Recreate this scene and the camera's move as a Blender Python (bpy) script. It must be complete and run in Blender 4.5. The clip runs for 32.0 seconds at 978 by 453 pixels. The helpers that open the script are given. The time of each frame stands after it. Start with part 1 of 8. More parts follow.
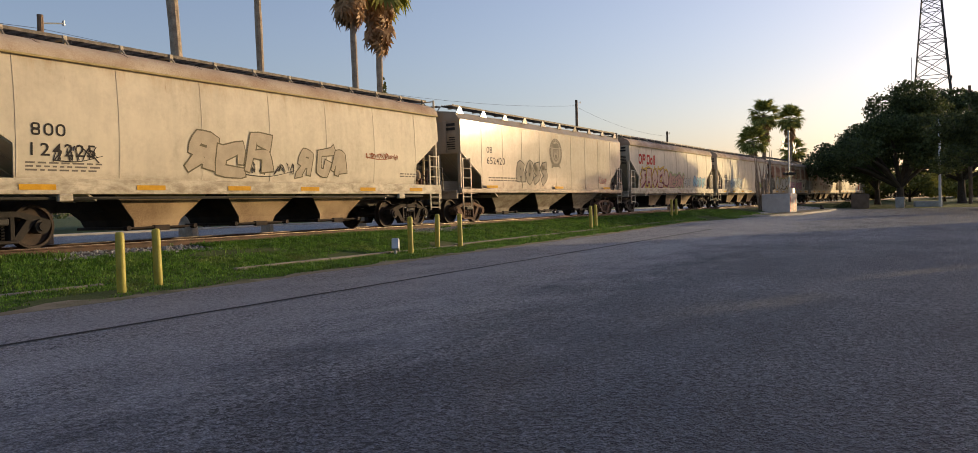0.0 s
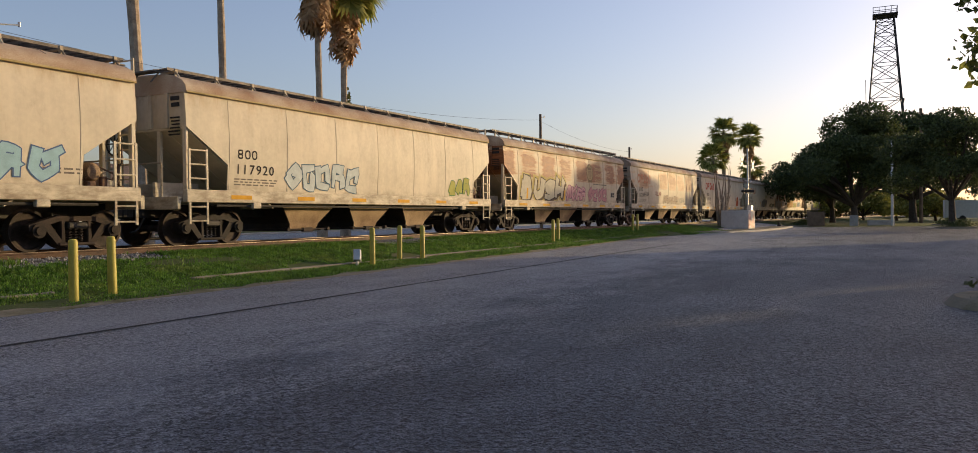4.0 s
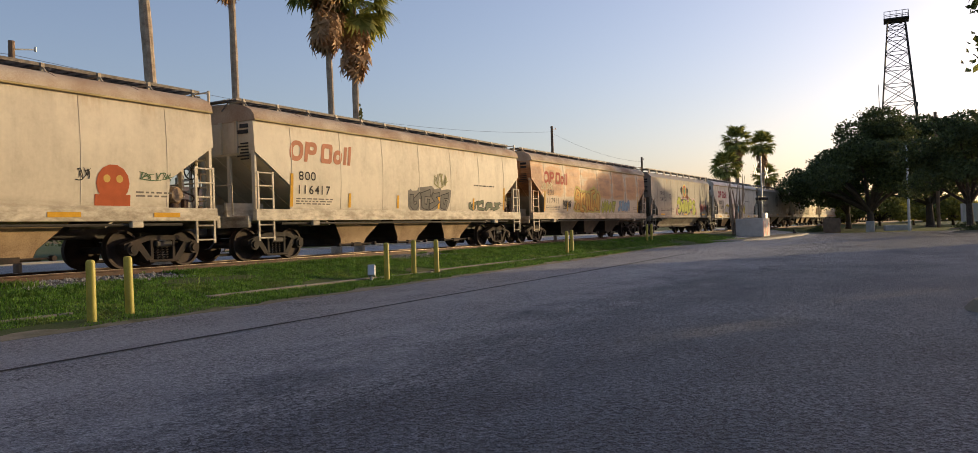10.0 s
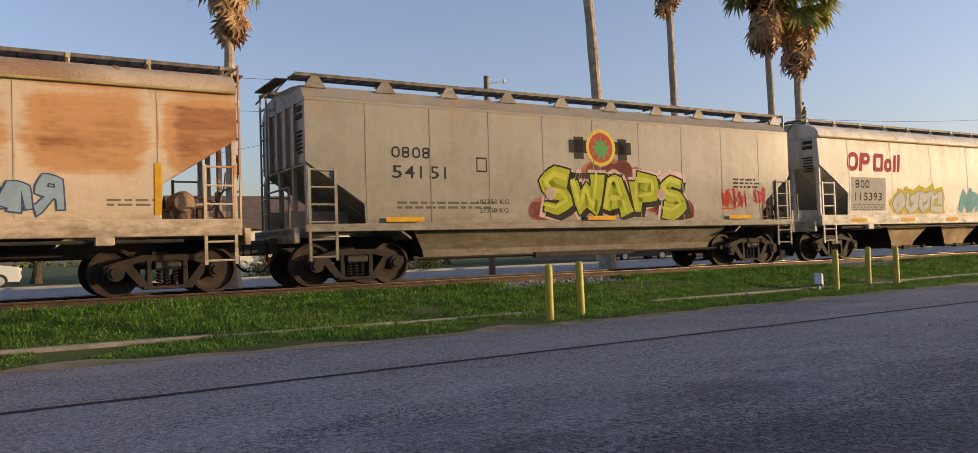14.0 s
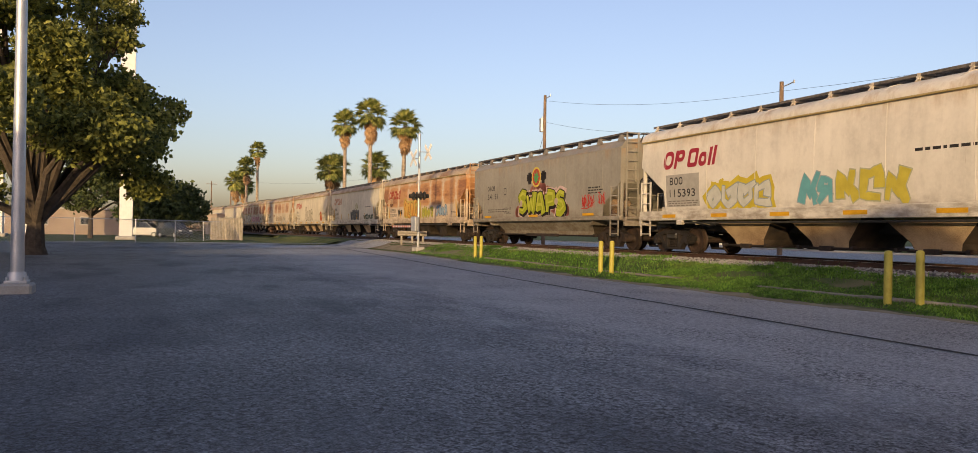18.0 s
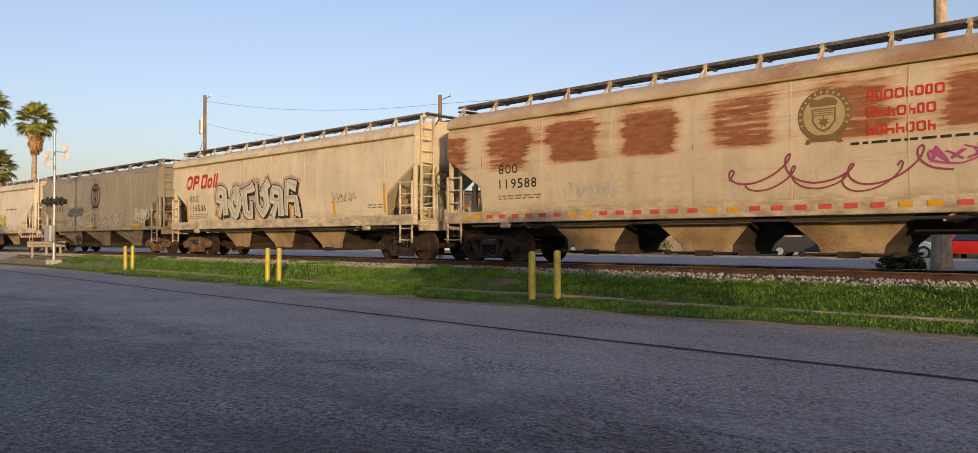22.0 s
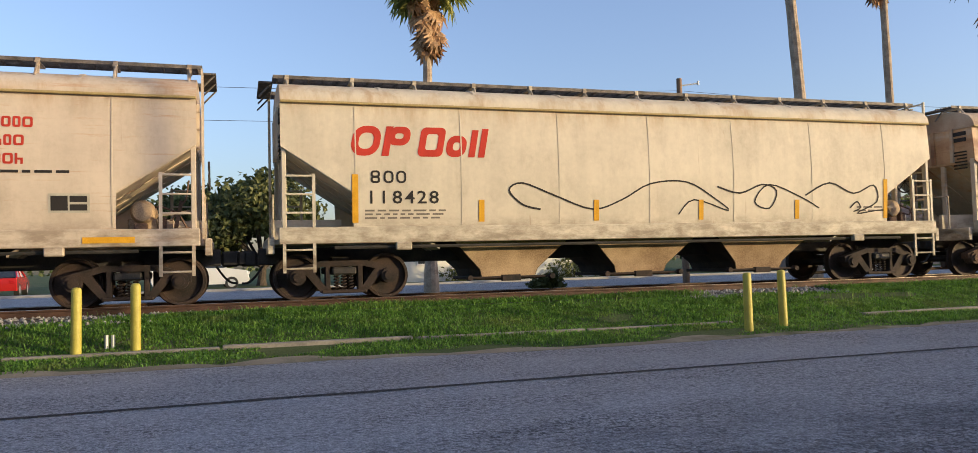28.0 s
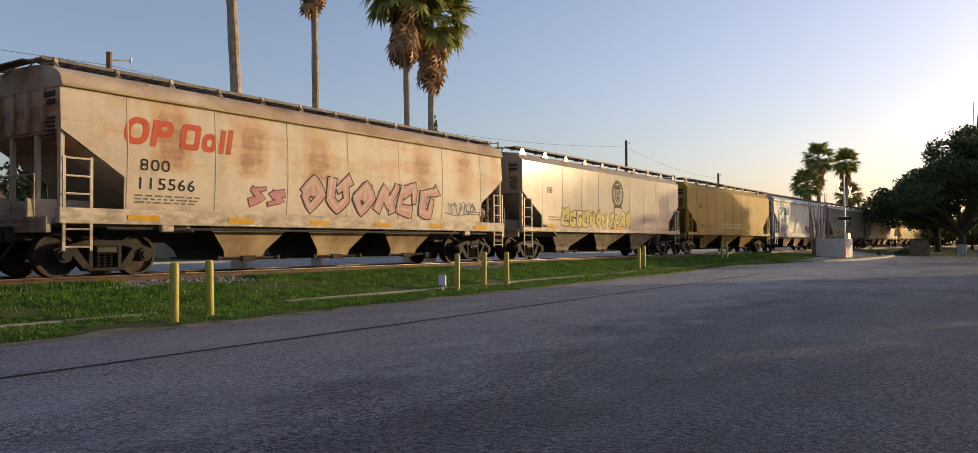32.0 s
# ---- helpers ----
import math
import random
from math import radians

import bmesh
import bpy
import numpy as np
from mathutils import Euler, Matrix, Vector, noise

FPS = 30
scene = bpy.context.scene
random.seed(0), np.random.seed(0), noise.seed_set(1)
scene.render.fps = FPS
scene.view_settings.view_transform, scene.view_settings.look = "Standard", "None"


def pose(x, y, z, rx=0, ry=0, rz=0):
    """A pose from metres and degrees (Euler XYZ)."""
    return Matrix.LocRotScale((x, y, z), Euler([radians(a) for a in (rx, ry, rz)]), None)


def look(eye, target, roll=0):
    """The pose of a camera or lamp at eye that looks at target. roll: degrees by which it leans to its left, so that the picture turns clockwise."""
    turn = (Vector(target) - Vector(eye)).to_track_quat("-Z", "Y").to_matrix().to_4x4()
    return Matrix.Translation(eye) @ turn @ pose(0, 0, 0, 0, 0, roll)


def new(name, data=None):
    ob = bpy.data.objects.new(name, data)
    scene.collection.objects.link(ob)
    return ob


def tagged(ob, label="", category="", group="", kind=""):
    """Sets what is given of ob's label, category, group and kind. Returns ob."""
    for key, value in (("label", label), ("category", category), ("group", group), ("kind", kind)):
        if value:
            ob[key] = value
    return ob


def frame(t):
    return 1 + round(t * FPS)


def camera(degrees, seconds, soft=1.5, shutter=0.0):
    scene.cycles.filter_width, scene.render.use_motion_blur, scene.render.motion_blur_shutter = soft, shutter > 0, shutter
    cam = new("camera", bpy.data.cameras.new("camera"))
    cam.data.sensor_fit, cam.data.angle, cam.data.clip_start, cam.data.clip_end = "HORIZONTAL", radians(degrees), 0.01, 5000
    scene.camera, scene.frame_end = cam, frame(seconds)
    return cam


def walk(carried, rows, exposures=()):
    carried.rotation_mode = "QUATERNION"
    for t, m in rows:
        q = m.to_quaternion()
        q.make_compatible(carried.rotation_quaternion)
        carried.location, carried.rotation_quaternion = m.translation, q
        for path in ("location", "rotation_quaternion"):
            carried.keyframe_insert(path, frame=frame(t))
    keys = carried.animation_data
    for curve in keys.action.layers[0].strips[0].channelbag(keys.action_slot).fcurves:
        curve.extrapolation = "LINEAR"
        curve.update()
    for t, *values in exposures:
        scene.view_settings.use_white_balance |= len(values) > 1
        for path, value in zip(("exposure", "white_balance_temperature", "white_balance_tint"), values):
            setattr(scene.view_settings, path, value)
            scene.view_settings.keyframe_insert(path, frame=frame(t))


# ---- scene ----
EXPOSURES = [(0.0, 0.7, 6300, 10), (12.0, 0.72, 6300, 10), (13.5, 0.85, 6300, 11), (16.0, 0.95, 6350, 14), (18.0, 0.80, 6500, 13), (21.0, 0.8, 6550, 12), (23.0, 0.78, 6450, 11), (24.0, 0.76, 6000, 9), (25.5, 0.96, 5700, 7), (27.5, 1.17, 5700, 7), (29.0, 1.17, 5850, 7), (30.5, 0.93, 6150, 9), (32.0, 0.75, 6300, 10)]
# seconds, yaw to the left of the track's normal, pitch up, lean
PATH = [
    (0.0, -61.66, -1.54, 1.50),
    (0.5, -60.99, -0.81, 1.28),
    (1.0, -61.69, -1.28, 1.32),
    (1.5, -62.53, -1.75, 2.00),
    (2.0, -63.51, -0.66, 1.89),
    (2.5, -64.17, -1.32, 1.35),
    (3.0, -63.72, -0.68, 1.60),
    (3.5, -64.12, -0.47, 0.73),
    (5.5, -65.25, -1.46, 1.03),
    (6.0, -65.56, -1.97, 1.24),
    (6.5, -66.10, -1.93, 1.36),
    (7.0, -66.63, -1.94, 1.12),
    (7.5, -66.81, -1.70, 1.32),
    (8.0, -66.27, -1.22, 2.03),
    (8.5, -64.43, -1.06, 0.90),
    (9.0, -62.93, -0.89, 1.57),
    (9.5, -62.86, -0.86, 0.65),
    (10.0, -63.36, 0.27, 1.75),
    (10.5, -64.36, 0.02, 1.81),
    (11.0, -64.72, -0.27, 1.21),
    (11.5, -63.97, 0.32, 1.21),
    (12.0, -62.29, -0.14, 1.34),
    (12.5, -57.91, 0.12, 1.41),
    (13.0, -51.39, 0.84, 1.60),
    (13.5, -43.69, 1.02, 1.84),
    (15.5, 20.04, 4.20, -0.19),
    (16.0, 38.90, 2.45, 0.06),
    (16.5, 50.64, 1.93, -0.15),
    (17.0, 59.04, 1.20, -1.02),
    (17.5, 65.07, 0.91, -0.50),
    (18.0, 68.03, 0.33, -0.86),
    (18.5, 67.98, -0.07, -0.60),
    (19.0, 68.50, -0.25, -0.81),
    (19.5, 68.90, -0.07, -0.86),
    (20.0, 67.91, 0.40, -0.90),
    (20.5, 65.00, 0.95, -0.73),
    (21.0, 58.52, 0.40, 0.20),
    (21.5, 50.07, 1.08, -0.15),
    (22.0, 44.39, 0.92, 0.14),
    (22.5, 39.15, 1.78, -0.30),
    (23.0, 33.24, 3.09, -0.50),
    (23.5, 27.32, 4.23, -0.30),
    (24.0, 20.80, 4.01, 0.10),
    (24.5, 16.19, 4.13, -0.20),
    (25.0, 10.85, 4.08, -0.02),
    (25.5, 6.29, 3.80, 0.09),
    (27.5, -13.45, 2.98, 1.65),
    (28.0, -18.68, 2.62, 1.47),
    (28.5, -24.78, 2.81, 1.23),
    (29.0, -30.03, 1.60, 1.60),
    (29.5, -35.62, 1.08, 2.01),
    (30.0, -41.44, 1.53, 1.43),
    (30.5, -46.45, 1.10, 2.05),
    (31.0, -50.49, 1.30, 0.59),
    (31.5, -54.62, 0.22, 0.78),
    (32.0, -58.24, 1.27, 0.26),
]
cam = camera(63.31, 32.0, soft=0.6)
EYE = (0.0, 0.0, 1.35)
walk(cam, [(t, pose(*EYE, 90 + p, r, y)) for t, y, p, r in PATH], exposures=EXPOSURES)

# ---- world and light ----
SUN_DIR = Vector((0.825, -0.565, 0.0)).normalized()
SUN_EL = 7.0
world = bpy.data.worlds.new("world")
scene.world = world
world.use_nodes = True
wn = world.node_tree.nodes
sky = wn.new("ShaderNodeTexSky")
sky.sky_type = "NISHITA"
sky.sun_disc = False
sky.sun_elevation = radians(SUN_EL)
sky.sun_rotation = math.atan2(SUN_DIR.x, SUN_DIR.y)
sky.air_density = 1.0
sky.dust_density = 2.0
sky.ozone_density = 2.2
haze = wn.new("ShaderNodeHueSaturation")
haze.inputs["Saturation"].default_value = 0.86
world.node_tree.links.new(sky.outputs["Color"], haze.inputs["Color"])
veil = wn.new("ShaderNodeMix")
veil.data_type = "RGBA"
veil.blend_type = "MULTIPLY"
veil.inputs[0].default_value = 1.0
veil.inputs[7].default_value = (1.10, 0.965, 1.03, 1.0)
world.node_tree.links.new(haze.outputs["Color"], veil.inputs[6])
world.node_tree.links.new(veil.outputs[2], wn["Background"].inputs["Color"])
wn["Background"].inputs["Strength"].default_value = 0.15
sun_data = bpy.data.lights.new("sun", "SUN")
sun_data.energy = 2.3
sun_data.angle = radians(0.6)
sun_data.color = (1.0, 0.72, 0.35)
sun = new("sun", sun_data)
toward = Vector((SUN_DIR.x, SUN_DIR.y, math.tan(radians(SUN_EL))))
sun.matrix_basis = look((0, 0, 60), Vector((0, 0, 60)) - toward)

# ---- mesh helpers ----


def link_mesh(name, me, mat, parent=None, label="", m=None):
    ob = new(name, me)
    if not me.materials:
        me.materials.append(None)
    ob.material_slots[0].link = "OBJECT"
    ob.material_slots[0].material = mat
    if parent is not None:
        ob.parent = parent
    if m is not None:
        ob.matrix_basis = m
    if label:
        ob["label"] = label
    return ob


def to_mesh(name, bm, smooth=False):
    me = bpy.data.meshes.new(name)
    bmesh.ops.recalc_face_normals(bm, faces=bm.faces)
    bm.to_mesh(me)
    bm.free()
    if smooth:
        me.polygons.foreach_set("use_smooth", [True] * len(me.polygons))
        me.set_sharp_from_angle(angle=radians(35))
    return me


def part(name, bm, mat, parent=None, label="", m=None, smooth=False):
    """One mesh object from a bmesh, under a thing or a part."""
    return link_mesh(name, to_mesh(name, bm, smooth), mat, parent, label, m)


def thing(name, label, category, m=None, group="", kind=""):
    ob = new(name)
    if m is not None:
        ob.matrix_basis = m
    return tagged(ob, label, category, group, kind)


STORE = {}


def shared(key, name, build, mat, parent=None, label="", m=None, smooth=False):
    """An object on a mesh that alike parts share."""
    if key not in STORE:
        bm = bmesh.new()
        build(bm)
        STORE[key] = to_mesh(name, bm, smooth)
    return link_mesh(name, STORE[key], mat, parent, label, m)


def box(bm, x0, x1, y0, y1, z0, z1, bevel=0.0):
    vs = [bm.verts.new((x, y, z)) for x in (x0, x1) for y in (y0, y1) for z in (z0, z1)]
    fs = [bm.faces.new([vs[i] for i in f]) for f in ((0, 1, 3, 2), (4, 6, 7, 5), (0, 4, 5, 1), (2, 3, 7, 6), (0, 2, 6, 4), (1, 5, 7, 3))]
    if bevel:
        es = {e for f in fs for e in f.edges}
        bmesh.ops.bevel(bm, geom=list(es), offset=bevel, segments=1, affect="EDGES")
    return vs


def tube(bm, p0, p1, r0, r1=None, n=8, caps=True):
    """A tapered round bar from p0 to p1."""
    r1 = r0 if r1 is None else r1
    p0, p1 = Vector(p0), Vector(p1)
    q = (p1 - p0).to_track_quat("Z", "Y")
    rings = []
    for p, r in ((p0, r0), (p1, r1)):
        rings.append([bm.verts.new(p + q @ Vector((r * math.cos(2 * math.pi * i / n), r * math.sin(2 * math.pi * i / n), 0))) for i in range(n)])
    for i in range(n):
        bm.faces.new((rings[0][i], rings[0][(i + 1) % n], rings[1][(i + 1) % n], rings[1][i]))
    if caps:
        bm.faces.new(rings[0][::-1])
        bm.faces.new(rings[1])


def pipe(bm, points, r, n=6):
    """One bent round bar through the points."""
    ps = [Vector(p) for p in points]
    rings = []
    for k, p in enumerate(ps):
        t = (ps[min(k + 1, len(ps) - 1)] - ps[max(k - 1, 0)]).normalized()
        side = t.cross(Vector((0, 0, 1)))
        if side.length < 0.05:
            side = t.cross(Vector((0, 1, 0)))
        side.normalize()
        up = side.cross(t)
        rings.append([p + side * (r * math.cos(2 * math.pi * i / n)) + up * (r * math.sin(2 * math.pi * i / n)) for i in range(n)])
    loft(bm, rings)


def loft(bm, rings, closed=True, caps=True):
    """Skin between rings of points of equal count."""
    rs = [[bm.verts.new(p) for p in ring] for ring in rings]
    n = len(rs[0])
    for a, b in zip(rs[:-1], rs[1:]):
        for i in range(n if closed else n - 1):
            bm.faces.new((a[i], a[(i + 1) % n], b[(i + 1) % n], b[i]))
    if caps and closed:
        bm.faces.new(rs[0][::-1])
        bm.faces.new(rs[-1])


def plate(bm, outline, axis, a, b):
    """A flat outline (pairs) given thickness from a to b along an axis: 'y' takes (x, z), 'x' takes (y, z), 'z' takes (x, y)."""
    def at(p, c):
        return {"y": (p[0], c, p[1]), "x": (c, p[0], p[1]), "z": (p[0], p[1], c)}[axis]
    loft(bm, [[at(p, a) for p in outline], [at(p, b) for p in outline]])


# ---- materials ----


class Nodes:
    def __init__(self, name, rough=0.8, metal=0.0, spec=0.5):
        self.mat = bpy.data.materials.new(name)
        self.mat.use_nodes = True
        self.t = self.mat.node_tree
        self.bsdf = self.t.nodes["Principled BSDF"]
        self.bsdf.inputs["Roughness"].default_value = rough
        self.bsdf.inputs["Metallic"].default_value = metal
        self.bsdf.inputs["Specular IOR Level"].default_value = spec
        self.coord = self.t.nodes.new("ShaderNodeTexCoord").outputs["Object"]

    def link(self, a, b):
        self.t.links.new(a, b)

    def world(self):
        return self.t.nodes.new("ShaderNodeNewGeometry").outputs["Position"]

    def mapped(self, scale, src=None, shift=(0, 0, 0)):
        n = self.t.nodes.new("ShaderNodeMapping")
        n.inputs["Scale"].default_value = scale
        n.inputs["Location"].default_value = shift
        self.link(src or self.coord, n.inputs["Vector"])
        return n.outputs["Vector"]

    def random_shift(self, src=None, amount=50.0):
        info = self.t.nodes.new("ShaderNodeObjectInfo").outputs["Random"]
        mul = self.t.nodes.new("ShaderNodeMath")
        mul.operation = "MULTIPLY"
        mul.inputs[1].default_value = amount
        self.link(info, mul.inputs[0])
        add = self.t.nodes.new("ShaderNodeVectorMath")
        add.operation = "ADD"
        self.link(src or self.coord, add.inputs[0])
        self.link(mul.outputs[0], add.inputs[1])
        return add.outputs[0]

    def noise(self, scale, vec=None, detail=4.0, rough=0.55):
        n = self.t.nodes.new("ShaderNodeTexNoise")
        n.inputs["Scale"].default_value = scale
        n.inputs["Detail"].default_value = detail
        n.inputs["Roughness"].default_value = rough
        self.link(vec or self.coord, n.inputs["Vector"])
        return n.outputs["Fac"]

    def voronoi(self, scale, vec=None, feature="F1", out="Distance"):
        n = self.t.nodes.new("ShaderNodeTexVoronoi")
        n.feature = feature
        n.inputs["Scale"].default_value = scale
        self.link(vec or self.coord, n.inputs["Vector"])
        return n.outputs[out]

    def ramp(self, fac, stops):
        n = self.t.nodes.new("ShaderNodeValToRGB")
        el = n.color_ramp.elements
        while len(el) < len(stops):
            el.new(0.5)
        for e, (p, c) in zip(el, stops):
            e.position = p
            e.color = (*(c if isinstance(c, (tuple, list)) else (c, c, c)), 1)
        self.link(fac, n.inputs["Fac"])
        return n.outputs["Color"]

    def mix(self, fac, a, b, mode="MIX"):
        n = self.t.nodes.new("ShaderNodeMix")
        n.data_type = "RGBA"
        n.blend_type = mode
        for sock, v in ((n.inputs[0], fac), (n.inputs[6], a), (n.inputs[7], b)):
            if isinstance(v, (int, float)):
                sock.default_value = v
            elif isinstance(v, tuple):
                sock.default_value = (*v, 1)
            else:
                self.link(v, sock)
        return n.outputs[2]

    def maths(self, op, a, b=0.0):
        n = self.t.nodes.new("ShaderNodeMath")
        n.operation = op
        for sock, v in ((n.inputs[0], a), (n.inputs[1], b)):
            if isinstance(v, (int, float)):
                sock.default_value = v
            else:
                self.link(v, sock)
        return n.outputs[0]

    def split(self, src=None):
        n = self.t.nodes.new("ShaderNodeSeparateXYZ")
        self.link(src or self.coord, n.inputs[0])
        return n.outputs

    def finish(self, color, rough=None, bump=None, strength=0.3, dist=0.02):
        if isinstance(color, tuple):
            self.bsdf.inputs["Base Color"].default_value = (*color, 1)
        else:
            self.link(color, self.bsdf.inputs["Base Color"])
        if rough is not None:
            self.link(rough, self.bsdf.inputs["Roughness"])
        if bump is not None:
            b = self.t.nodes.new("ShaderNodeBump")
            b.inputs["Strength"].default_value = strength
            b.inputs["Distance"].default_value = dist
            self.link(bump, b.inputs["Height"])
            self.link(b.outputs["Normal"], self.bsdf.inputs["Normal"])
        return self.mat


def mottled(name, a, b, scale=3.0, rough=0.7, metal=0.0, fine=40.0, bump=0.15, spec=0.5):
    """Two shades mixed at two scales, with a fine relief."""
    n = Nodes(name, rough, metal, spec)
    v = n.random_shift()
    big = n.noise(scale, v)
    small = n.noise(fine, v, 3)
    f = n.ramp(n.mix(0.35, big, small), [(0.36, 0.0), (0.64, 1.0)])
    return n.finish(n.mix(f, a, b), bump=small, strength=bump, dist=0.01)


def asphalt(name, base, worn):
    """Worn chip-seal: dust over the quiet edges, open pitted texture where tyres have scrubbed it, darker at low y, and
    cracks.
    """
    n = Nodes(name, 0.62, 0, 0.5)
    w = n.world()
    at = n.split(w)
    patches = n.noise(0.13, w, 7, 0.66)
    blots = n.noise(0.9, n.mapped((0.6, 1.2, 1), w), 6, 0.7)
    tone = n.ramp(n.mix(0.42, patches, blots), [(0.38, base), (0.6, worn)])
    dust = n.ramp(n.noise(0.32, n.mapped((0.5, 1.5, 1), w, (7, 3, 0)), 7, 0.7), [(0.52, 0.0), (0.72, 0.55)])
    tone = n.mix(dust, tone, (0.31, 0.305, 0.305))
    # dusty towards the level crossing and along the grass, where nobody drives
    west = n.maths("ADD", n.maths("MULTIPLY", at[0], -0.022), n.maths("MULTIPLY", patches, 0.9))
    east = n.maths("ADD", n.maths("MULTIPLY", at[0], 0.016), n.maths("MULTIPLY", patches, 0.9))
    edge = n.maths("ADD", n.maths("MULTIPLY", at[1], 0.1), n.maths("MULTIPLY", blots, 0.8))
    tone = n.mix(n.ramp(west, [(0.5, 0.0), (1.2, 0.75)]), tone, (0.33, 0.338, 0.352))
    # paler towards the far island: the sky's low-angle sheen mixed into the colour
    tone = n.mix(n.ramp(east, [(0.75, 0.0), (1.35, 0.8)]), tone, (0.37, 0.372, 0.38))
    calm = n.ramp(edge, [(0.75, 0.0), (1.3, 0.85)])
    tone = n.mix(calm, tone, (0.40, 0.398, 0.402))
    # darker at low y, with a patchy edge
    y_tone = n.maths("ADD", n.maths("MULTIPLY", at[1], 0.1), n.maths("MULTIPLY", patches, 0.7))
    tone = n.mix(1.0, tone, n.ramp(y_tone, [(0.35, 0.62), (1.05, 1.0)]), "MULTIPLY")
    # slightly darker towards the east
    x_tone = n.maths("ADD", n.maths("MULTIPLY", at[0], 0.05), patches)
    tone = n.mix(1.0, tone, n.ramp(x_tone, [(0.4, 1.0), (0.95, 0.82)]), "MULTIPLY")
    # bare dark binder where the stone has been scrubbed off, in drawn-out blots
    bare = n.ramp(n.noise(0.42, n.mapped((0.55, 1.3, 1), w, (11, 4, 0)), 5, 0.62), [(0.5, 0.0), (0.64, 1.0)])
    bare = n.maths("MULTIPLY", bare, n.ramp(y_tone, [(0.7, 0.75), (1.15, 0.0)]))
    tone = n.mix(bare, tone, (0.05, 0.056, 0.072))
    # stone grain over all, faint in the dust
    lump = n.noise(16.0, w, 2, 0.5)
    grain = n.noise(60.0, w, 1, 0.5)
    quiet = n.maths("MULTIPLY", calm, 0.4)
    col = n.mix(1.0, tone, n.mix(quiet, n.ramp(lump, [(0.32, 0.62), (0.5, 1.0), (0.68, 1.38)]), (1.0, 1.0, 1.0)), "MULTIPLY")
    col = n.mix(1.0, col, n.mix(quiet, n.ramp(grain, [(0.32, 0.5), (0.5, 1.0), (0.68, 1.6)]), (1.0, 1.0, 1.0)), "MULTIPLY")
    # dark pits in the scrubbed areas
    open_area = n.ramp(n.maths("SUBTRACT", n.noise(0.55, n.mapped((0.7, 1.3, 1), w, (3, 9, 0)), 6, 0.7), n.maths("MULTIPLY", calm, 0.14)), [(0.28, 0.1), (0.52, 1.0)])
    pits = n.ramp(n.noise(19.0, w, 2, 0.5), [(0.40, 1.0), (0.45, 0.0)])
    fine_pits = n.ramp(n.noise(44.0, w, 1, 0.4), [(0.34, 1.0), (0.40, 0.0)])
    hole = n.maths("MULTIPLY", n.maths("MAXIMUM", pits, fine_pits), open_area)
    col = n.mix(n.maths("MULTIPLY", hole, 0.88), col, (0.016, 0.017, 0.02))
    warp = n.t.nodes.new("ShaderNodeVectorMath")
    warp.operation = "ADD"
    n.link(w, warp.inputs[0])
    n.link(n.maths("MULTIPLY", n.noise(0.7, w, 6, 0.7), 3.0), warp.inputs[1])
    crack = n.voronoi(0.16, warp.outputs[0], "DISTANCE_TO_EDGE")
    broken = n.ramp(n.noise(0.3, w, 3), [(0.5, 0.0), (0.62, 1.0)])
    cr = n.mix(broken, (1.0, 1.0, 1.0), n.ramp(crack, [(0.0, 0.4), (0.0045, 1.0)]))
    col = n.mix(1.0, col, cr, "MULTIPLY")
    h = n.maths("SUBTRACT", n.maths("ADD", grain, n.maths("MULTIPLY", lump, 1.2)), hole)
    return n.finish(col, bump=h, strength=1.0, dist=0.03)


def earth(name, a, b, c):
    n = Nodes(name, 0.95, 0, 0.2)
    w = n.world()
    f = n.ramp(n.noise(0.5, w, 6), [(0.4, a), (0.55, b), (0.68, c)])
    g = n.noise(30, w, 4)
    return n.finish(n.mix(0.35, f, n.ramp(g, [(0.3, (0.02, 0.03, 0.012)), (0.7, (0.16, 0.17, 0.07))])), bump=g, strength=0.7, dist=0.03)


def leaf_mat(name, dark, light, through_light=0.25, dry=None):
    n = Nodes(name, 0.6, 0, 0.35)
    g = n.t.nodes.new("ShaderNodeNewGeometry").outputs["Random Per Island"]
    col = n.mix(n.ramp(g, [(0.0, 0.0), (1.0, 1.0)]), dark, light)
    if dry:
        w = n.world()
        col = n.mix(n.ramp(n.noise(0.8, w, 5, 0.65), [(0.54, 0.0), (0.72, 0.6)]), col, dry)
        col = n.mix(n.ramp(n.noise(2.6, w, 3), [(0.4, 0.55), (0.55, 0.0)]), col, tuple(c * 0.55 for c in dark))
    n.link(col, n.bsdf.inputs["Base Color"])
    trans = n.t.nodes.new("ShaderNodeBsdfTranslucent")
    n.link(col, trans.inputs["Color"])
    mixer = n.t.nodes.new("ShaderNodeMixShader")
    mixer.inputs[0].default_value = through_light
    n.link(n.bsdf.outputs[0], mixer.inputs[1])
    n.link(trans.outputs[0], mixer.inputs[2])
    n.link(mixer.outputs[0], n.t.nodes["Material Output"].inputs["Surface"])
    return n.mat


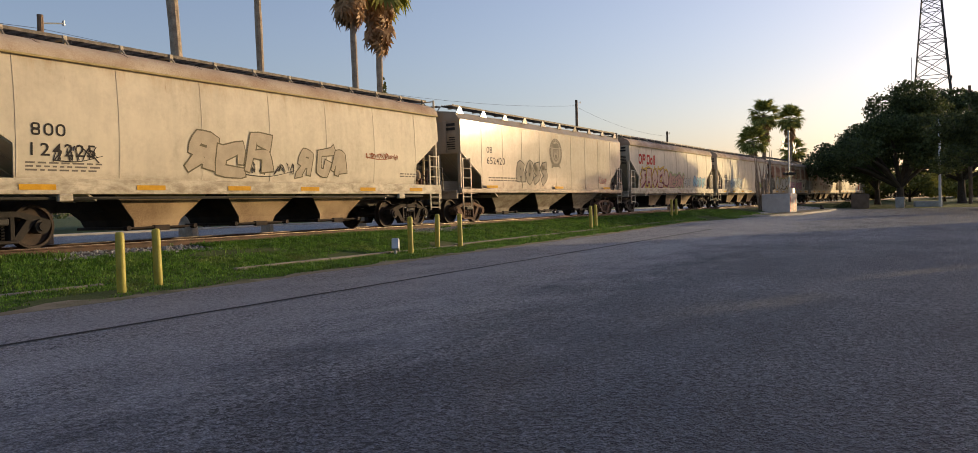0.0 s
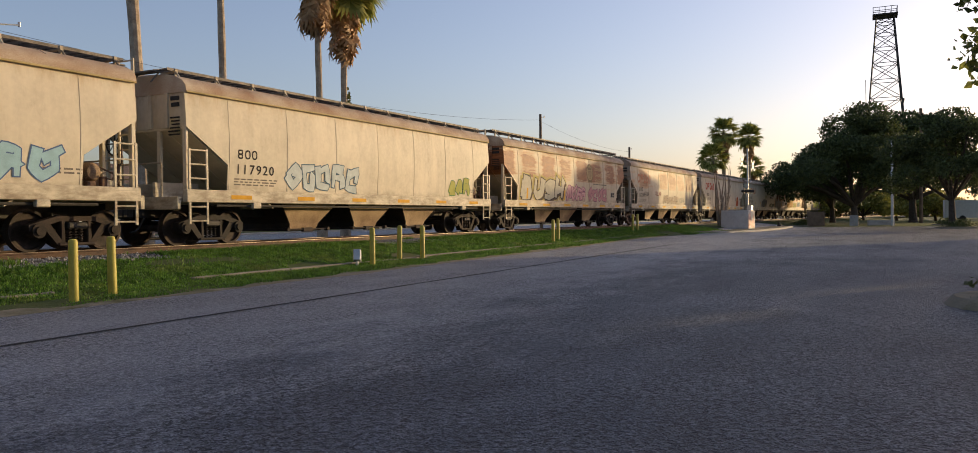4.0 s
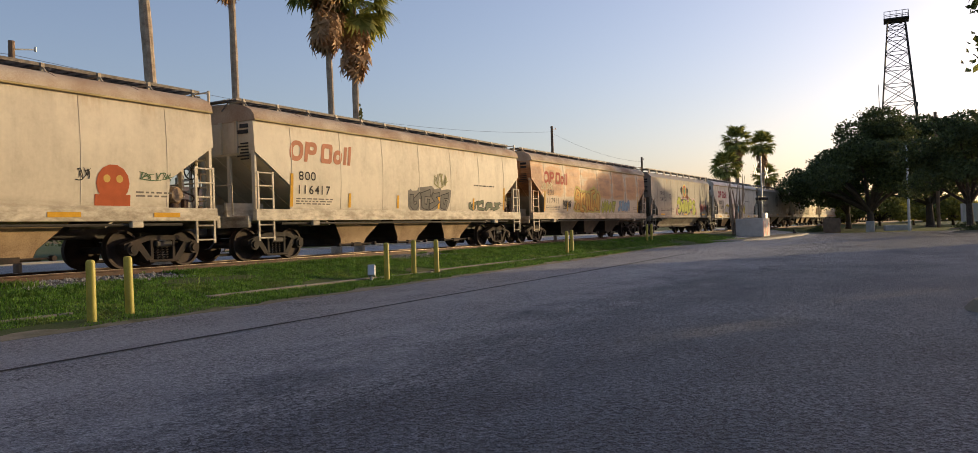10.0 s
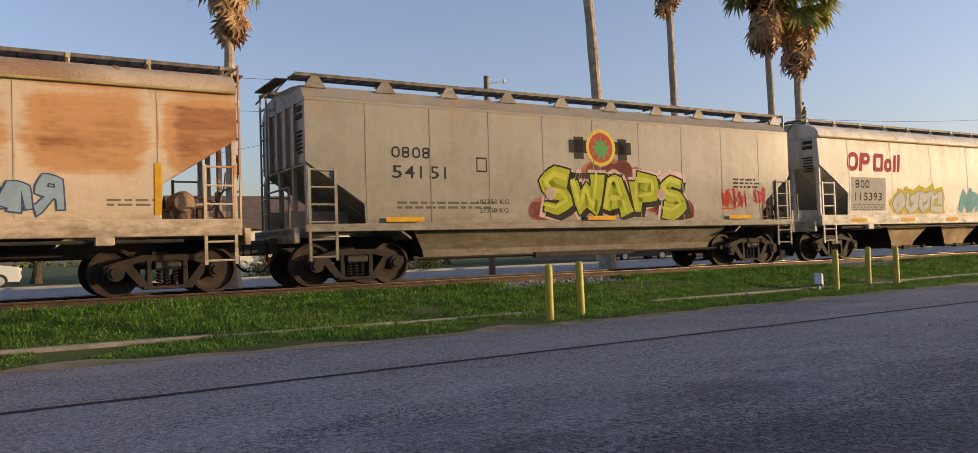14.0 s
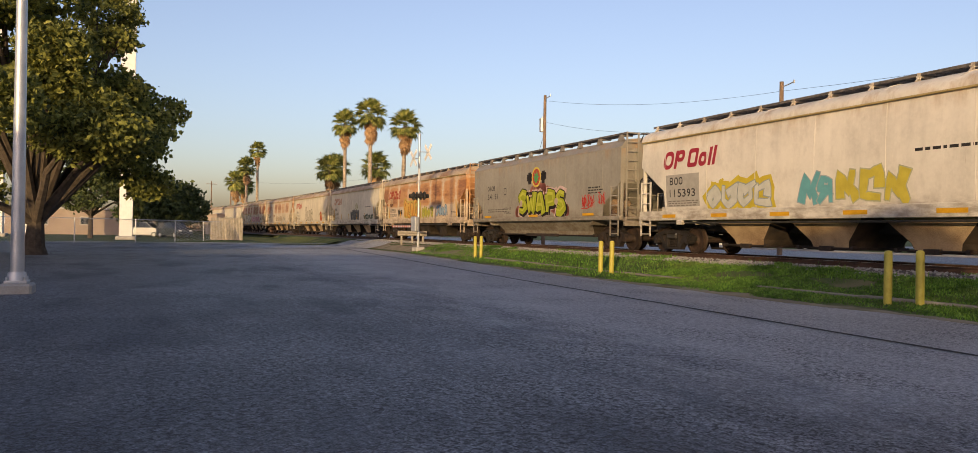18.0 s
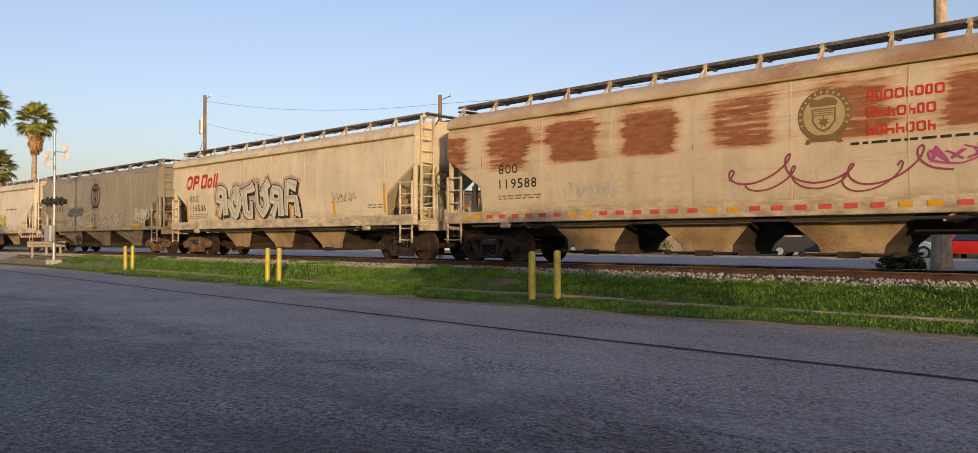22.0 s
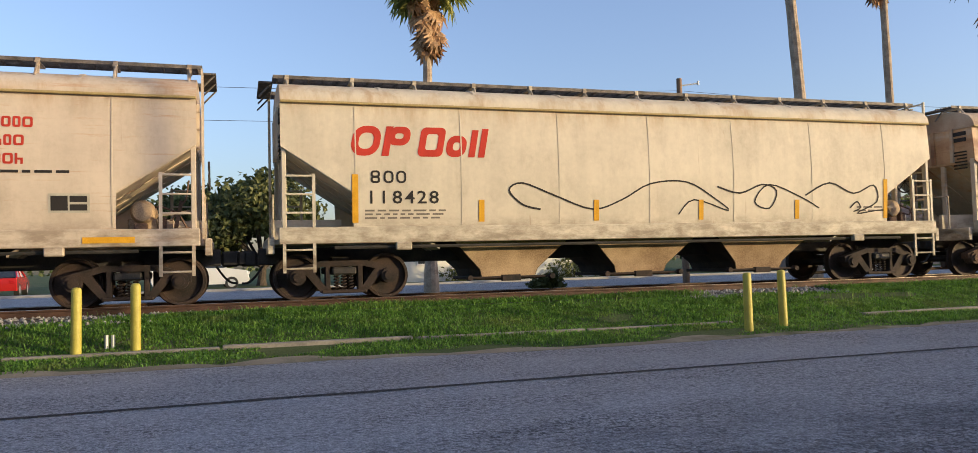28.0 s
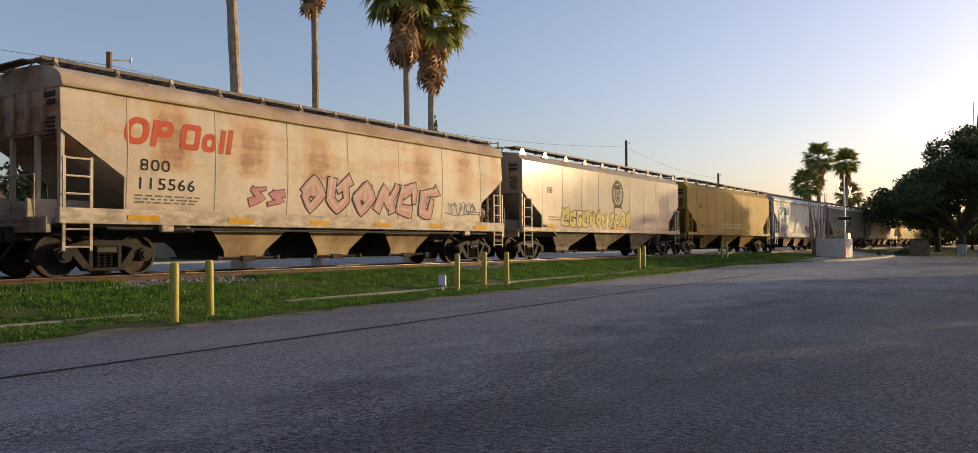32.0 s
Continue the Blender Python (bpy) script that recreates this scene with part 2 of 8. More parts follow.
def car_paint(name, base, rust, shade=0.8, gloss=0.52, low=2.35, orange=0.75, style="streak", coat=0.0):
    """Weathered freight car paint. rust: share of the panels that have rusted through; low: how far down it reaches; style: streak (brushed flat), block (whole panels), bloom (soft upright stains)."""
    n = Nodes(name, gloss, 0, 0.28)
    n.bsdf.inputs["Coat Weight"].default_value = coat
    n.bsdf.inputs["Coat Roughness"].default_value = 0.11
    info = n.t.nodes.new("ShaderNodeObjectInfo").outputs["Random"]
    v = n.random_shift(amount=37.0)
    xyz = n.split(n.coord)
    # faint soiling in vertical runs and fine grain
    runs = n.noise(1.0, n.mapped((2.2, 2.2, 0.22), v), 5, 0.6)
    grain = n.noise(9.0, v, 5, 0.65)
    dull = tuple(c * shade for c in base)
    col = n.mix(n.ramp(n.mix(0.35, runs, grain), [(0.38, 0.0), (0.66, 1.0)]), base, dull)
    # broad patches where the paint has chalked
    chalk = n.ramp(n.noise(0.35, n.mapped((1, 1, 1.4), v), 5, 0.6), [(0.45, 0.0), (0.62, 0.5)])
    col = n.mix(chalk, col, tuple(min(0.8, c * 1.12 + 0.02) for c in base))
    if rust > 0.0:
        pitch = 2.27
        cell = n.maths("ADD", n.maths("FLOOR", n.maths("DIVIDE", xyz[0], pitch)), n.maths("MULTIPLY", info, 91.0))
        chance = n.t.nodes.new("ShaderNodeTexWhiteNoise")
        chance.noise_dimensions = "1D"
        n.link(cell, chance.inputs["W"])
        inside = n.maths("ABSOLUTE", n.maths("SUBTRACT", n.maths("FRACT", n.maths("DIVIDE", xyz[0], pitch)), 0.5))
        wide, squash, bite = {"streak": (0.30, (0.26, 0.26, 4.6), 2.1), "block": (0.36, (0.5, 0.5, 1.9), 1.15), "bloom": (0.16, (1.1, 1.1, 0.75), 1.5), "dash": (0.26, (0.42, 0.42, 5.2), 3.0)}[style]
        band = n.ramp(inside, [(wide - 0.06, 1.0), (wide + 0.12, 0.0)])
        up = n.ramp(n.maths("MULTIPLY", xyz[2], 0.2), [(low / 5, 0.0), (low / 5 + 0.05, 1.0), (0.70, 1.0), (0.745, 0.3), (0.785, 0.85)])
        picked = n.ramp(chance.outputs["Value"], [(max(0.0, rust - 0.12), 1.0), (min(1.0, rust + 0.06), 0.0)])
        patch = n.maths("MULTIPLY", n.maths("MULTIPLY", band, up), n.maths("MULTIPLY", picked, n.maths("SUBTRACT", 1.15, n.maths("MULTIPLY", chance.outputs["Value"], 0.5))))
        brush = n.noise(2.4, n.mapped(squash, v), 8, 0.7)
        flecks = n.noise(7.0, n.mapped((0.35, 0.35, 3.0), v), 6, 0.75)
        rough_edge = n.maths("MULTIPLY", n.maths("SUBTRACT", n.mix(0.3, brush, flecks), 0.5), bite)
        stray = n.maths("MULTIPLY", n.ramp(n.noise(0.5, n.mapped((0.7, 0.7, 3.4), v), 4, 0.6), [(0.46, 0.0), (0.7, 0.55 * min(1.0, rust * 1.6))]), up)
        amount = n.maths("ADD", n.maths("ADD", n.maths("MULTIPLY", patch, 0.4 if style == "dash" else 0.72), stray), rough_edge)
        stain = n.ramp(amount, [(0.10, 0.0), (0.42, orange)])
        col = n.mix(stain, col, {"streak": (0.40, 0.20, 0.085), "dash": (0.42, 0.22, 0.10), "block": (0.47, 0.205, 0.055), "bloom": (0.46, 0.25, 0.10)}[style])
        core = {"streak": (0.42, 0.58, 0.94), "dash": (0.50, 0.62, 0.9), "block": (0.6, 0.95, 0.75), "bloom": (0.62, 0.95, 0.6)}[style]
        mask = n.ramp(amount, [(core[0], 0.0), (core[1], core[2])])
        rusty = n.ramp(n.noise(5.0, n.mapped((0.5, 0.5, 2.0), v), 6), [(0.3, (0.135, 0.042, 0.018)), (0.7, (0.30, 0.115, 0.045))])
        col = n.mix(mask, col, rusty)
    dirt = n.ramp(n.noise(2.6, n.mapped((1, 1, 0.6), v), 6, 0.7), [(0.5, 0.0), (0.8, 0.5)])
    col = n.mix(n.maths("MULTIPLY", dirt, 0.5), col, (0.15, 0.10, 0.06))
    # thin rust runs below the eave and over the sheet
    drip = n.maths("MULTIPLY", n.ramp(n.noise(1.0, n.mapped((7.0, 7.0, 0.35), v), 4, 0.7), [(0.66, 0.0), (0.74, 0.55)]), n.ramp(n.noise(0.8, v, 3), [(0.48, 0.0), (0.6, 1.0)]))
    col = n.mix(drip, col, (0.24, 0.13, 0.06))
    # road dirt thrown up along the sill, and rust runs under the eave
    low_dirt = n.maths("MULTIPLY", n.ramp(n.maths("MULTIPLY", xyz[2], 0.2), [(0.20, 1.0), (0.275, 0.75), (0.33, 0.0)]), n.ramp(n.noise(1.6, n.mapped((1.2, 1.2, 3.0), v), 6, 0.7), [(0.38, 0.0), (0.62, 0.75)]))
    col = n.mix(low_dirt, col, (0.13, 0.085, 0.05))
    eave = n.maths("MULTIPLY", n.ramp(n.maths("MULTIPLY", xyz[2], 0.2), [(0.68, 0.0), (0.765, 1.0)]), n.ramp(n.noise(1.3, n.mapped((1.5, 1.5, 0.3), v), 5, 0.7), [(0.48, 0.0), (0.68, 0.6)]))
    col = n.mix(eave, col, (0.34, 0.20, 0.085))
    uneven = 0.3
    rough = n.ramp(grain, [(0.3, gloss - 0.04), (0.8, min(1.0, gloss + uneven))])
    wave = n.noise(0.9, n.mapped((1.0, 1.0, 0.1), v), 2)
    if coat > 0.0:
        # thin sheets pull in between their posts
        pull = n.maths("ABSOLUTE", n.maths("SUBTRACT", n.maths("FRACT", n.maths("DIVIDE", xyz[0], 1.66)), 0.5))
        wave = n.maths("ADD", n.maths("MULTIPLY", wave, 0.9), n.maths("MULTIPLY", n.maths("MULTIPLY", pull, pull), 3.0))
    return n.finish(col, rough=rough, bump=wave, strength=0.12, dist=0.02)


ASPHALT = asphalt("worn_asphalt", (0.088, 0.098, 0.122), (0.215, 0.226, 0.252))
ROAD_ASPHALT = asphalt("road_asphalt", (0.13, 0.125, 0.12), (0.19, 0.18, 0.17))
SEAM = mottled("tar_seam", (0.012, 0.012, 0.012), (0.028, 0.027, 0.026), 6, 0.8)
EARTH = earth("grassy_earth", (0.05, 0.085, 0.022), (0.07, 0.10, 0.03), (0.16, 0.14, 0.075))
# grass made bright and yellow: the low sun is mixed into its colour
LAWN = earth("sunlit_lawn", (0.11, 0.14, 0.03), (0.19, 0.20, 0.05), (0.28, 0.24, 0.09))
DIRT = earth("dry_dirt", (0.29, 0.23, 0.17), (0.38, 0.31, 0.24), (0.14, 0.13, 0.06))
BALLAST = mottled("ballast_stone", (0.035, 0.03, 0.026), (0.15, 0.135, 0.12), 8, 0.9, fine=25, bump=0.8)
CONCRETE = mottled("old_concrete", (0.30, 0.28, 0.25), (0.46, 0.43, 0.39), 2.0, 0.85, fine=35, bump=0.3)
PALE_CONCRETE = mottled("pale_concrete", (0.50, 0.45, 0.40), (0.66, 0.61, 0.55), 2.0, 0.85, fine=35, bump=0.3)
STONE = mottled("crushed_stone", (0.16, 0.15, 0.14), (0.42, 0.40, 0.37), 8, 0.9, fine=25, bump=0.8)
KERB = mottled("sunken_kerb_concrete", (0.14, 0.125, 0.10), (0.30, 0.27, 0.22), 1.6, 0.9, fine=25, bump=0.6)
RAIL = mottled("rusty_rail", (0.035, 0.018, 0.012), (0.10, 0.05, 0.028), 4, 0.7, 0.2)
RAIL_TOP = mottled("polished_rail", (0.45, 0.36, 0.30), (0.55, 0.46, 0.38), 6, 0.3, 0.9)
TIE = mottled("creosoted_wood", (0.035, 0.028, 0.022), (0.10, 0.08, 0.06), 5, 0.9)
YELLOW = mottled("yellow_bollard_paint", (0.36, 0.30, 0.035), (0.47, 0.40, 0.06), 5, 0.55)
BLADE = leaf_mat("grass_blade", (0.045, 0.13, 0.016), (0.25, 0.44, 0.06), 0.38, (0.33, 0.33, 0.10))
OAK_LEAF = leaf_mat("oak_leaf", (0.03, 0.046, 0.016), (0.12, 0.145, 0.045), 0.25)
TREE_LEAF = leaf_mat("broad_leaf", (0.04, 0.058, 0.014), (0.33, 0.33, 0.07), 0.35)
# lit copy of the leaf colours: sunshine painted in as yellow-green
SUNNY_LEAF = leaf_mat("sunlit_leaf", (0.12, 0.13, 0.028), (0.38, 0.36, 0.08), 0.45)
BUSH_LEAF = leaf_mat("bush_leaf", (0.05, 0.07, 0.018), (0.17, 0.17, 0.055), 0.2)
FROND = leaf_mat("palm_frond", (0.15, 0.18, 0.04), (0.46, 0.45, 0.13), 0.4)
DEAD_FROND = leaf_mat("dead_frond", (0.26, 0.14, 0.06), (0.48, 0.31, 0.16), 0.2)
BARK = mottled("bark", (0.04, 0.03, 0.022), (0.105, 0.08, 0.058), 5, 0.95, fine=22, bump=1.0)
PALM_BARK = mottled("palm_bark", (0.22, 0.165, 0.115), (0.46, 0.37, 0.27), 3, 0.95, fine=18, bump=1.0)
POLE_WOOD = mottled("pole_wood", (0.13, 0.085, 0.055), (0.24, 0.16, 0.10), 2, 0.9, fine=30, bump=0.6)
GALV = mottled("galvanised_steel", (0.42, 0.43, 0.44), (0.56, 0.57, 0.58), 3, 0.45, 0.6)
WHITE_STEEL = mottled("white_painted_steel", (0.68, 0.67, 0.63), (0.78, 0.77, 0.73), 2, 0.5)
DARK_STEEL = mottled("dark_steel", (0.02, 0.019, 0.018), (0.06, 0.052, 0.045), 4, 0.7, 0.2)
TRUCK_STEEL = mottled("rusty_cast_steel", (0.008, 0.006, 0.005), (0.05, 0.031, 0.022), 2.5, 0.85, 0.1, fine=30, bump=0.4)
TRUCK_BLACK = mottled("oily_cast_steel", (0.006, 0.005, 0.004), (0.026, 0.018, 0.014), 2.5, 0.8, 0.1, fine=30, bump=0.4)
TRUCK_BROWN = mottled("dusty_cast_steel", (0.05, 0.03, 0.02), (0.19, 0.11, 0.07), 2.5, 0.9, 0.0, fine=30, bump=0.4)
WHEEL_STEEL = mottled("rusty_wheel", (0.010, 0.007, 0.005), (0.06, 0.035, 0.024), 2.5, 0.75, 0.2)
BLACK = mottled("black_rubber", (0.014, 0.014, 0.014), (0.03, 0.03, 0.03), 8, 0.8)
WIRE = mottled("cable", (0.03, 0.03, 0.03), (0.05, 0.05, 0.05), 8, 0.7)
RED = mottled("red_paint", (0.45, 0.05, 0.03), (0.58, 0.09, 0.06), 4, 0.5)
WHITE = mottled("white_paint", (0.66, 0.64, 0.60), (0.76, 0.74, 0.70), 4, 0.5)

# ---- the track's line and the lie of the land ----
BEND_X, BEND, TRACK_Y, RAIL_Z = -16.78, 0.0003856, 17.2, 0.70


def track_y(x):
    x = max(-420.0, min(420.0, x))
    return TRACK_Y - BEND * (x - BEND_X) ** 2


def on_track(arc):
    """The place and heading on the track's line at a length along it from its apex."""
    x = arc
    for _ in range(25):
        x = arc - 2 / 3 * BEND * BEND * x ** 3
    return x + BEND_X, TRACK_Y - BEND * x * x, math.degrees(math.atan(-2 * BEND * x))


EDGE = [(-2000, 12.0), (-70, 12.0), (-46, 12.6), (-38, 12.3), (-28, 11.6), (-18, 11.35), (-9, 11.6), (-2, 11.85), (2, 11.5), (6, 11.05), (14, 11.1), (33, 11.4), (45, 11.9), (52, 11.6), (60, 8.2), (84, 7.2), (110, 2.0), (2000, 0.0)]
SEAM_LINE = [(-62, 11.5), (-40, 10.2), (-20, 9.05), (-6.4, 8.58), (4.8, 8.47), (11, 8.33), (30, 8.16), (36, 8.1)]


def along(line, x):
    return float(np.interp(x, [p[0] for p in line], [p[1] for p in line]))


def edge_y(x):
    return along(EDGE, x) + 0.16 * noise.noise((x * 0.35, 3.1, 0)) + 0.07 * noise.noise((x * 1.7, 8.1, 0))


def ground_z(x, y):
    e, near = along(EDGE, x), track_y(x) - 2.4
    far = track_y(x) + 2.6
    if y <= e:
        return 0.0
    if y < near:
        return float(np.interp((y - e) / (near - e), (0, 0.12, 0.42, 0.75, 1), (0.0, 0.05, 0.12, 0.36, 0.5)))
    if y <= far:
        return 0.5
    return float(np.interp(y - far, (0, 2.5, 4.5), (0.5, 0.36, 0.30)))


def sheet(name, xs, rows_at, lift, mat, label, category, kind="structure"):
    """A strip of ground that follows the land: for each x a list of y."""
    bm = bmesh.new()
    cols = []
    for x in xs:
        cols.append([bm.verts.new((x, y, ground_z(x, y) + lift)) for y in rows_at(x)])
    for a, b in zip(cols[:-1], cols[1:]):
        for i in range(len(a) - 1):
            bm.faces.new((a[i], b[i], b[i + 1], a[i + 1]))
    ob = part(name, bm, mat)
    return tagged(ob, label, category, kind=kind)


def ground_rows(x):
    e, c = along(EDGE, x), track_y(x)
    near = c - 2.4
    strip = [e + (near - e) * s for s in (0.0, 0.06, 0.12, 0.27, 0.42, 0.58, 0.75, 0.88, 1.0)]
    return [-2600, -800, -300, -120, -60, -30, -15, -8, -3, 2, 5, e - 3.0, e - 1.2] + strip + [c, c + 2.6, c + 3.8, c + 5.1, c + 7.1, c + 12, c + 24, c + 40, c + 80, c + 200, c + 600, c + 2600]


GROUND_X = [-2600, -1200, -600, -420, -250, -150] + list(range(-110, 150, 4)) + [170, 220, 300, 420, 600, 1200, 2600]
sheet("ground", GROUND_X, ground_rows, 0.0, EARTH, "uneven grassy ground along a railway line", "ground")

LOT_X = [-70 + 0.5 * i for i in range(int((86 + 70) / 0.5) + 1)]
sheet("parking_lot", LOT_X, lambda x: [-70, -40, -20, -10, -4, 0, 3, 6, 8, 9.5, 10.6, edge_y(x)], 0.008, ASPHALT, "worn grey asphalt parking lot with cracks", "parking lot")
sheet("dirt_margin", [-60 + 0.5 * i for i in range(54)], lambda x: [edge_y(x) + 0.02, edge_y(x) + 0.6, edge_y(x) + 1.3 + 0.5 * noise.noise((x * 0.4, 0, 0)), track_y(x) - 2.6 - 0.3 * (x > -38)], 0.006, DIRT, "bare dry dirt beside the level crossing", "dirt")
sheet("dirt_edge", [-30 + 0.4 * i for i in range(200)], lambda x: [edge_y(x) - 0.02, edge_y(x) + 0.10 + 0.55 * abs(noise.noise((x * 0.6, 5, 0))) + 0.15 * abs(noise.noise((x * 2.1, 9, 0)))], 0.012, DIRT, "strip of dry dirt at the asphalt's broken edge", "dirt")
sheet("cross_street", [-64 + 1.0 * i for i in range(12)], lambda x: [-200, -80, -30, -5, 4, 8, 11, 12.5, 13.5, 14.2, 15, 16, 17, 18, 19.5, 20.5, 22, 23.5, 26, 32, 60, 200], 0.03, ROAD_ASPHALT, "asphalt street over the level crossing", "street")
sheet("road", [-400, -250] + list(range(-160, 200, 5)) + [260, 420], lambda x: [track_y(x) + v for v in (11.8, 14, 18, 22.5)], 0.016, ROAD_ASPHALT, "two-lane asphalt road behind the railway", "road")


def ribbon(name, pts, width, lift, mat, label, category):
    bm = bmesh.new()
    rows = []
    for x, y in pts:
        w = width * (0.8 + 0.5 * abs(noise.noise((x * 1.3, y, 2))))
        rows.append((bm.verts.new((x, y - w / 2, ground_z(x, y) + lift)), bm.verts.new((x, y + w / 2, ground_z(x, y) + lift))))
    for a, b in zip(rows[:-1], rows[1:]):
        bm.faces.new((a[0], b[0], b[1], a[1]))
    return tagged(part(name, bm, mat), label, category, kind="structure")


ribbon("tar_seam", [(x, along(SEAM_LINE, x) + 0.03 * noise.noise((x * 0.9, 1, 0))) for x in [-62 + 0.4 * i for i in range(246)]], 0.12, 0.014, SEAM, "black tar seam across the asphalt", "seam")

sheet("lawn", [85.5 + 2 * i for i in range(24)], lambda x: [-14 + 0.4 * noise.noise((x, 0, 0)), -9, -4, 0, 3, along(EDGE, x) + 0.3], 0.02, LAWN, "yellow-green lawn under the oaks, sunlight in its colour", "grass")
sheet("verge", [-150 + 2 * i for i in range(43)], lambda x: [track_y(x) - 7.5 + 0.4 * noise.noise((x * 0.3, 1, 0)), track_y(x) - 6, track_y(x) - 4.4, track_y(x) - 2.6], 0.02, LAWN, "grass verge beyond the level crossing, sunlight in its colour", "grass")
# worn concrete edging that runs through the grass, in cast lengths
EDGING = thing("edging", "low weathered concrete edging half sunk in grass", "kerb", kind="structure")
for i in range(-11, 16):
    x0, x1 = i * 3.0 + 0.02, i * 3.0 + 2.98
    if i in (3, -6):
        continue

    def at(x):
        e, nr = along(EDGE, x), track_y(x) - 2.4
        return e + 0.44 * (nr - e)
    y0, y1 = at(x0), at(x1)
    bm = bmesh.new()
    z = ground_z((x0 + x1) / 2, (y0 + y1) / 2)
    box(bm, x0 - x0, x1 - x0, -0.09, 0.09, -0.1, 0.04 + random.uniform(-0.03, 0.015), 0.015)
    part("kerb_stone", bm, KERB, EDGING, m=pose(x0, y0, z, 0, 0, math.degrees(math.atan2(y1 - y0, 3))))

# far kerb of the road
bm = bmesh.new()
for x in range(-120, 160, 10):
    y0, y1 = track_y(x) + 22.6, track_y(x + 10) + 22.6
    vs = [(x, y0, 0.28), (x + 10, y1, 0.28), (x + 10, y1 + 0.9, 0.28), (x, y0 + 0.9, 0.28)]
    loft(bm, [vs, [(a, b, 0.42) for a, b, c in vs]])
tagged(part("kerb", bm, CONCRETE), "pale concrete kerb beyond the road", "kerb", kind="structure")

# ---- the track: bed, ties, two rails ----


def swept(bm, profile, arcs):
    """A section (across, up) carried along the track's line."""
    rings = []
    for a in arcs:
        x, y, h = on_track(a)
        m = pose(x, y, 0, 0, 0, h)
        rings.append([m @ Vector((0, p[0], p[1])) for p in profile])
    loft(bm, rings)


ARCS = [-400, -300] + list(range(-200, 301, 5)) + [350, 420]
track = thing("railway_track", "rusty steel railway track on grey ballast", "railway track", kind="structure")
bm = bmesh.new()
swept(bm, [(-2.0, 0.42), (-1.45, 0.55), (1.45, 0.55), (2.0, 0.42)], ARCS)
part("ballast_bed", bm, BALLAST, track)
for side in (-1, 1):
    c = side * 0.755
    bm = bmesh.new()
    z = RAIL_Z
    swept(bm, [(c - 0.075, z - 0.172), (c - 0.075, z - 0.155), (c - 0.012, z - 0.13), (c - 0.012, z - 0.045), (c - 0.036, z - 0.035), (c - 0.036, z - 0.004), (c + 0.036, z - 0.004), (c + 0.036, z - 0.035), (c + 0.012, z - 0.045), (c + 0.012, z - 0.13), (c + 0.075, z - 0.155), (c + 0.075, z - 0.172)], ARCS)
    part("rail", bm, RAIL, track)
    bm = bmesh.new()
    swept(bm, [(c - 0.03, z - 0.004), (c - 0.03, z), (c + 0.03, z), (c + 0.03, z - 0.004)], ARCS)
    part("rail_tread", bm, RAIL_TOP, track, "polished running surface of the rail")


def tie_mesh(bm):
    box(bm, -0.115, 0.115, -1.28, 1.28, -0.02, 0.0, 0.008)


for i in range(-140, 150):
    x, y, h = on_track(i * 0.52 + 10)
    shared("tie", "crosstie", tie_mesh, TIE, track, m=pose(x, y, RAIL_Z - 0.135 + random.uniform(-0.01, 0.006), 0, 0, h + random.uniform(-1, 1)))

# loose stones on the shoulder
def x_of(a):
    return on_track(a)[0]


def stones(name, count, arc0, arc1, parent, off0, off1):
    rng = np.random.default_rng(5)
    octa = np.array([(1, 0, 0), (-1, 0, 0), (0, 1, 0), (0, -1, 0), (0, 0, 1), (0, 0, -1)], float)
    tri = np.array([(0, 2, 4), (2, 1, 4), (1, 3, 4), (3, 0, 4), (2, 0, 5), (1, 2, 5), (3, 1, 5), (0, 3, 5)])
    vs, fs = [], []
    for k in range(count):
        a = rng.uniform(arc0, arc1)
        off = rng.uniform(off0, off1)
        if noise.noise((a * 0.16, 0, 4)) < 0.2 and x_of(a) > -1 and off < -1.3:
            continue
        x, y, h = on_track(a)
        s = rng.uniform(0.022, 0.05)
        p = octa * s * rng.uniform(0.7, 1.25, (6, 3))
        ang = rng.uniform(0, 6.28)
        p = p @ np.array([[math.cos(ang), math.sin(ang), 0], [-math.sin(ang), math.cos(ang), 0], [0, 0, 1]])
        z = 0.555 if abs(off) < 1.45 else max(0.5, 0.555 - (abs(off) - 1.45) * 0.15)
        fs.extend((tri + len(vs)).tolist())
        vs.extend((p + (x, y + off, z)).tolist())
    me = bpy.data.meshes.new(name)
    me.from_pydata(vs, [], fs)
    ob = link_mesh(name, me, STONE, parent)
    ob["kind"] = "stuff"
    return ob


stones("ballast_stones", 14000, -45, 75, track, -2.5, -0.95)

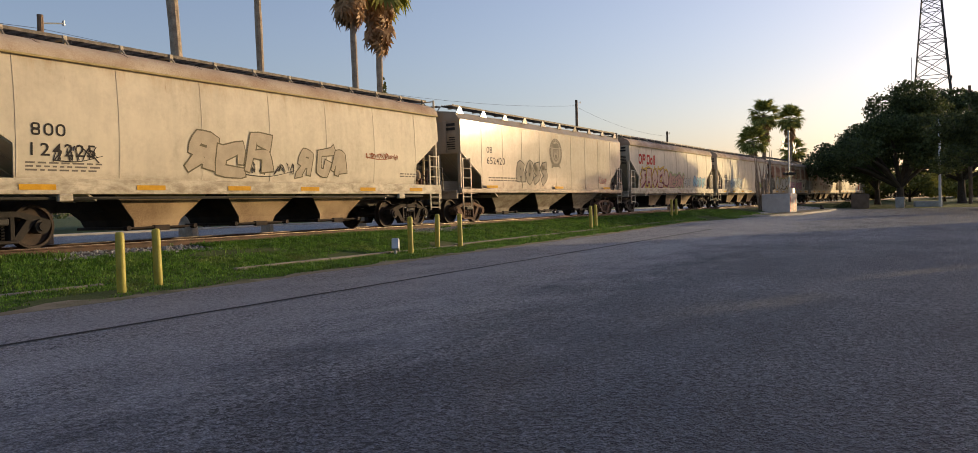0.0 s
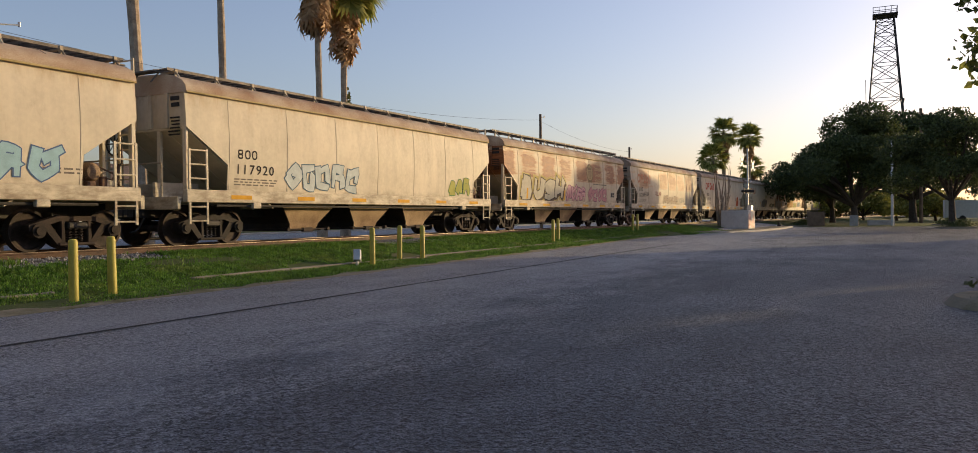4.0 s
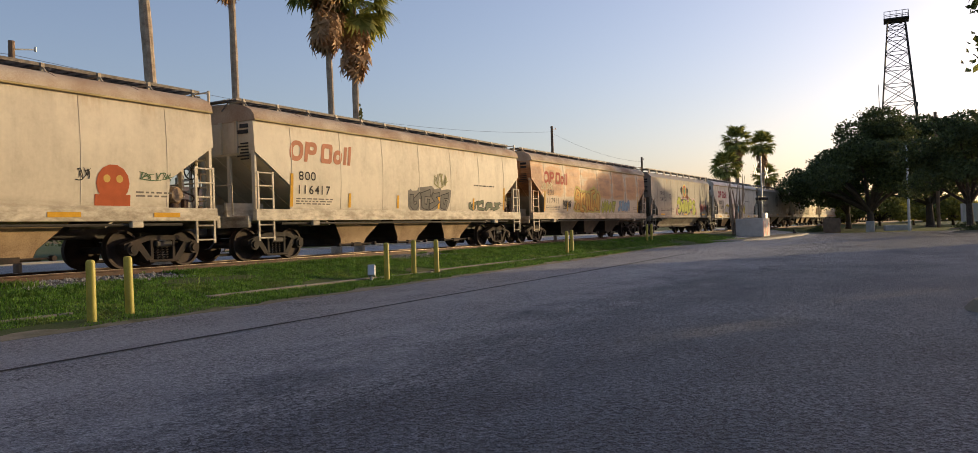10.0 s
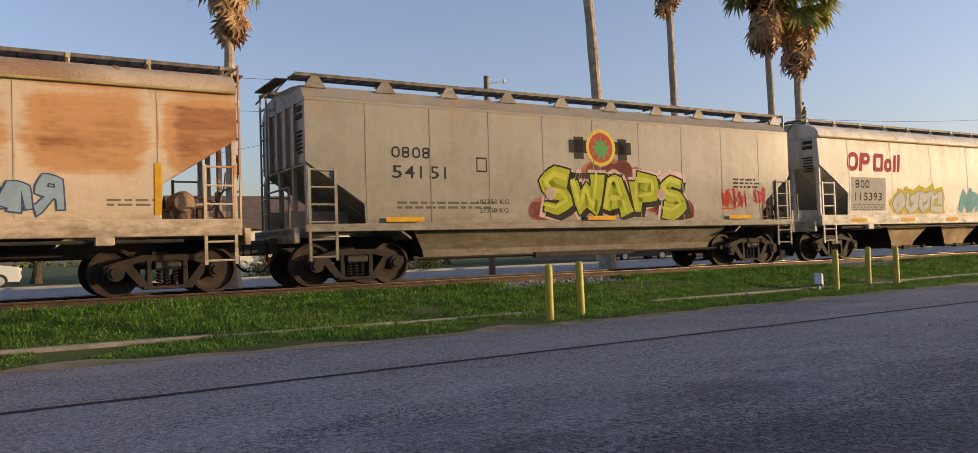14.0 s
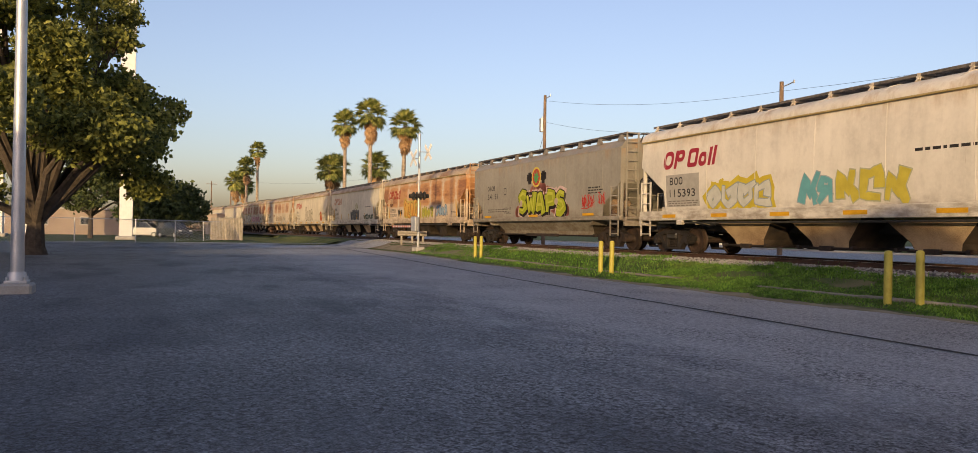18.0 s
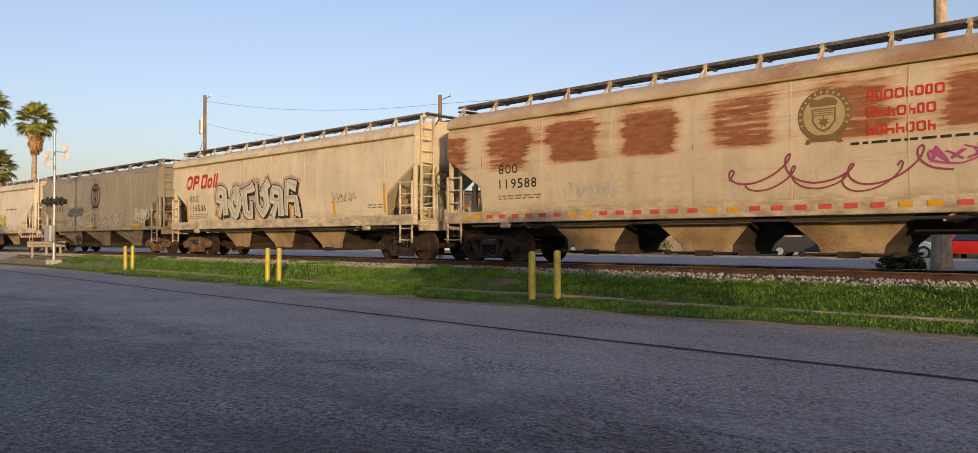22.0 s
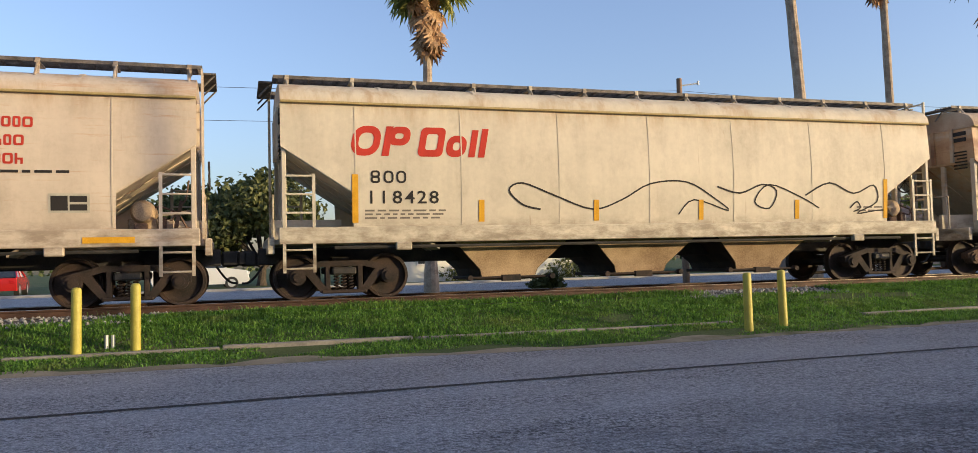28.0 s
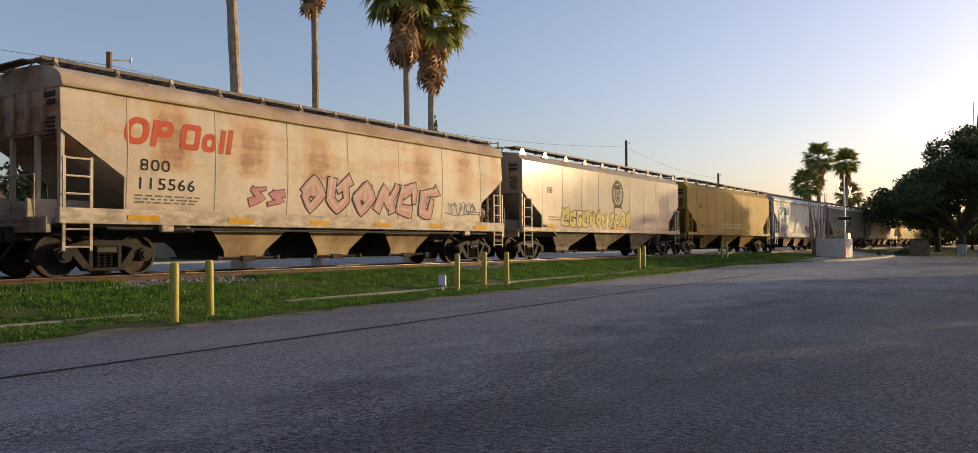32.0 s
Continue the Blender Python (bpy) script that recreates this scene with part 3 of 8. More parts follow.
# ---- the train ----
PAINTS = {
    "cream": car_paint("cream_paint", (0.585, 0.515, 0.385), 0.0),
    "pinkish": car_paint("pinkish_tan_paint", (0.545, 0.455, 0.345), 0.1, low=3.2),
    "pinkish_spots": car_paint("pinkish_tan_paint_rust_spots", (0.55, 0.435, 0.335), 1.0, low=2.5, style="dash"),
    "white": car_paint("off_white_paint", (0.64, 0.59, 0.50), 0.0, gloss=0.48),
    "cream_bloom": car_paint("cream_paint_rust_blooms", (0.55, 0.47, 0.355), 0.75, low=2.0, orange=0.6, style="bloom"),
    "cream_rusty": car_paint("cream_paint_rusting", (0.53, 0.45, 0.335), 0.65, low=2.4, orange=0.5, style="block"),
    "cream_stained": car_paint("cream_paint_orange_stains", (0.54, 0.45, 0.335), 1.0, low=2.2, orange=0.55, style="bloom"),
    "cream_rust_all": car_paint("cream_paint_all_rusting", (0.51, 0.425, 0.305), 1.0, low=2.45, orange=0.65),
    "cream_spots": car_paint("cream_paint_rust_spots", (0.53, 0.455, 0.345), 0.8, low=2.6, style="dash"),
    "cream_heavy": car_paint("cream_paint_heavy_rust", (0.56, 0.44, 0.31), 1.0, low=2.15, orange=0.8, style="block"),
    "grey": car_paint("warm_grey_paint", (0.27, 0.245, 0.20), 0.0, gloss=0.58, coat=0.3),
    "grey_light": car_paint("pale_grey_paint", (0.34, 0.295, 0.23), 0.0, gloss=0.58, coat=0.3),
    "brown": car_paint("oxide_red_paint", (0.165, 0.034, 0.012), 0.0, shade=0.72, gloss=0.62),
    "yellow": car_paint("ochre_yellow_paint", (0.40, 0.245, 0.035), 0.0, gloss=0.6),
    "blue_white": car_paint("bluish_white_paint", (0.50, 0.51, 0.49), 0.0),
    "tan": car_paint("tan_paint", (0.40, 0.33, 0.23), 0.4),
}
# soot brown, taken darker to hold the shade under the car body
SOOT_SHADE = mottled("sooty_shaded_underside", (0.010, 0.008, 0.006), (0.05, 0.033, 0.02), 2.5, 0.85)
HOPPER_RUST = mottled("rust_stained_hopper", (0.17, 0.10, 0.05), (0.50, 0.36, 0.21), 1.1, 0.75)
ROOF_DIRT = mottled("dirty_roof", (0.26, 0.15, 0.085), (0.50, 0.41, 0.30), 0.8, 0.85)
EAVE = mottled("ochre_eave_paint", (0.24, 0.17, 0.05), (0.42, 0.32, 0.13), 1.5, 0.7)
GRATING = mottled("walkway_grating", (0.07, 0.06, 0.05), (0.19, 0.165, 0.14), 6, 0.7, 0.4)
REFLECT = mottled("yellow_reflector", (0.50, 0.25, 0.008), (0.62, 0.33, 0.015), 5, 0.7, spec=0.2)
STRIPE_RED = mottled("red_reflector", (0.42, 0.05, 0.03), (0.55, 0.08, 0.05), 5, 0.4)
INK = {}


def ink(rgb):
    """Faded paint of a mark or a graffito."""
    key = tuple(round(c, 3) for c in rgb)
    if key not in INK:
        INK[key] = mottled("sprayed_paint", tuple(c * 0.72 for c in rgb), tuple(c * 0.92 for c in rgb), 4, 0.75, fine=60, spec=0.2)
    return INK[key]


ZB, ZE, ZT = 1.42, 3.86, 4.28  # foot of the side sheet, eave, roof crown, over the rail


def bulge(kind, z):
    """Half width of the side at a height."""
    if kind == "soo":
        s = (z - ZB) / (ZE - ZB)
        return 1.50 + 0.075 * math.sin(math.pi * max(0.0, min(1.0, s)) * 0.92 + 0.1)
    return 1.56


KIND = {
    # foot of the sheet, the cut at its ends (height, run, upright lip), hopper bays
    "soo": dict(zb=1.42, cut=2.98, run=1.36, lip=0.68, bays=(-3.15, 0.0, 3.15), top=1.52, half=0.6, zlow=0.36, ybot=1.0),
    "flat": dict(zb=1.30, cut=2.68, run=1.45, lip=0.5, bays=(-3.9, 0.0, 3.9), top=1.95, half=0.55, zlow=0.36, ybot=0.9),
    "trough": dict(zb=1.30, cut=2.58, run=1.25, lip=0.42, bays=(0.0,), top=5.0, half=4.5, zlow=0.55, ybot=1.0),
    "ribbed": dict(zb=1.48, cut=3.55, run=2.15, lip=0.25, bays=(-4.35, -1.45, 1.45, 4.35), top=1.45, half=0.42, zlow=0.34, ybot=0.7),
}


def side_sheet(bm, kind, lb, sy):
    k = KIND[kind]
    e = lb / 2
    xs = [-e, -e + k["run"] * 0.5, -e + k["run"], -e + k["run"] + 0.02]
    n = 8
    xs = xs + [(-e + k["run"] + 0.02) + (2 * e - 2 * k["run"] - 0.04) * (i + 1) / n for i in range(n)]
    xs = xs + [e - k["run"], e - k["run"] * 0.5, e]
    slope = (k["cut"] - k["zb"] - k["lip"]) / k["run"]
    rings = []
    for x in xs:
        dist = e - abs(x)
        low = k["zb"] if dist > k["run"] + 0.01 else k["cut"] - slope * dist
        zs = [low + (ZE - low) * i / 6 for i in range(7)]
        outer = [(x, sy * bulge(kind, z), z) for z in zs]
        inner = [(x, sy * (bulge(kind, z) - 0.03), z) for z in reversed(zs)]
        rings.append(outer + inner)
    loft(bm, rings)


# half outline of the bowed roof, from the eave's crease to the crown: half width, height
BOWED = [(1.585, ZE - 0.02), (1.585, ZE + 0.05), (1.555, ZE + 0.16), (1.45, ZE + 0.28), (1.22, ZE + 0.39), (0.95, ZE + 0.46), (0.5, ZE + 0.50)]


def roof_mesh(bm, kind, lb):
    prof = [(-y, z) for y, z in BOWED] + [(0, ZE + 0.52)] + BOWED[::-1]
    if kind != "soo":
        prof = [(-1.575, ZE - 0.02), (-1.575, ZE + 0.03), (-1.52, ZE + 0.06), (-1.3, ZT - 0.1), (-0.7, ZT - 0.03), (0, ZT), (0.7, ZT - 0.03), (1.3, ZT - 0.1), (1.52, ZE + 0.06), (1.575, ZE + 0.03), (1.575, ZE - 0.02)]
    loft(bm, [[(x, p[0], p[1]) for p in prof] for x in (-lb / 2, lb / 2)])


def roof_rib_mesh(bm, kind):
    prof = [(-y, z) for y, z in BOWED[2:]] + [(0, ZE + 0.52)] + BOWED[:1:-1]
    if kind != "soo":
        prof = [(-1.52, ZE + 0.06), (-1.3, ZT - 0.1), (-0.7, ZT - 0.03), (0, ZT), (0.7, ZT - 0.03), (1.3, ZT - 0.1), (1.52, ZE + 0.06)]
    loft(bm, [[(d, p[0] * 0.985, p[1] + 0.022) for p in prof] + [(d, p[0] * 0.985, p[1] - 0.01) for p in prof[::-1]] for d in (-0.035, 0.035)])


def end_wall(bm, kind, lb, sx):
    k = KIND[kind]
    e = sx * (lb / 2 - 0.02)
    zs = [(k["cut"], bulge(kind, k["cut"]) - 0.03), (ZE, bulge(kind, ZE) - 0.03), (ZT - 0.15, 1.1), (ZT - 0.02, 0.0)]
    if kind == "soo":
        zs = zs[:2] + [(z - 0.02, y - 0.03) for y, z in BOWED[2:]] + [(ZE + 0.5, 0.0)]
    pts = [(-w, z) for z, w in zs[:-1]] + [(0, zs[-1][0])] + [(w, z) for z, w in reversed(zs[:-1])]
    plate(bm, pts, "x", e, e - sx * 0.04)


def end_post_mesh(bm, kind, lb, sx):
    e = sx * (lb / 2 - 0.02)
    box(bm, min(e, e + sx * 0.06), max(e, e + sx * 0.06), -0.05, 0.05, KIND[kind]["cut"], ZE)


def slope_sheet(bm, kind, lb, sx):
    k = KIND[kind]
    e = lb / 2 - 0.04
    a, b = (sx * e, k["cut"]), (sx * (e - (k["cut"] - 1.0) * k["run"] / (k["cut"] - k["zb"] - k["lip"])), 1.0)
    w = bulge(kind, 2.0) - 0.04
    ring = lambda y: [(a[0], y, a[1]), (a[0], y, a[1] - 0.05), (b[0], y, b[1] - 0.05), (b[0], y, b[1])]
    loft(bm, [ring(-w), ring(w)])


def slope_rib_mesh(bm, kind, lb, sx):
    k = KIND[kind]
    e = lb / 2 - 0.04
    a, b = (sx * e, k["cut"]), (sx * (e - (k["cut"] - 1.0) * k["run"] / (k["cut"] - k["zb"] - k["lip"])), 1.0)
    pl = [(a[0], a[1] - 0.05), (a[0] - sx * 0.12, a[1] - 0.05), (b[0], b[1] + 0.1), (b[0], b[1] - 0.05)]
    plate(bm, [(p[0], p[1] - 0.02) for p in pl], "y", -0.02, 0.02)


def hopper_mesh(bm, kind, piece="body"):
    k = KIND[kind]
    t, h, zl, zt = k["top"], k["half"], k["zlow"], k["zb"] - 0.06
    yt = {"soo": 1.34, "ribbed": 1.2}.get(kind, 1.42)
    yb = k["ybot"]
    mid = zl + 0.16
    def ring(a, b, z):
        return [(-a, -b, z), (a, -b, z), (a, b, z), (-a, b, z)]
    rings = [ring(t, yt, zt), ring(h + 0.05, yb, mid), ring(h, yb - 0.05, zl)]
    if piece != "body":
        i0, i1 = (0, 3) if piece == 0 else (1, 2)
        d = -0.012 if piece == 0 else 0.012
        for p, q in zip(rings[:-1], rings[1:]):
            loft(bm, [[p[i0], p[i1], q[i1], q[i0]], [(c[0] + d, c[1] * 0.998, c[2]) for c in (p[i0], p[i1], q[i1], q[i0])]])
    else:
        loft(bm, rings)


def gate_mesh(bm, kind):
    k = KIND[kind]
    z, h, y = k["zlow"], k["half"], k["ybot"]
    box(bm, -h - 0.12, h + 0.12, -y - 0.06, y + 0.06, z - 0.07, z, 0.01)
    box(bm, -h * 0.35, h * 0.35, -y - 0.16, -y - 0.05, z - 0.10, z + 0.03, 0.01)
    tube(bm, (-h - 0.35, -y - 0.12, z - 0.02), (h + 0.35, -y - 0.12, z - 0.02), 0.025, n=6)
    for s in (-1, 1):
        tube(bm, (s * (h + 0.32), -y - 0.2, z - 0.02), (s * (h + 0.32), -y - 0.05, z - 0.02), 0.06, n=8)


def sill_mesh(bm, lb, y0, y1, z0, z1):
    box(bm, -lb / 2 - 0.05, lb / 2 + 0.05, y0, y1, z0, z1, 0.012)


def ladder_mesh(bm, w, z0, z1, step=0.36, r=0.022):
    for x in (0, w):
        box(bm, x - 0.03, x + 0.03, -0.018, 0.018, z0, z1)
    n = int((z1 - z0) / step)
    for i in range(n + 1):
        z = z0 + 0.08 + i * (z1 - z0 - 0.12) / max(1, n)
        tube(bm, (0, 0, z), (w, 0, z), r, n=6, caps=False)


def board_mesh(bm, lb):
    box(bm, -lb / 2 - 0.1, lb / 2 + 0.1, -0.015, 0.0, 0.0, 0.07)
    box(bm, -lb / 2 - 0.1, lb / 2 + 0.1, 0.48, 0.495, 0.0, 0.07)
    for i in range(5):
        y = 0.07 + i * 0.085
        box(bm, -lb / 2 - 0.1, lb / 2 + 0.1, y, y + 0.02, 0.03, 0.06)
    m = int(lb / 0.3)
    for i in range(m + 1):
        x = -lb / 2 + lb * i / m
        box(bm, x - 0.012, x + 0.012, 0, 0.48, 0.01, 0.05)


def end_board_mesh(bm):
    box(bm, -0.15, 0.13, -0.8, 0.8, -0.04, 0.0, 0.01)
    for y in (-0.75, 0, 0.75):
        tube(bm, (0.1, y, -0.04), (-0.14, y, -0.3), 0.02, n=6)


def bracket_mesh(bm):
    plate(bm, [(-0.02, 0.262), (0.06, 0.262), (0.04, -0.1), (-0.02, -0.1)], "y", -0.025, 0.02)
    box(bm, -0.03, 0.05, -0.05, 0.5, 0.16, 0.2)
    tube(bm, (0.02, -0.02, 0.17), (0.02, -0.42, -0.3), 0.024, n=6)


def gusset_mesh(bm):
    plate(bm, [(-0.24, -0.14), (0.24, -0.14), (0.08, 0.09), (-0.08, 0.09)], "y", -0.025, 0.02)
    box(bm, -0.03, 0.03, 0.02, 0.5, 0.04, 0.1)


def seam_mesh(bm, kind):
    z0 = KIND[kind]["zb"] + 0.03
    zs = [z0 + (ZE - 0.04 - z0) * i / 6 for i in range(7)]
    w = 0.013 if kind != "ribbed" else 0.05
    d = 0.008 if kind != "ribbed" else 0.06
    loft(bm, [[(-w, -bulge(kind, z) - d, z), (w, -bulge(kind, z) - d, z), (w, -bulge(kind, z) + 0.01, z), (-w, -bulge(kind, z) + 0.01, z)] for z in zs])


def platform_mesh(bm, sx):
    x0, x1 = (0.0, 1.6) if sx > 0 else (-1.6, 0.0)
    box(bm, x0, x1, -1.42, 1.42, 1.10, 1.20, 0.01)
    box(bm, x0 if sx < 0 else x1 - 0.12, x0 + 0.12 if sx < 0 else x1, -1.5, 1.5, 0.92, 1.24, 0.01)
    for y in (-0.55, 0.55):
        box(bm, x0 + 0.1, x1 - 0.1, y - 0.05, y + 0.05, 1.2, 1.62, 0.01)


def post_mesh(bm, z1):
    box(bm, -0.045, 0.045, -0.06, 0.06, 1.2, z1, 0.01)


def grab_mesh(bm):
    tube(bm, (0, -0.8, 0), (0, 0.8, 0), 0.022, n=6)
    for y in (-0.8, 0.8):
        tube(bm, (0, y, 0), (0, y, -0.85), 0.022, n=6)


def coupler_mesh(bm):
    box(bm, -0.45, 0.1, -0.1, 0.1, -0.11, 0.11, 0.02)
    box(bm, 0.05, 0.38, -0.17, 0.13, -0.16, 0.16, 0.04)
    box(bm, 0.28, 0.42, -0.05, 0.19, -0.14, 0.14, 0.03)


def hose_mesh(bm):
    pts = [Vector((0, 0, 0)) + Vector((0.42 * t, 0.03, -0.36 * math.sin(math.pi * min(1, t * 1.05) * 0.55))) for t in [i / 8 for i in range(9)]]
    pipe(bm, pts, 0.026, 6)


def cylinder_mesh(bm):
    tube(bm, (-0.3, 0, 0), (0.3, 0, 0), 0.2, n=12)
    tube(bm, (0.3, 0, 0), (0.5, 0, 0), 0.05, n=8)
    box(bm, -0.5, -0.3, -0.12, 0.12, -0.15, 0.2, 0.02)
    tube(bm, (-0.2, 0.1, 0.25), (0.6, 0.1, 0.35), 0.03, n=6)


def reservoir_mesh(bm):
    n = 14
    prof = ((0.02, -0.42), (0.17, -0.38), (0.22, -0.3), (0.22, 0.3), (0.17, 0.38), (0.02, 0.42))
    loft(bm, [[(r * math.cos(2 * math.pi * i / n), o, r * math.sin(2 * math.pi * i / n)) for i in range(n)] for r, o in prof])
    for o in (-0.2, 0.2):
        box(bm, -0.23, 0.23, o - 0.025, o + 0.025, -0.5, -0.12)


def rigging_mesh(bm):
    box(bm, -0.35, -0.12, -0.1, 0.1, 0.0, 0.3, 0.02)
    box(bm, 0.05, 0.2, -0.06, 0.08, 0.0, 0.42, 0.015)
    pipe(bm, [(-0.25, 0, 0.28), (-0.25, 0.05, 0.55), (0.1, 0.05, 0.62), (0.4, 0.0, 0.5), (0.62, 0.0, 0.1)], 0.022, 6)
    pipe(bm, [(0.1, -0.05, 0.4), (0.3, -0.08, 0.35), (0.55, -0.08, 0.75), (0.6, -0.05, 1.1)], 0.018, 6)
    tube(bm, (-0.5, -0.05, 0.12), (0.62, -0.05, 0.2), 0.03, n=6)
    plate(bm, [(0.3, 0.05), (0.38, 0.05), (0.5, 0.7), (0.44, 0.72)], "y", -0.12, -0.09)


def brake_wheel_mesh(bm):
    n = 16
    pts = [(0.0, 0.28 * math.cos(2 * math.pi * i / n), 0.28 * math.sin(2 * math.pi * i / n)) for i in range(n + 1)]
    pipe(bm, pts, 0.02, 5)
    for i in range(4):
        a = math.pi * i / 4
        tube(bm, (0, -0.28 * math.cos(a), -0.28 * math.sin(a)), (0, 0.28 * math.cos(a), 0.28 * math.sin(a)), 0.012, n=5)


def side_frame_mesh(bm):
    """Cast side frame of a three-piece truck, with its window for the springs."""
    w = 0.9
    # top chord
    plate(bm, [(-w - 0.2, 0.44), (-w - 0.2, 0.58), (-w + 0.05, 0.66), (-0.45, 0.77), (0.45, 0.77), (w - 0.05, 0.66), (w + 0.2, 0.58), (w + 0.2, 0.44), (w - 0.02, 0.52), (0.42, 0.655), (-0.42, 0.655), (-w + 0.02, 0.52)], "y", -0.11, 0.11)
    # slanted tension members, bottom shelf and the two columns
    for s in (-1, 1):
        plate(bm, [(s * (w - 0.1), 0.56), (s * (w - 0.28), 0.60), (s * 0.30, 0.17), (s * 0.44, 0.13)][::s], "y", -0.10, 0.10)
        box(bm, min(s * 0.27, s * 0.37), max(s * 0.27, s * 0.37), -0.10, 0.10, 0.17, 0.70, 0.015)
        tube(bm, (s * w, -0.16, 0.455), (s * w, 0.1, 0.455), 0.155, n=14)
        tube(bm, (s * w, -0.20, 0.455), (s * w, -0.16, 0.455), 0.095, n=10)
    box(bm, -0.44, 0.44, -0.14, 0.14, 0.12, 0.19, 0.02)


def spring_mesh(bm):
    r, n = 0.052, 30
    pts = [(r * math.cos(2 * math.pi * i / 6), r * math.sin(2 * math.pi * i / 6), 0.19 + 0.30 * i / n) for i in range(n + 1)]
    pipe(bm, pts, 0.016, 4)


def bolster_mesh(bm):
    box(bm, -0.24, 0.24, -1.16, 1.16, 0.49, 0.64, 0.03)
    box(bm, -0.2, 0.2, -0.5, 0.5, 0.64, 0.86, 0.03)
    for s in (-1, 1):
        for x in (-0.75, 0.75):
            box(bm, x - 0.06, x + 0.06, -0.6, 0.6, 0.36, 0.5, 0.02)


def wheel_mesh(bm, s):
    prof = [(0.05, 0.08), (0.05, 0.12), (0.10, 0.13), (0.16, 0.055), (0.30, 0.03), (0.385, 0.055), (0.40, 0.115), (0.455, 0.115), (0.458, 0.0), (0.472, -0.01), (0.483, -0.03), (0.478, -0.045), (0.40, -0.045), (0.38, 0.0), (0.16, 0.0), (0.05, -0.05)]
    n = 28
    rings = []
    for r, o in prof:
        rings.append([(r * math.cos(2 * math.pi * i / n), s * (0.70 + o), r * math.sin(2 * math.pi * i / n)) for i in range(n)])
    loft(bm, rings)


def axle_mesh(bm):
    tube(bm, (0, -1.12, 0), (0, 1.12, 0), 0.085, n=12)


WHEELSETS = []


def truck(car, x, iron):
    base = new("truck")
    base.parent = car
    base.matrix_basis = pose(x, 0, 0)
    for s in (-1, 1):
        shared(("frame",), "side_frame", side_frame_mesh, iron, base, m=pose(0, s * 1.0, 0, 0, 0, 0 if s < 0 else 180))
        if s < 0:
            for dx in (-0.14, 0.0, 0.14):
                shared(("spring",), "spring", spring_mesh, iron, base, m=pose(dx, s * 1.02, 0), smooth=True)
    shared(("bolster",), "bolster", bolster_mesh, DARK_STEEL, base)
    for dx in (-0.9, 0.9):
        axle = shared(("axle",), "wheelset", axle_mesh, WHEEL_STEEL, base, m=pose(dx, 0, 0.455), smooth=True)
        # both wheels and their bright rims belong to the wheelset's one turning body
        WHEELSETS.append(axle)
    return base


def axle_full(bm):
    axle_mesh(bm)
    wheel_mesh(bm, -1)
    wheel_mesh(bm, 1)


# ---- marks on the side of a car ----


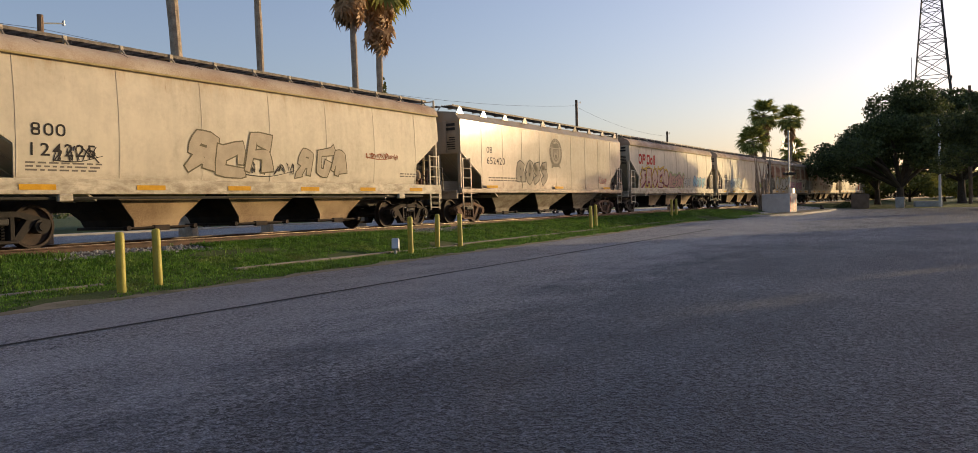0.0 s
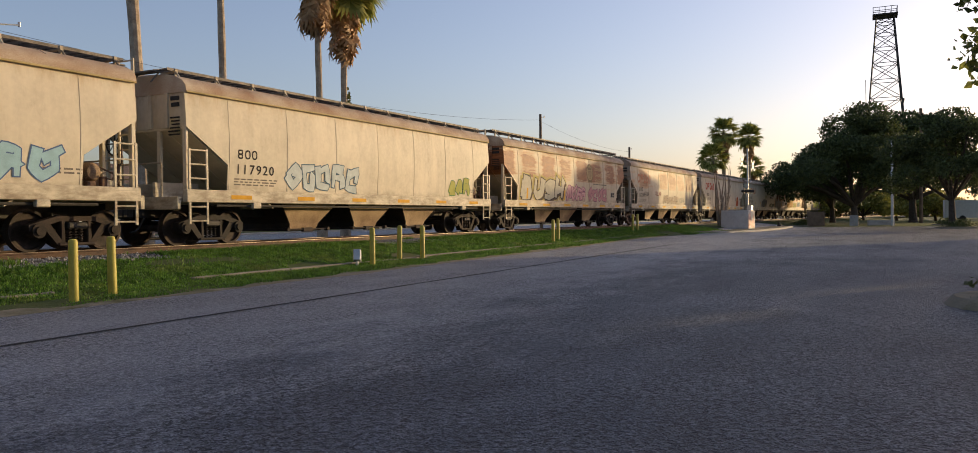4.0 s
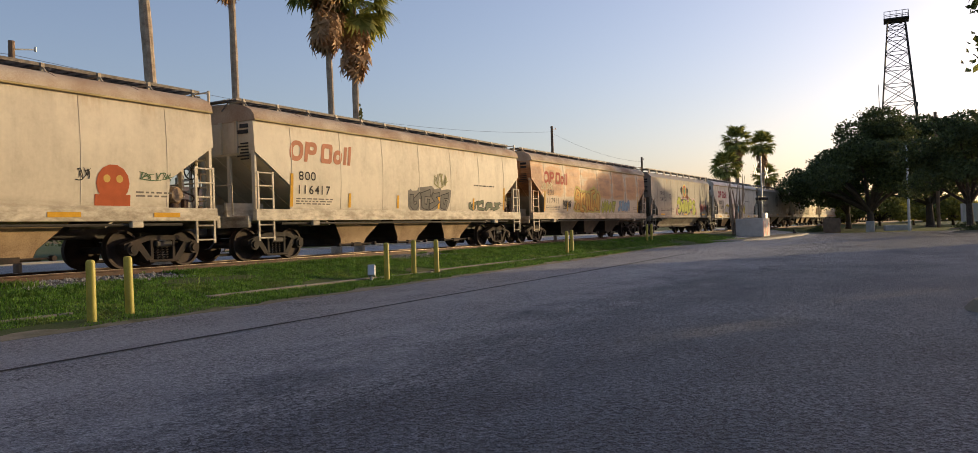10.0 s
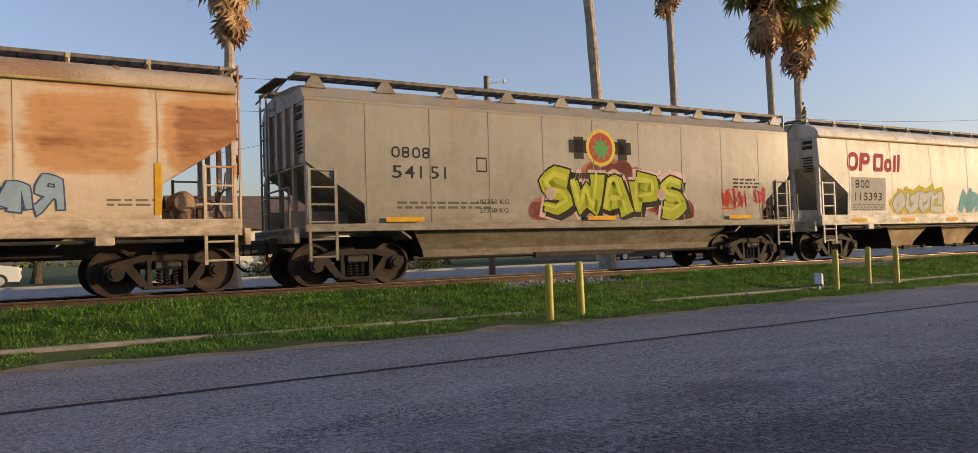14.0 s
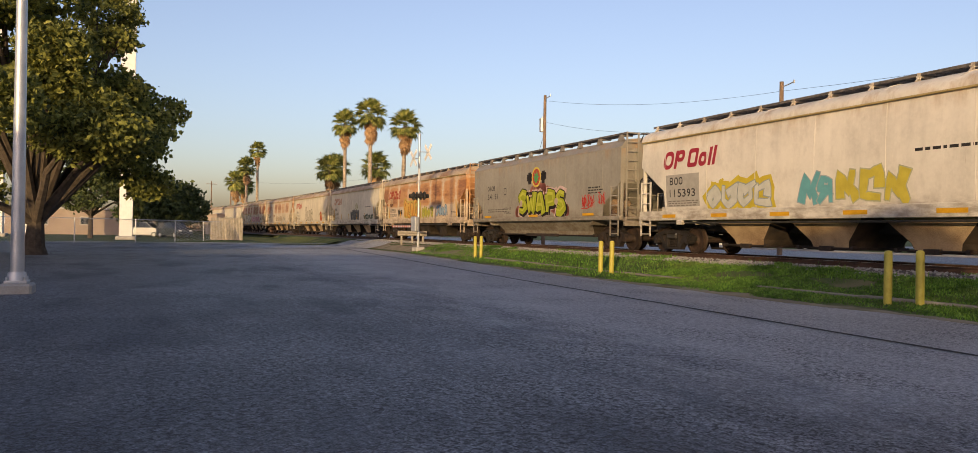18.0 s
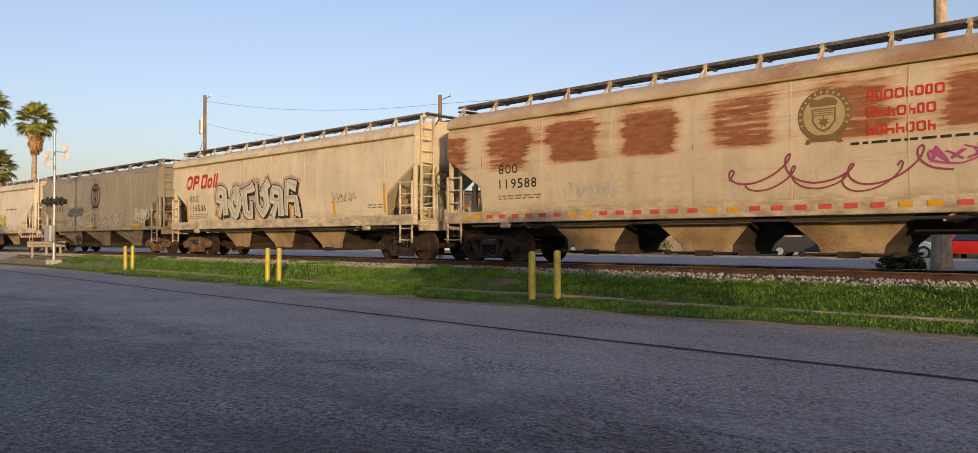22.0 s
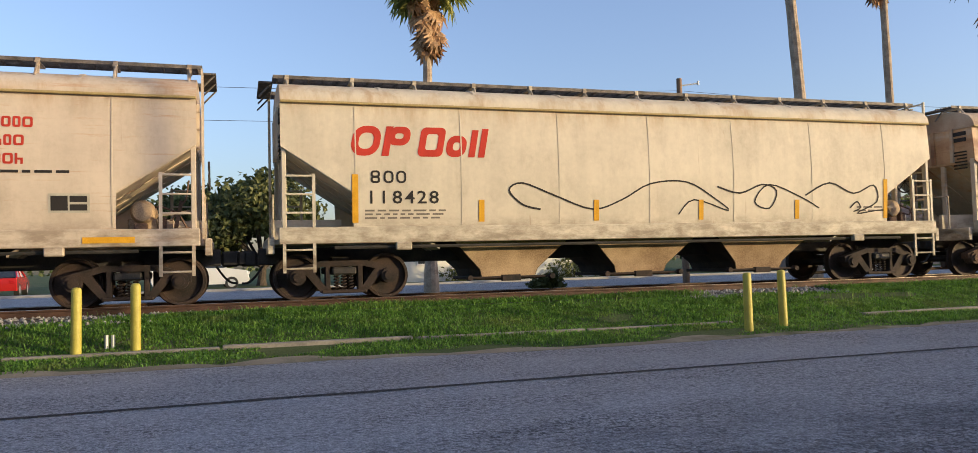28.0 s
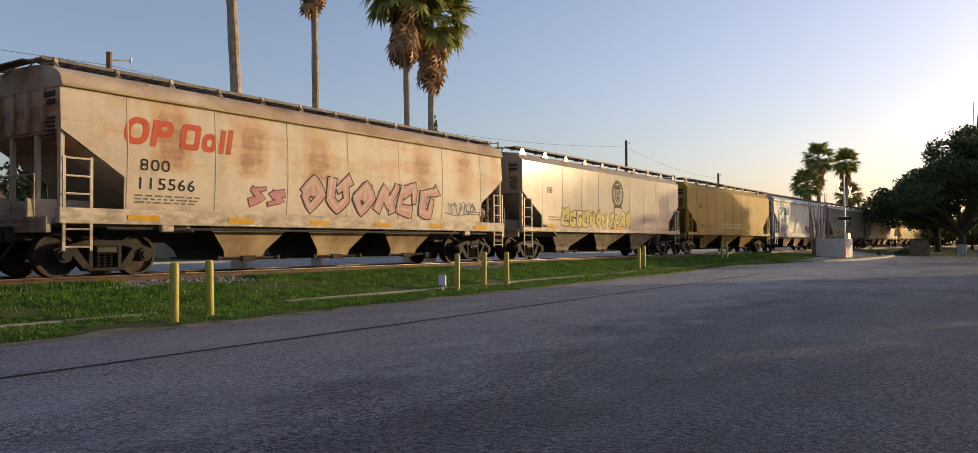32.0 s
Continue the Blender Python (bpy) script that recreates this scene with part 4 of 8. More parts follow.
# strokes of sprayed shapes in a unit square: capitals that can be read, and hooked forms that spell nothing
GLYPHS = {
    "A": [[(0, 0), (0.36, 1), (0.64, 1), (1, 0)], [(0.2, 0.35), (0.8, 0.35)]],
    "B": [[(0.1, 0), (0.1, 1)], [(0.1, 1), (0.75, 0.95), (0.8, 0.62), (0.15, 0.53)], [(0.15, 0.53), (0.92, 0.46), (0.9, 0.05), (0.1, 0)]],
    "E": [[(0.95, 1), (0.12, 0.97), (0.12, 0.03), (1, 0)], [(0.15, 0.5), (0.75, 0.54)]],
    "H": [[(0.1, 0), (0.1, 1)], [(0.9, 0), (0.9, 1)], [(0.1, 0.5), (0.9, 0.54)]],
    "K": [[(0.12, 0), (0.12, 1)], [(0.92, 1), (0.2, 0.46)], [(0.3, 0.55), (1, 0)]],
    "L": [[(0.15, 1), (0.13, 0.05), (1, 0.03)]],
    "O": [[(0.5, 1), (0.08, 0.72), (0.1, 0.22), (0.5, 0), (0.9, 0.25), (0.92, 0.75), (0.5, 1)]],
    "P": [[(0.12, 0), (0.12, 1)], [(0.12, 1), (0.85, 0.95), (0.88, 0.55), (0.15, 0.45)]],
    "R": [[(0.12, 0), (0.12, 1)], [(0.12, 1), (0.85, 0.95), (0.85, 0.58), (0.15, 0.48)], [(0.4, 0.5), (1, 0)]],
    "S": [[(0.95, 0.88), (0.45, 1), (0.08, 0.78), (0.3, 0.55), (0.75, 0.46), (0.95, 0.22), (0.5, 0), (0.02, 0.1)]],
    "U": [[(0.08, 1), (0.1, 0.22), (0.45, 0), (0.88, 0.18), (0.92, 1)]],
    "W": [[(0, 1), (0.22, 0), (0.5, 0.75), (0.75, 0), (1, 1)]],
    "1": [[(0.05, 0.2), (0.3, 1), (0.7, 0.9), (0.95, 0.1)], [(0.5, 0.9), (0.42, 0.0)]],
    "2": [[(0.95, 0.95), (0.15, 0.8), (0.85, 0.4), (0.05, 0.05)], [(0.15, 0.95), (0.5, 0.7)]],
    "3": [[(0.08, 1), (0.1, 0.1), (0.95, 0.02)], [(0.1, 0.7), (0.85, 1), (0.9, 0.35)]],
    "4": [[(0.05, 0.5), (0.5, 1), (0.95, 0.55), (0.5, 0), (0.05, 0.5)], [(0.5, 1.05), (0.55, 0.45)]],
    "5": [[(0.05, 0.0), (0.25, 0.98), (0.6, 0.25), (0.95, 1)], [(0.7, 0.6), (1.05, -0.05)]],
    "6": [[(0.0, 0.88), (1.0, 1)], [(0.2, 0.9), (0.28, 0.1), (0.8, 0.0), (0.88, 0.55)]],
    "7": [[(0.1, 0), (0.15, 1), (0.9, 0.85)], [(0.1, 0.5), (0.8, 0.5), (0.95, 0)]],
    "8": [[(0.1, 1), (0.1, 0.3), (0.5, 0.0), (0.9, 0.3), (0.75, 0.8)], [(0.35, 0.6), (1.05, 1.02)]],
    "9": [[(0.9, 0), (0.85, 0.9), (0.3, 1), (0.1, 0.6), (0.8, 0.5)], [(0.5, 0.45), (0.1, 0)]],
}


class Marks:
    """Flat paint on the camera's side of one car. x from the body's left end, z over the rail."""

    def __init__(self, car, kind, lb):
        self.car, self.kind, self.lb = car, kind, lb

    def lay(self, bm, name, mat, lift, label=""):
        if not bm.verts:
            bm.free()
            return
        bmesh.ops.remove_doubles(bm, verts=bm.verts[:], dist=0.0004)
        if self.kind == "soo":
            zs = [v.co.z for v in bm.verts]
            z = math.floor(min(zs) / 0.2) * 0.2 + 0.2
            while z < max(zs):
                bmesh.ops.bisect_plane(bm, geom=bm.verts[:] + bm.edges[:] + bm.faces[:], plane_co=(0, 0, z), plane_no=(0, 0, 1))
                z += 0.2
        for v in bm.verts:
            v.co = (v.co.x - self.lb / 2, -bulge(self.kind, v.co.z) - lift - v.co.y, v.co.z)
        bm.normal_update()
        for f in bm.faces:
            if f.normal.y > 0:
                f.normal_flip()
        me = bpy.data.meshes.new(name)
        bm.to_mesh(me)
        bm.free()
        ob = link_mesh(name, me, mat, self.car, label)
        if name.startswith("graffito") or name in ("fine_print", "label_block", "emblem_ring_mark", "emblem_stripe", "stencil_box"):
            ob["kind"] = "stuff"
        return ob

    def polys(self, name, polys, rgb, lift=0.006, label=""):
        bm = bmesh.new()
        for p in polys:
            if len(p) >= 3:
                bm.faces.new([bm.verts.new((a, 0, b)) for a, b in p])
        return self.lay(bm, name, ink(rgb), lift, label)

    def layers(self, name, pairs, rgb, label=""):
        """Faces that lie at heights of their own over the sheet."""
        bm = bmesh.new()
        for p, lift in pairs:
            bm.faces.new([bm.verts.new((a, lift, b)) for a, b in p])
        return self.lay(bm, name, ink(rgb), 0.0, label)

    def number(self, s, x, z, height, rgb, width):
        """A car number, digit by digit."""
        step = width / max(1, len(s))
        for i, ch in enumerate(s):
            self.text(ch, x + step * i + (step * 0.22 if ch == "1" else 0), z, height, rgb, None if ch == "1" else step * 0.78, grow=0.004, name="digit")

    def text(self, s, x, z, height, rgb, width=None, shear=0.0, grow=0.0, lift=0.006, name="lettering", label=""):
        cu = bpy.data.curves.new("line", "FONT")
        cu.body = s
        cu.size = height / 0.69
        cu.shear = shear
        cu.offset = grow
        cu.resolution_u = 2
        tmp = bpy.data.objects.new("line", cu)
        me = bpy.data.meshes.new_from_object(tmp)
        bpy.data.objects.remove(tmp)
        bpy.data.curves.remove(cu)
        bm = bmesh.new()
        bm.from_mesh(me)
        bpy.data.meshes.remove(me)
        if not bm.verts:
            bm.free()
            return
        x0, x1 = min(v.co.x for v in bm.verts), max(v.co.x for v in bm.verts)
        k = 1.0 if width is None else (width / max(0.01, x1 - x0))
        for v in bm.verts:
            v.co = (x + (v.co.x - x0) * k, 0, z + v.co.y)
        return self.lay(bm, name, ink(rgb), lift, label)

    def blocks(self, x, z, h, widths, rgb, slant=0.0, gap=0.12, name="company_mark", label=""):
        """Plain blocks that stand for a company's lettering; a negative width is a space."""
        at = x
        for w in widths:
            if w > 0:
                self.polys(name, self.bar(at, at + w * h, z, z + h, z, slant), rgb, label=label)
            at += (w + gap) * h if w > 0 else -w * h

    def ring(self, x0, x1, z0, z1, t, slant=0.0, corner=0.45, n=6):
        """Faces of a rounded ring that leans by slant."""
        def loop(d):
            w, h = (x1 - x0) / 2 - d, (z1 - z0) / 2 - d
            r = max(0.01, min(w, h) * corner)
            out = []
            for q in range(4):
                cx, cz = ((1, 1), (-1, 1), (-1, -1), (1, -1))[q]
                for i in range(n + 1):
                    a = math.pi / 2 * (q + i / n)
                    px, pz = cx * (w - r) + r * math.cos(a), cz * (h - r) + r * math.sin(a)
                    out.append(((x0 + x1) / 2 + px + slant * (pz + (z1 - z0) / 2), (z0 + z1) / 2 + pz))
            return out
        a, b = loop(0.0), loop(t)
        m = len(a)
        return [[a[i], a[(i + 1) % m], b[(i + 1) % m], b[i]] for i in range(m)]

    def bar(self, x0, x1, z0, z1, z, slant=0.0):
        """A leaning upright bar; z is the height from which it leans."""
        return [[(x0 + slant * (z0 - z), z0), (x1 + slant * (z0 - z), z0), (x1 + slant * (z1 - z), z1), (x0 + slant * (z1 - z), z1)]]

    def wordmark(self, x, z, h, rgb):
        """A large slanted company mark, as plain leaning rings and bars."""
        s, t = 0.2, 0.23 * h
        lab = "slanted shape of a flat coloured company mark"

        def r(a0, a1, b0, b1, c=0.85):
            base = x + a0 * h + s * b0 * h
            return self.ring(base, base + (a1 - a0) * h, z + b0 * h, z + b1 * h, t, s, c)

        def b(a0, a1, b0, b1):
            return self.bar(x + a0 * h, x + a1 * h, z + b0 * h, z + b1 * h, z, s)
        for faces in (r(0.0, 0.94, 0.0, 1.0), b(1.06, 1.3, 0.0, 1.0) + r(1.18, 1.92, 0.36, 1.0), r(2.26, 3.12, 0.0, 1.0, 0.4), r(3.22, 3.92, 0.0, 0.74), b(4.04, 4.27, 0.0, 0.95), b(4.39, 4.62, 0.0, 1.0)):
            self.polys("company_mark", faces, rgb, label=lab)

    def owner_mark(self, x, z, h, rgb, rings=(0, 1, 1)):
        """A short owner's mark, as plain rings, some of them doubled."""
        for i, single in enumerate(rings):
            a, t = x + i * h * 1.02, h * 0.16
            if single:
                faces = self.ring(a, a + h * 0.8, z, z + h, t, 0, 0.9)
            else:
                faces = self.ring(a, a + h * 0.72, z, z + h * 0.56, t, 0, 0.8, 4) + self.ring(a, a + h * 0.72, z + h * 0.44, z + h, t, 0, 0.8, 4)
            self.polys("owner_mark", faces, rgb)

    def emblem(self, x, z, r, dark, light):
        """A round company emblem in flat shapes: ring, ribbon, striped shield and a blob above it."""
        def disc(rad, n=30):
            return [(x + rad * math.cos(2 * math.pi * i / n), z + rad * math.sin(2 * math.pi * i / n)) for i in range(n)]
        self.polys("emblem_ring", [disc(r)], dark, 0.005, "round dark company emblem")
        bars = []
        for i in range(16):
            a = math.pi * (-0.12 + 1.24 * i / 15)
            bars.append([(x + q * r * math.cos(a + d), z + q * r * math.sin(a + d)) for q, d in ((0.84, -0.04), (0.94, -0.04), (0.94, 0.04), (0.84, 0.04))])
        self.polys("emblem_ring_mark", bars, light, 0.008)
        self.polys("emblem_field", [disc(r * 0.78)], light, 0.008)
        sh = [(-0.46, 0.26), (0.46, 0.26), (0.44, -0.25), (0.24, -0.52), (0, -0.64), (-0.24, -0.52), (-0.44, -0.25)]
        self.polys("emblem_shield", [[(x + a * r, z + b * r) for a, b in sh]], dark, 0.011)
        self.polys("emblem_field", [[(x + a * r * 0.84, z - 0.01 * r + b * r * 0.84) for a, b in sh]], light, 0.014)
        self.polys("emblem_stripe", [[(x - 0.36 * r, z + c * r), (x + 0.36 * r, z + c * r), (x + 0.36 * r, z + (c + 0.035) * r), (x - 0.36 * r, z + (c + 0.035) * r)] for c in (0.14, 0.06, -0.02)], dark, 0.017)
        leaf = [(x + r * q * math.sin(2 * math.pi * i / 14), z - 0.26 * r + r * q * math.cos(2 * math.pi * i / 14)) for i, q in enumerate((0.24, 0.12) * 7)]
        self.polys("emblem_leaf", [leaf], dark, 0.017)
        top = [(-0.5, 0.34), (0.46, 0.34), (0.5, 0.46), (0.38, 0.62), (0.1, 0.68), (-0.2, 0.6), (-0.48, 0.66), (-0.56, 0.48)]
        self.polys("emblem_figure", [[(x + a * r, z + b * r) for a, b in top]], dark, 0.011)
        self.polys("emblem_ribbon", [[(x - 0.5 * r, z - 0.98 * r), (x + 0.5 * r, z - 0.98 * r), (x + 0.52 * r, z - 0.74 * r), (x - 0.52 * r, z - 0.74 * r)], [(x - 0.72 * r, z - 1.06 * r), (x - 0.52 * r, z - 1.06 * r), (x - 0.52 * r, z - 0.86 * r), (x - 0.62 * r, z - 0.86 * r)], [(x + 0.52 * r, z - 1.06 * r), (x + 0.72 * r, z - 1.06 * r), (x + 0.62 * r, z - 0.86 * r), (x + 0.52 * r, z - 0.86 * r)]], dark, 0.014)

    def lines3(self, x, z, h, rgb):
        """Three rows of capitals, as plain small blocks and rings with a taller one in front."""
        rng = random.Random(3)
        for row, n in enumerate((8, 7, 7)):
            at, z0 = x, z - row * h * 1.62
            for i in range(n):
                w = rng.choice((0.62, 0.72, 0.8)) * h
                hh = h * (1.2 if i == 0 else 0.95)
                if rng.random() < 0.6:
                    faces = self.ring(at, at + w, z0, z0 + hh, h * 0.2, 0, 0.5, 3)
                else:
                    faces = self.bar(at, at + h * 0.2, z0, z0 + hh, z0) + self.bar(at + h * 0.2, at + w, z0 + hh * 0.38, z0 + hh * 0.58, z0) + self.bar(at + w - h * 0.2, at + w, z0, z0 + hh * 0.38, z0)
                self.polys("capital", faces, rgb)
                at += w + h * 0.14

    def fine(self, x, z, rows, w, rgb, h=0.05):
        polys = []
        rng = random.Random(int(x * 100) + rows)
        for r in range(rows):
            at = x
            while at < x + w:
                ww = rng.uniform(0.08, 0.28)
                polys.append([(at, z - r * h * 2.1), (at + ww, z - r * h * 2.1), (at + ww, z - r * h * 2.1 + h), (at, z - r * h * 2.1 + h)])
                at += ww + 0.06
        self.polys("fine_print", polys, rgb, 0.005)

    def plate_label(self, x, z):
        """A pale framed data panel with dark blocks."""
        self.polys("label_plate", [[(x, z), (x + 0.66, z), (x + 0.66, z + 0.34), (x, z + 0.34)]], (0.5, 0.46, 0.36), 0.005, "pale framed data panel")
        self.polys("label_block", [[(x + a, z + b), (x + a + w, z + b), (x + a + w, z + b + h), (x + a, z + b + h)] for a, b, w, h in ((0.04, 0.04, 0.27, 0.26), (0.34, 0.04, 0.28, 0.11), (0.34, 0.19, 0.28, 0.11))], DARK, 0.008)

    def stroke(self, pts, w0, w1, grow=0.0, sharp=False):
        """Quads along a smoothed path; the width runs from w0 to w1."""
        path = []
        for i in range(len(pts) - 1):
            p0, p1, p2, p3 = pts[max(0, i - 1)], pts[i], pts[i + 1], pts[min(len(pts) - 1, i + 2)]
            for k in range(4):
                t = k / 4
                if sharp:
                    path.append(tuple(p1[c] + (p2[c] - p1[c]) * t for c in (0, 1)))
                    continue
                path.append(tuple(0.5 * (2 * p1[c] + (p2[c] - p0[c]) * t + (2 * p0[c] - 5 * p1[c] + 4 * p2[c] - p3[c]) * t * t + (3 * p1[c] - p0[c] - 3 * p2[c] + p3[c]) * t ** 3) for c in (0, 1)))
        path.append(pts[-1])
        if grow:
            for end, near in ((0, 1), (-1, -2)):
                (a, b), (c, d) = path[end], path[near]
                ln = math.hypot(a - c, b - d) + 1e-6
                path[end] = (a + (a - c) / ln * grow, b + (b - d) / ln * grow)
        n, sides = len(path), []
        for i, (a, b) in enumerate(path):
            (c, d), (e, f) = path[max(0, i - 1)], path[min(n - 1, i + 1)]
            ln = math.hypot(e - c, f - d) + 1e-6
            w = (w0 + (w1 - w0) * i / (n - 1)) / 2 + grow
            sides.append(((a + (f - d) / ln * w, b - (e - c) / ln * w), (a - (f - d) / ln * w, b + (e - c) / ln * w)))
        foot = KIND[self.kind]["zb"] + 0.015
        q = [[p, o, s, r] for (p, r), (o, s) in zip(sides[:-1], sides[1:])]
        return [[(x, max(foot, z)) for x, z in face] for face in q]

    def piece(self, x0, x1, z0, z1, n, fill, edge, seed, cloud=None, shine=None, word=None, shade=None, fat=0.3, sharp=True, spread=0.11):
        """A sprayed piece: leaning, overlapping fat strokes with outline, drop shade, halo and highlights. Without a word the shapes spell nothing."""
        rng = random.Random(seed)
        n = len(word) if word else n
        w, h = (x1 - x0) / n, z1 - z0
        thick = fat * min(w * 0.95, h * 0.8)
        rim = min(0.05, 0.1 * thick + 0.012)
        foot = KIND[self.kind]["zb"] + 0.015
        lean = rng.uniform(0.0, 0.18)
        halo, outline, fills, shines, shades = [], [], [], [], []
        for i in range(n):
            glyph = GLYPHS[word[i]] if word else GLYPHS[rng.choice("123456789")]
            g0 = x0 + w * i - 0.04 * w
            tilt, sw, sh = rng.uniform(-0.1, 0.1), rng.uniform(0.92, 1.12), rng.uniform(0.88, 1.12)
            dz = rng.uniform(-0.05, 0.05) * h
            lift = 0.008 + 0.003 * (i % 3)
            for line in glyph:
                pts = []
                for a, b in line:
                    u, q = a + (rng.uniform(-0.05, 0.05) if not word else 0), b
                    pts.append((g0 + thick / 2 + u * (w * sw - thick * 0.8) + (lean + tilt) * q * h, z0 + dz + thick / 2 + q * (h * sh - thick)))
                flare = rng.choice((0.62, 0.75, 1.35, 1.55)) if sharp else rng.uniform(0.85, 1.25)
                if sharp and rng.random() < 0.5:
                    # a stroke runs out into a spike or a hook
                    (a, b), (c, d) = pts[-1], pts[-2]
                    pts.append((a + (a - c) * 0.12 + rng.uniform(-0.2, 0.3) * thick, b + (b - d) * 0.16 + rng.uniform(-0.1, 0.3) * thick))
                for face in self.stroke(pts, thick * flare, thick / flare * 1.05, 0.0, sharp):
                    fills.append((face, lift + 0.002))
                for face in self.stroke(pts, thick * flare, thick / flare * 1.05, rim, sharp):
                    outline.append((face, lift))
                    if shade:
                        shades.append(([(a + thick * 0.28, max(foot, b - thick * 0.28)) for a, b in face], 0.006))
                if cloud:
                    halo += [(face, 0.004) for face in self.stroke(pts, thick, thick, rim + spread + 0.05 * rng.random(), sharp)]
                if shine:
                    up = [(a - thick * 0.12, b + thick * 0.16) for a, b in pts]
                    shines += [(face, lift + 0.0028) for face in self.stroke(up, thick * 0.42, thick * 0.2, 0.0, sharp)]
        if cloud:
            for _ in range(int(n * 9)):
                a, c, r = rng.uniform(x0, x1), z0 + h * rng.uniform(0.1, 1.18), rng.uniform(0.02, 0.09)
                halo.append(([(a + r * math.cos(k * 0.9), max(foot, c + r * math.sin(k * 0.9))) for k in range(7)], 0.003))
            self.layers("graffito_halo", halo, cloud)
        if shades:
            self.layers("graffito_shade", shades, shade)
        self.layers("graffito_outline", outline, edge)
        self.layers("graffito", fills, fill, "sprayed graffito of interlocking strokes")
        if shine:
            self.layers("graffito_shine", shines, shine)

    def loop_line(self, x0, x1, z0, z1, rgb, seed, loops=6, thick=0.03):
        """One long looping stroke."""
        rng = random.Random(seed)
        pts, n = [], loops * 6
        p1, p2, p3 = rng.uniform(0, 6), rng.uniform(0, 6), rng.uniform(0, 6)
        for i in range(n + 1):
            t = i / n
            sway = 2 * math.pi * t * loops * 0.75
            pts.append((x0 + (x1 - x0) * t + 0.32 * (x1 - x0) / loops * math.sin(sway + p2 + 1.2), (z0 + z1) / 2 + (z1 - z0) / 2 * (0.62 * math.sin(sway + p2) + 0.38 * math.sin(sway * 0.43 + p3))))
        self.polys("graffito_line", self.stroke(pts, thick, thick * 0.8), rgb, 0.009, "thin sprayed line")

    def scrawl(self, x0, x1, z0, z1, rgb, seed, loops=6, thick=0.03):
        """A quick tag: crossing hooked strokes that spell nothing."""
        rng = random.Random(seed)
        w, h, cz = (x1 - x0) / loops, z1 - z0, (z0 + z1) / 2
        quads = []
        for i in range(loops):
            cx = x0 + w * (i + 0.5)
            for _ in range(rng.choice((2, 2, 3))):
                a = [(cx + rng.uniform(-0.7, 0.7) * w, cz + s * rng.uniform(0.15, 0.5) * h) for s in rng.choice(((1, -1, 1), (-1, 1, -1, 1), (1, 1, -1), (-1, 0.4, 1)))]
                quads.extend(self.stroke(a, thick * rng.uniform(0.7, 1.2), thick * 0.5))
        tail = [(x0 - 0.1 * w, cz + rng.uniform(-0.5, -0.2) * h), ((x0 + x1) / 2, cz + rng.uniform(-0.6, -0.3) * h), (x1 + 0.3 * w, cz + rng.uniform(-0.1, 0.4) * h)]
        quads.extend(self.stroke(tail, thick * 0.9, thick * 0.4))
        self.polys("graffito_tag", quads, rgb, 0.009, "thin sprayed tag")

    def strips(self, zs, xs, w, h, mat=None, upright=False):
        for x in xs:
            bm = bmesh.new()
            bm.faces.new([bm.verts.new(p) for p in ((x, 0, zs), (x + w, 0, zs), (x + w, 0, zs + h), (x, 0, zs + h))])
            self.lay(bm, "reflector", mat or REFLECT, 0.012 if upright else 0.085)


def sill_marks(car, lb, xs, w, h, z, mat):
    for x in xs:
        bm = bmesh.new()
        bm.faces.new([bm.verts.new(p) for p in ((x - lb / 2, -1.632, z), (x - lb / 2 + w, -1.632, z), (x - lb / 2 + w, -1.632, z + h), (x - lb / 2, -1.632, z + h))])
        part("reflector", bm, mat, car)


TRAIN = []
# how soiled the two trucks of each car are, from the head of the train
IRON = [{"k": TRUCK_BLACK, "s": TRUCK_STEEL, "b": TRUCK_BROWN}[c] for c in "kkksbbksksskbsksksssksksbbbskskkbbsbbsssbbbskkkkbskskksksksskssksskskss"]


HIGH_DECK = (13, 17)
CLEAN_ROOF = (13, 17, 19)


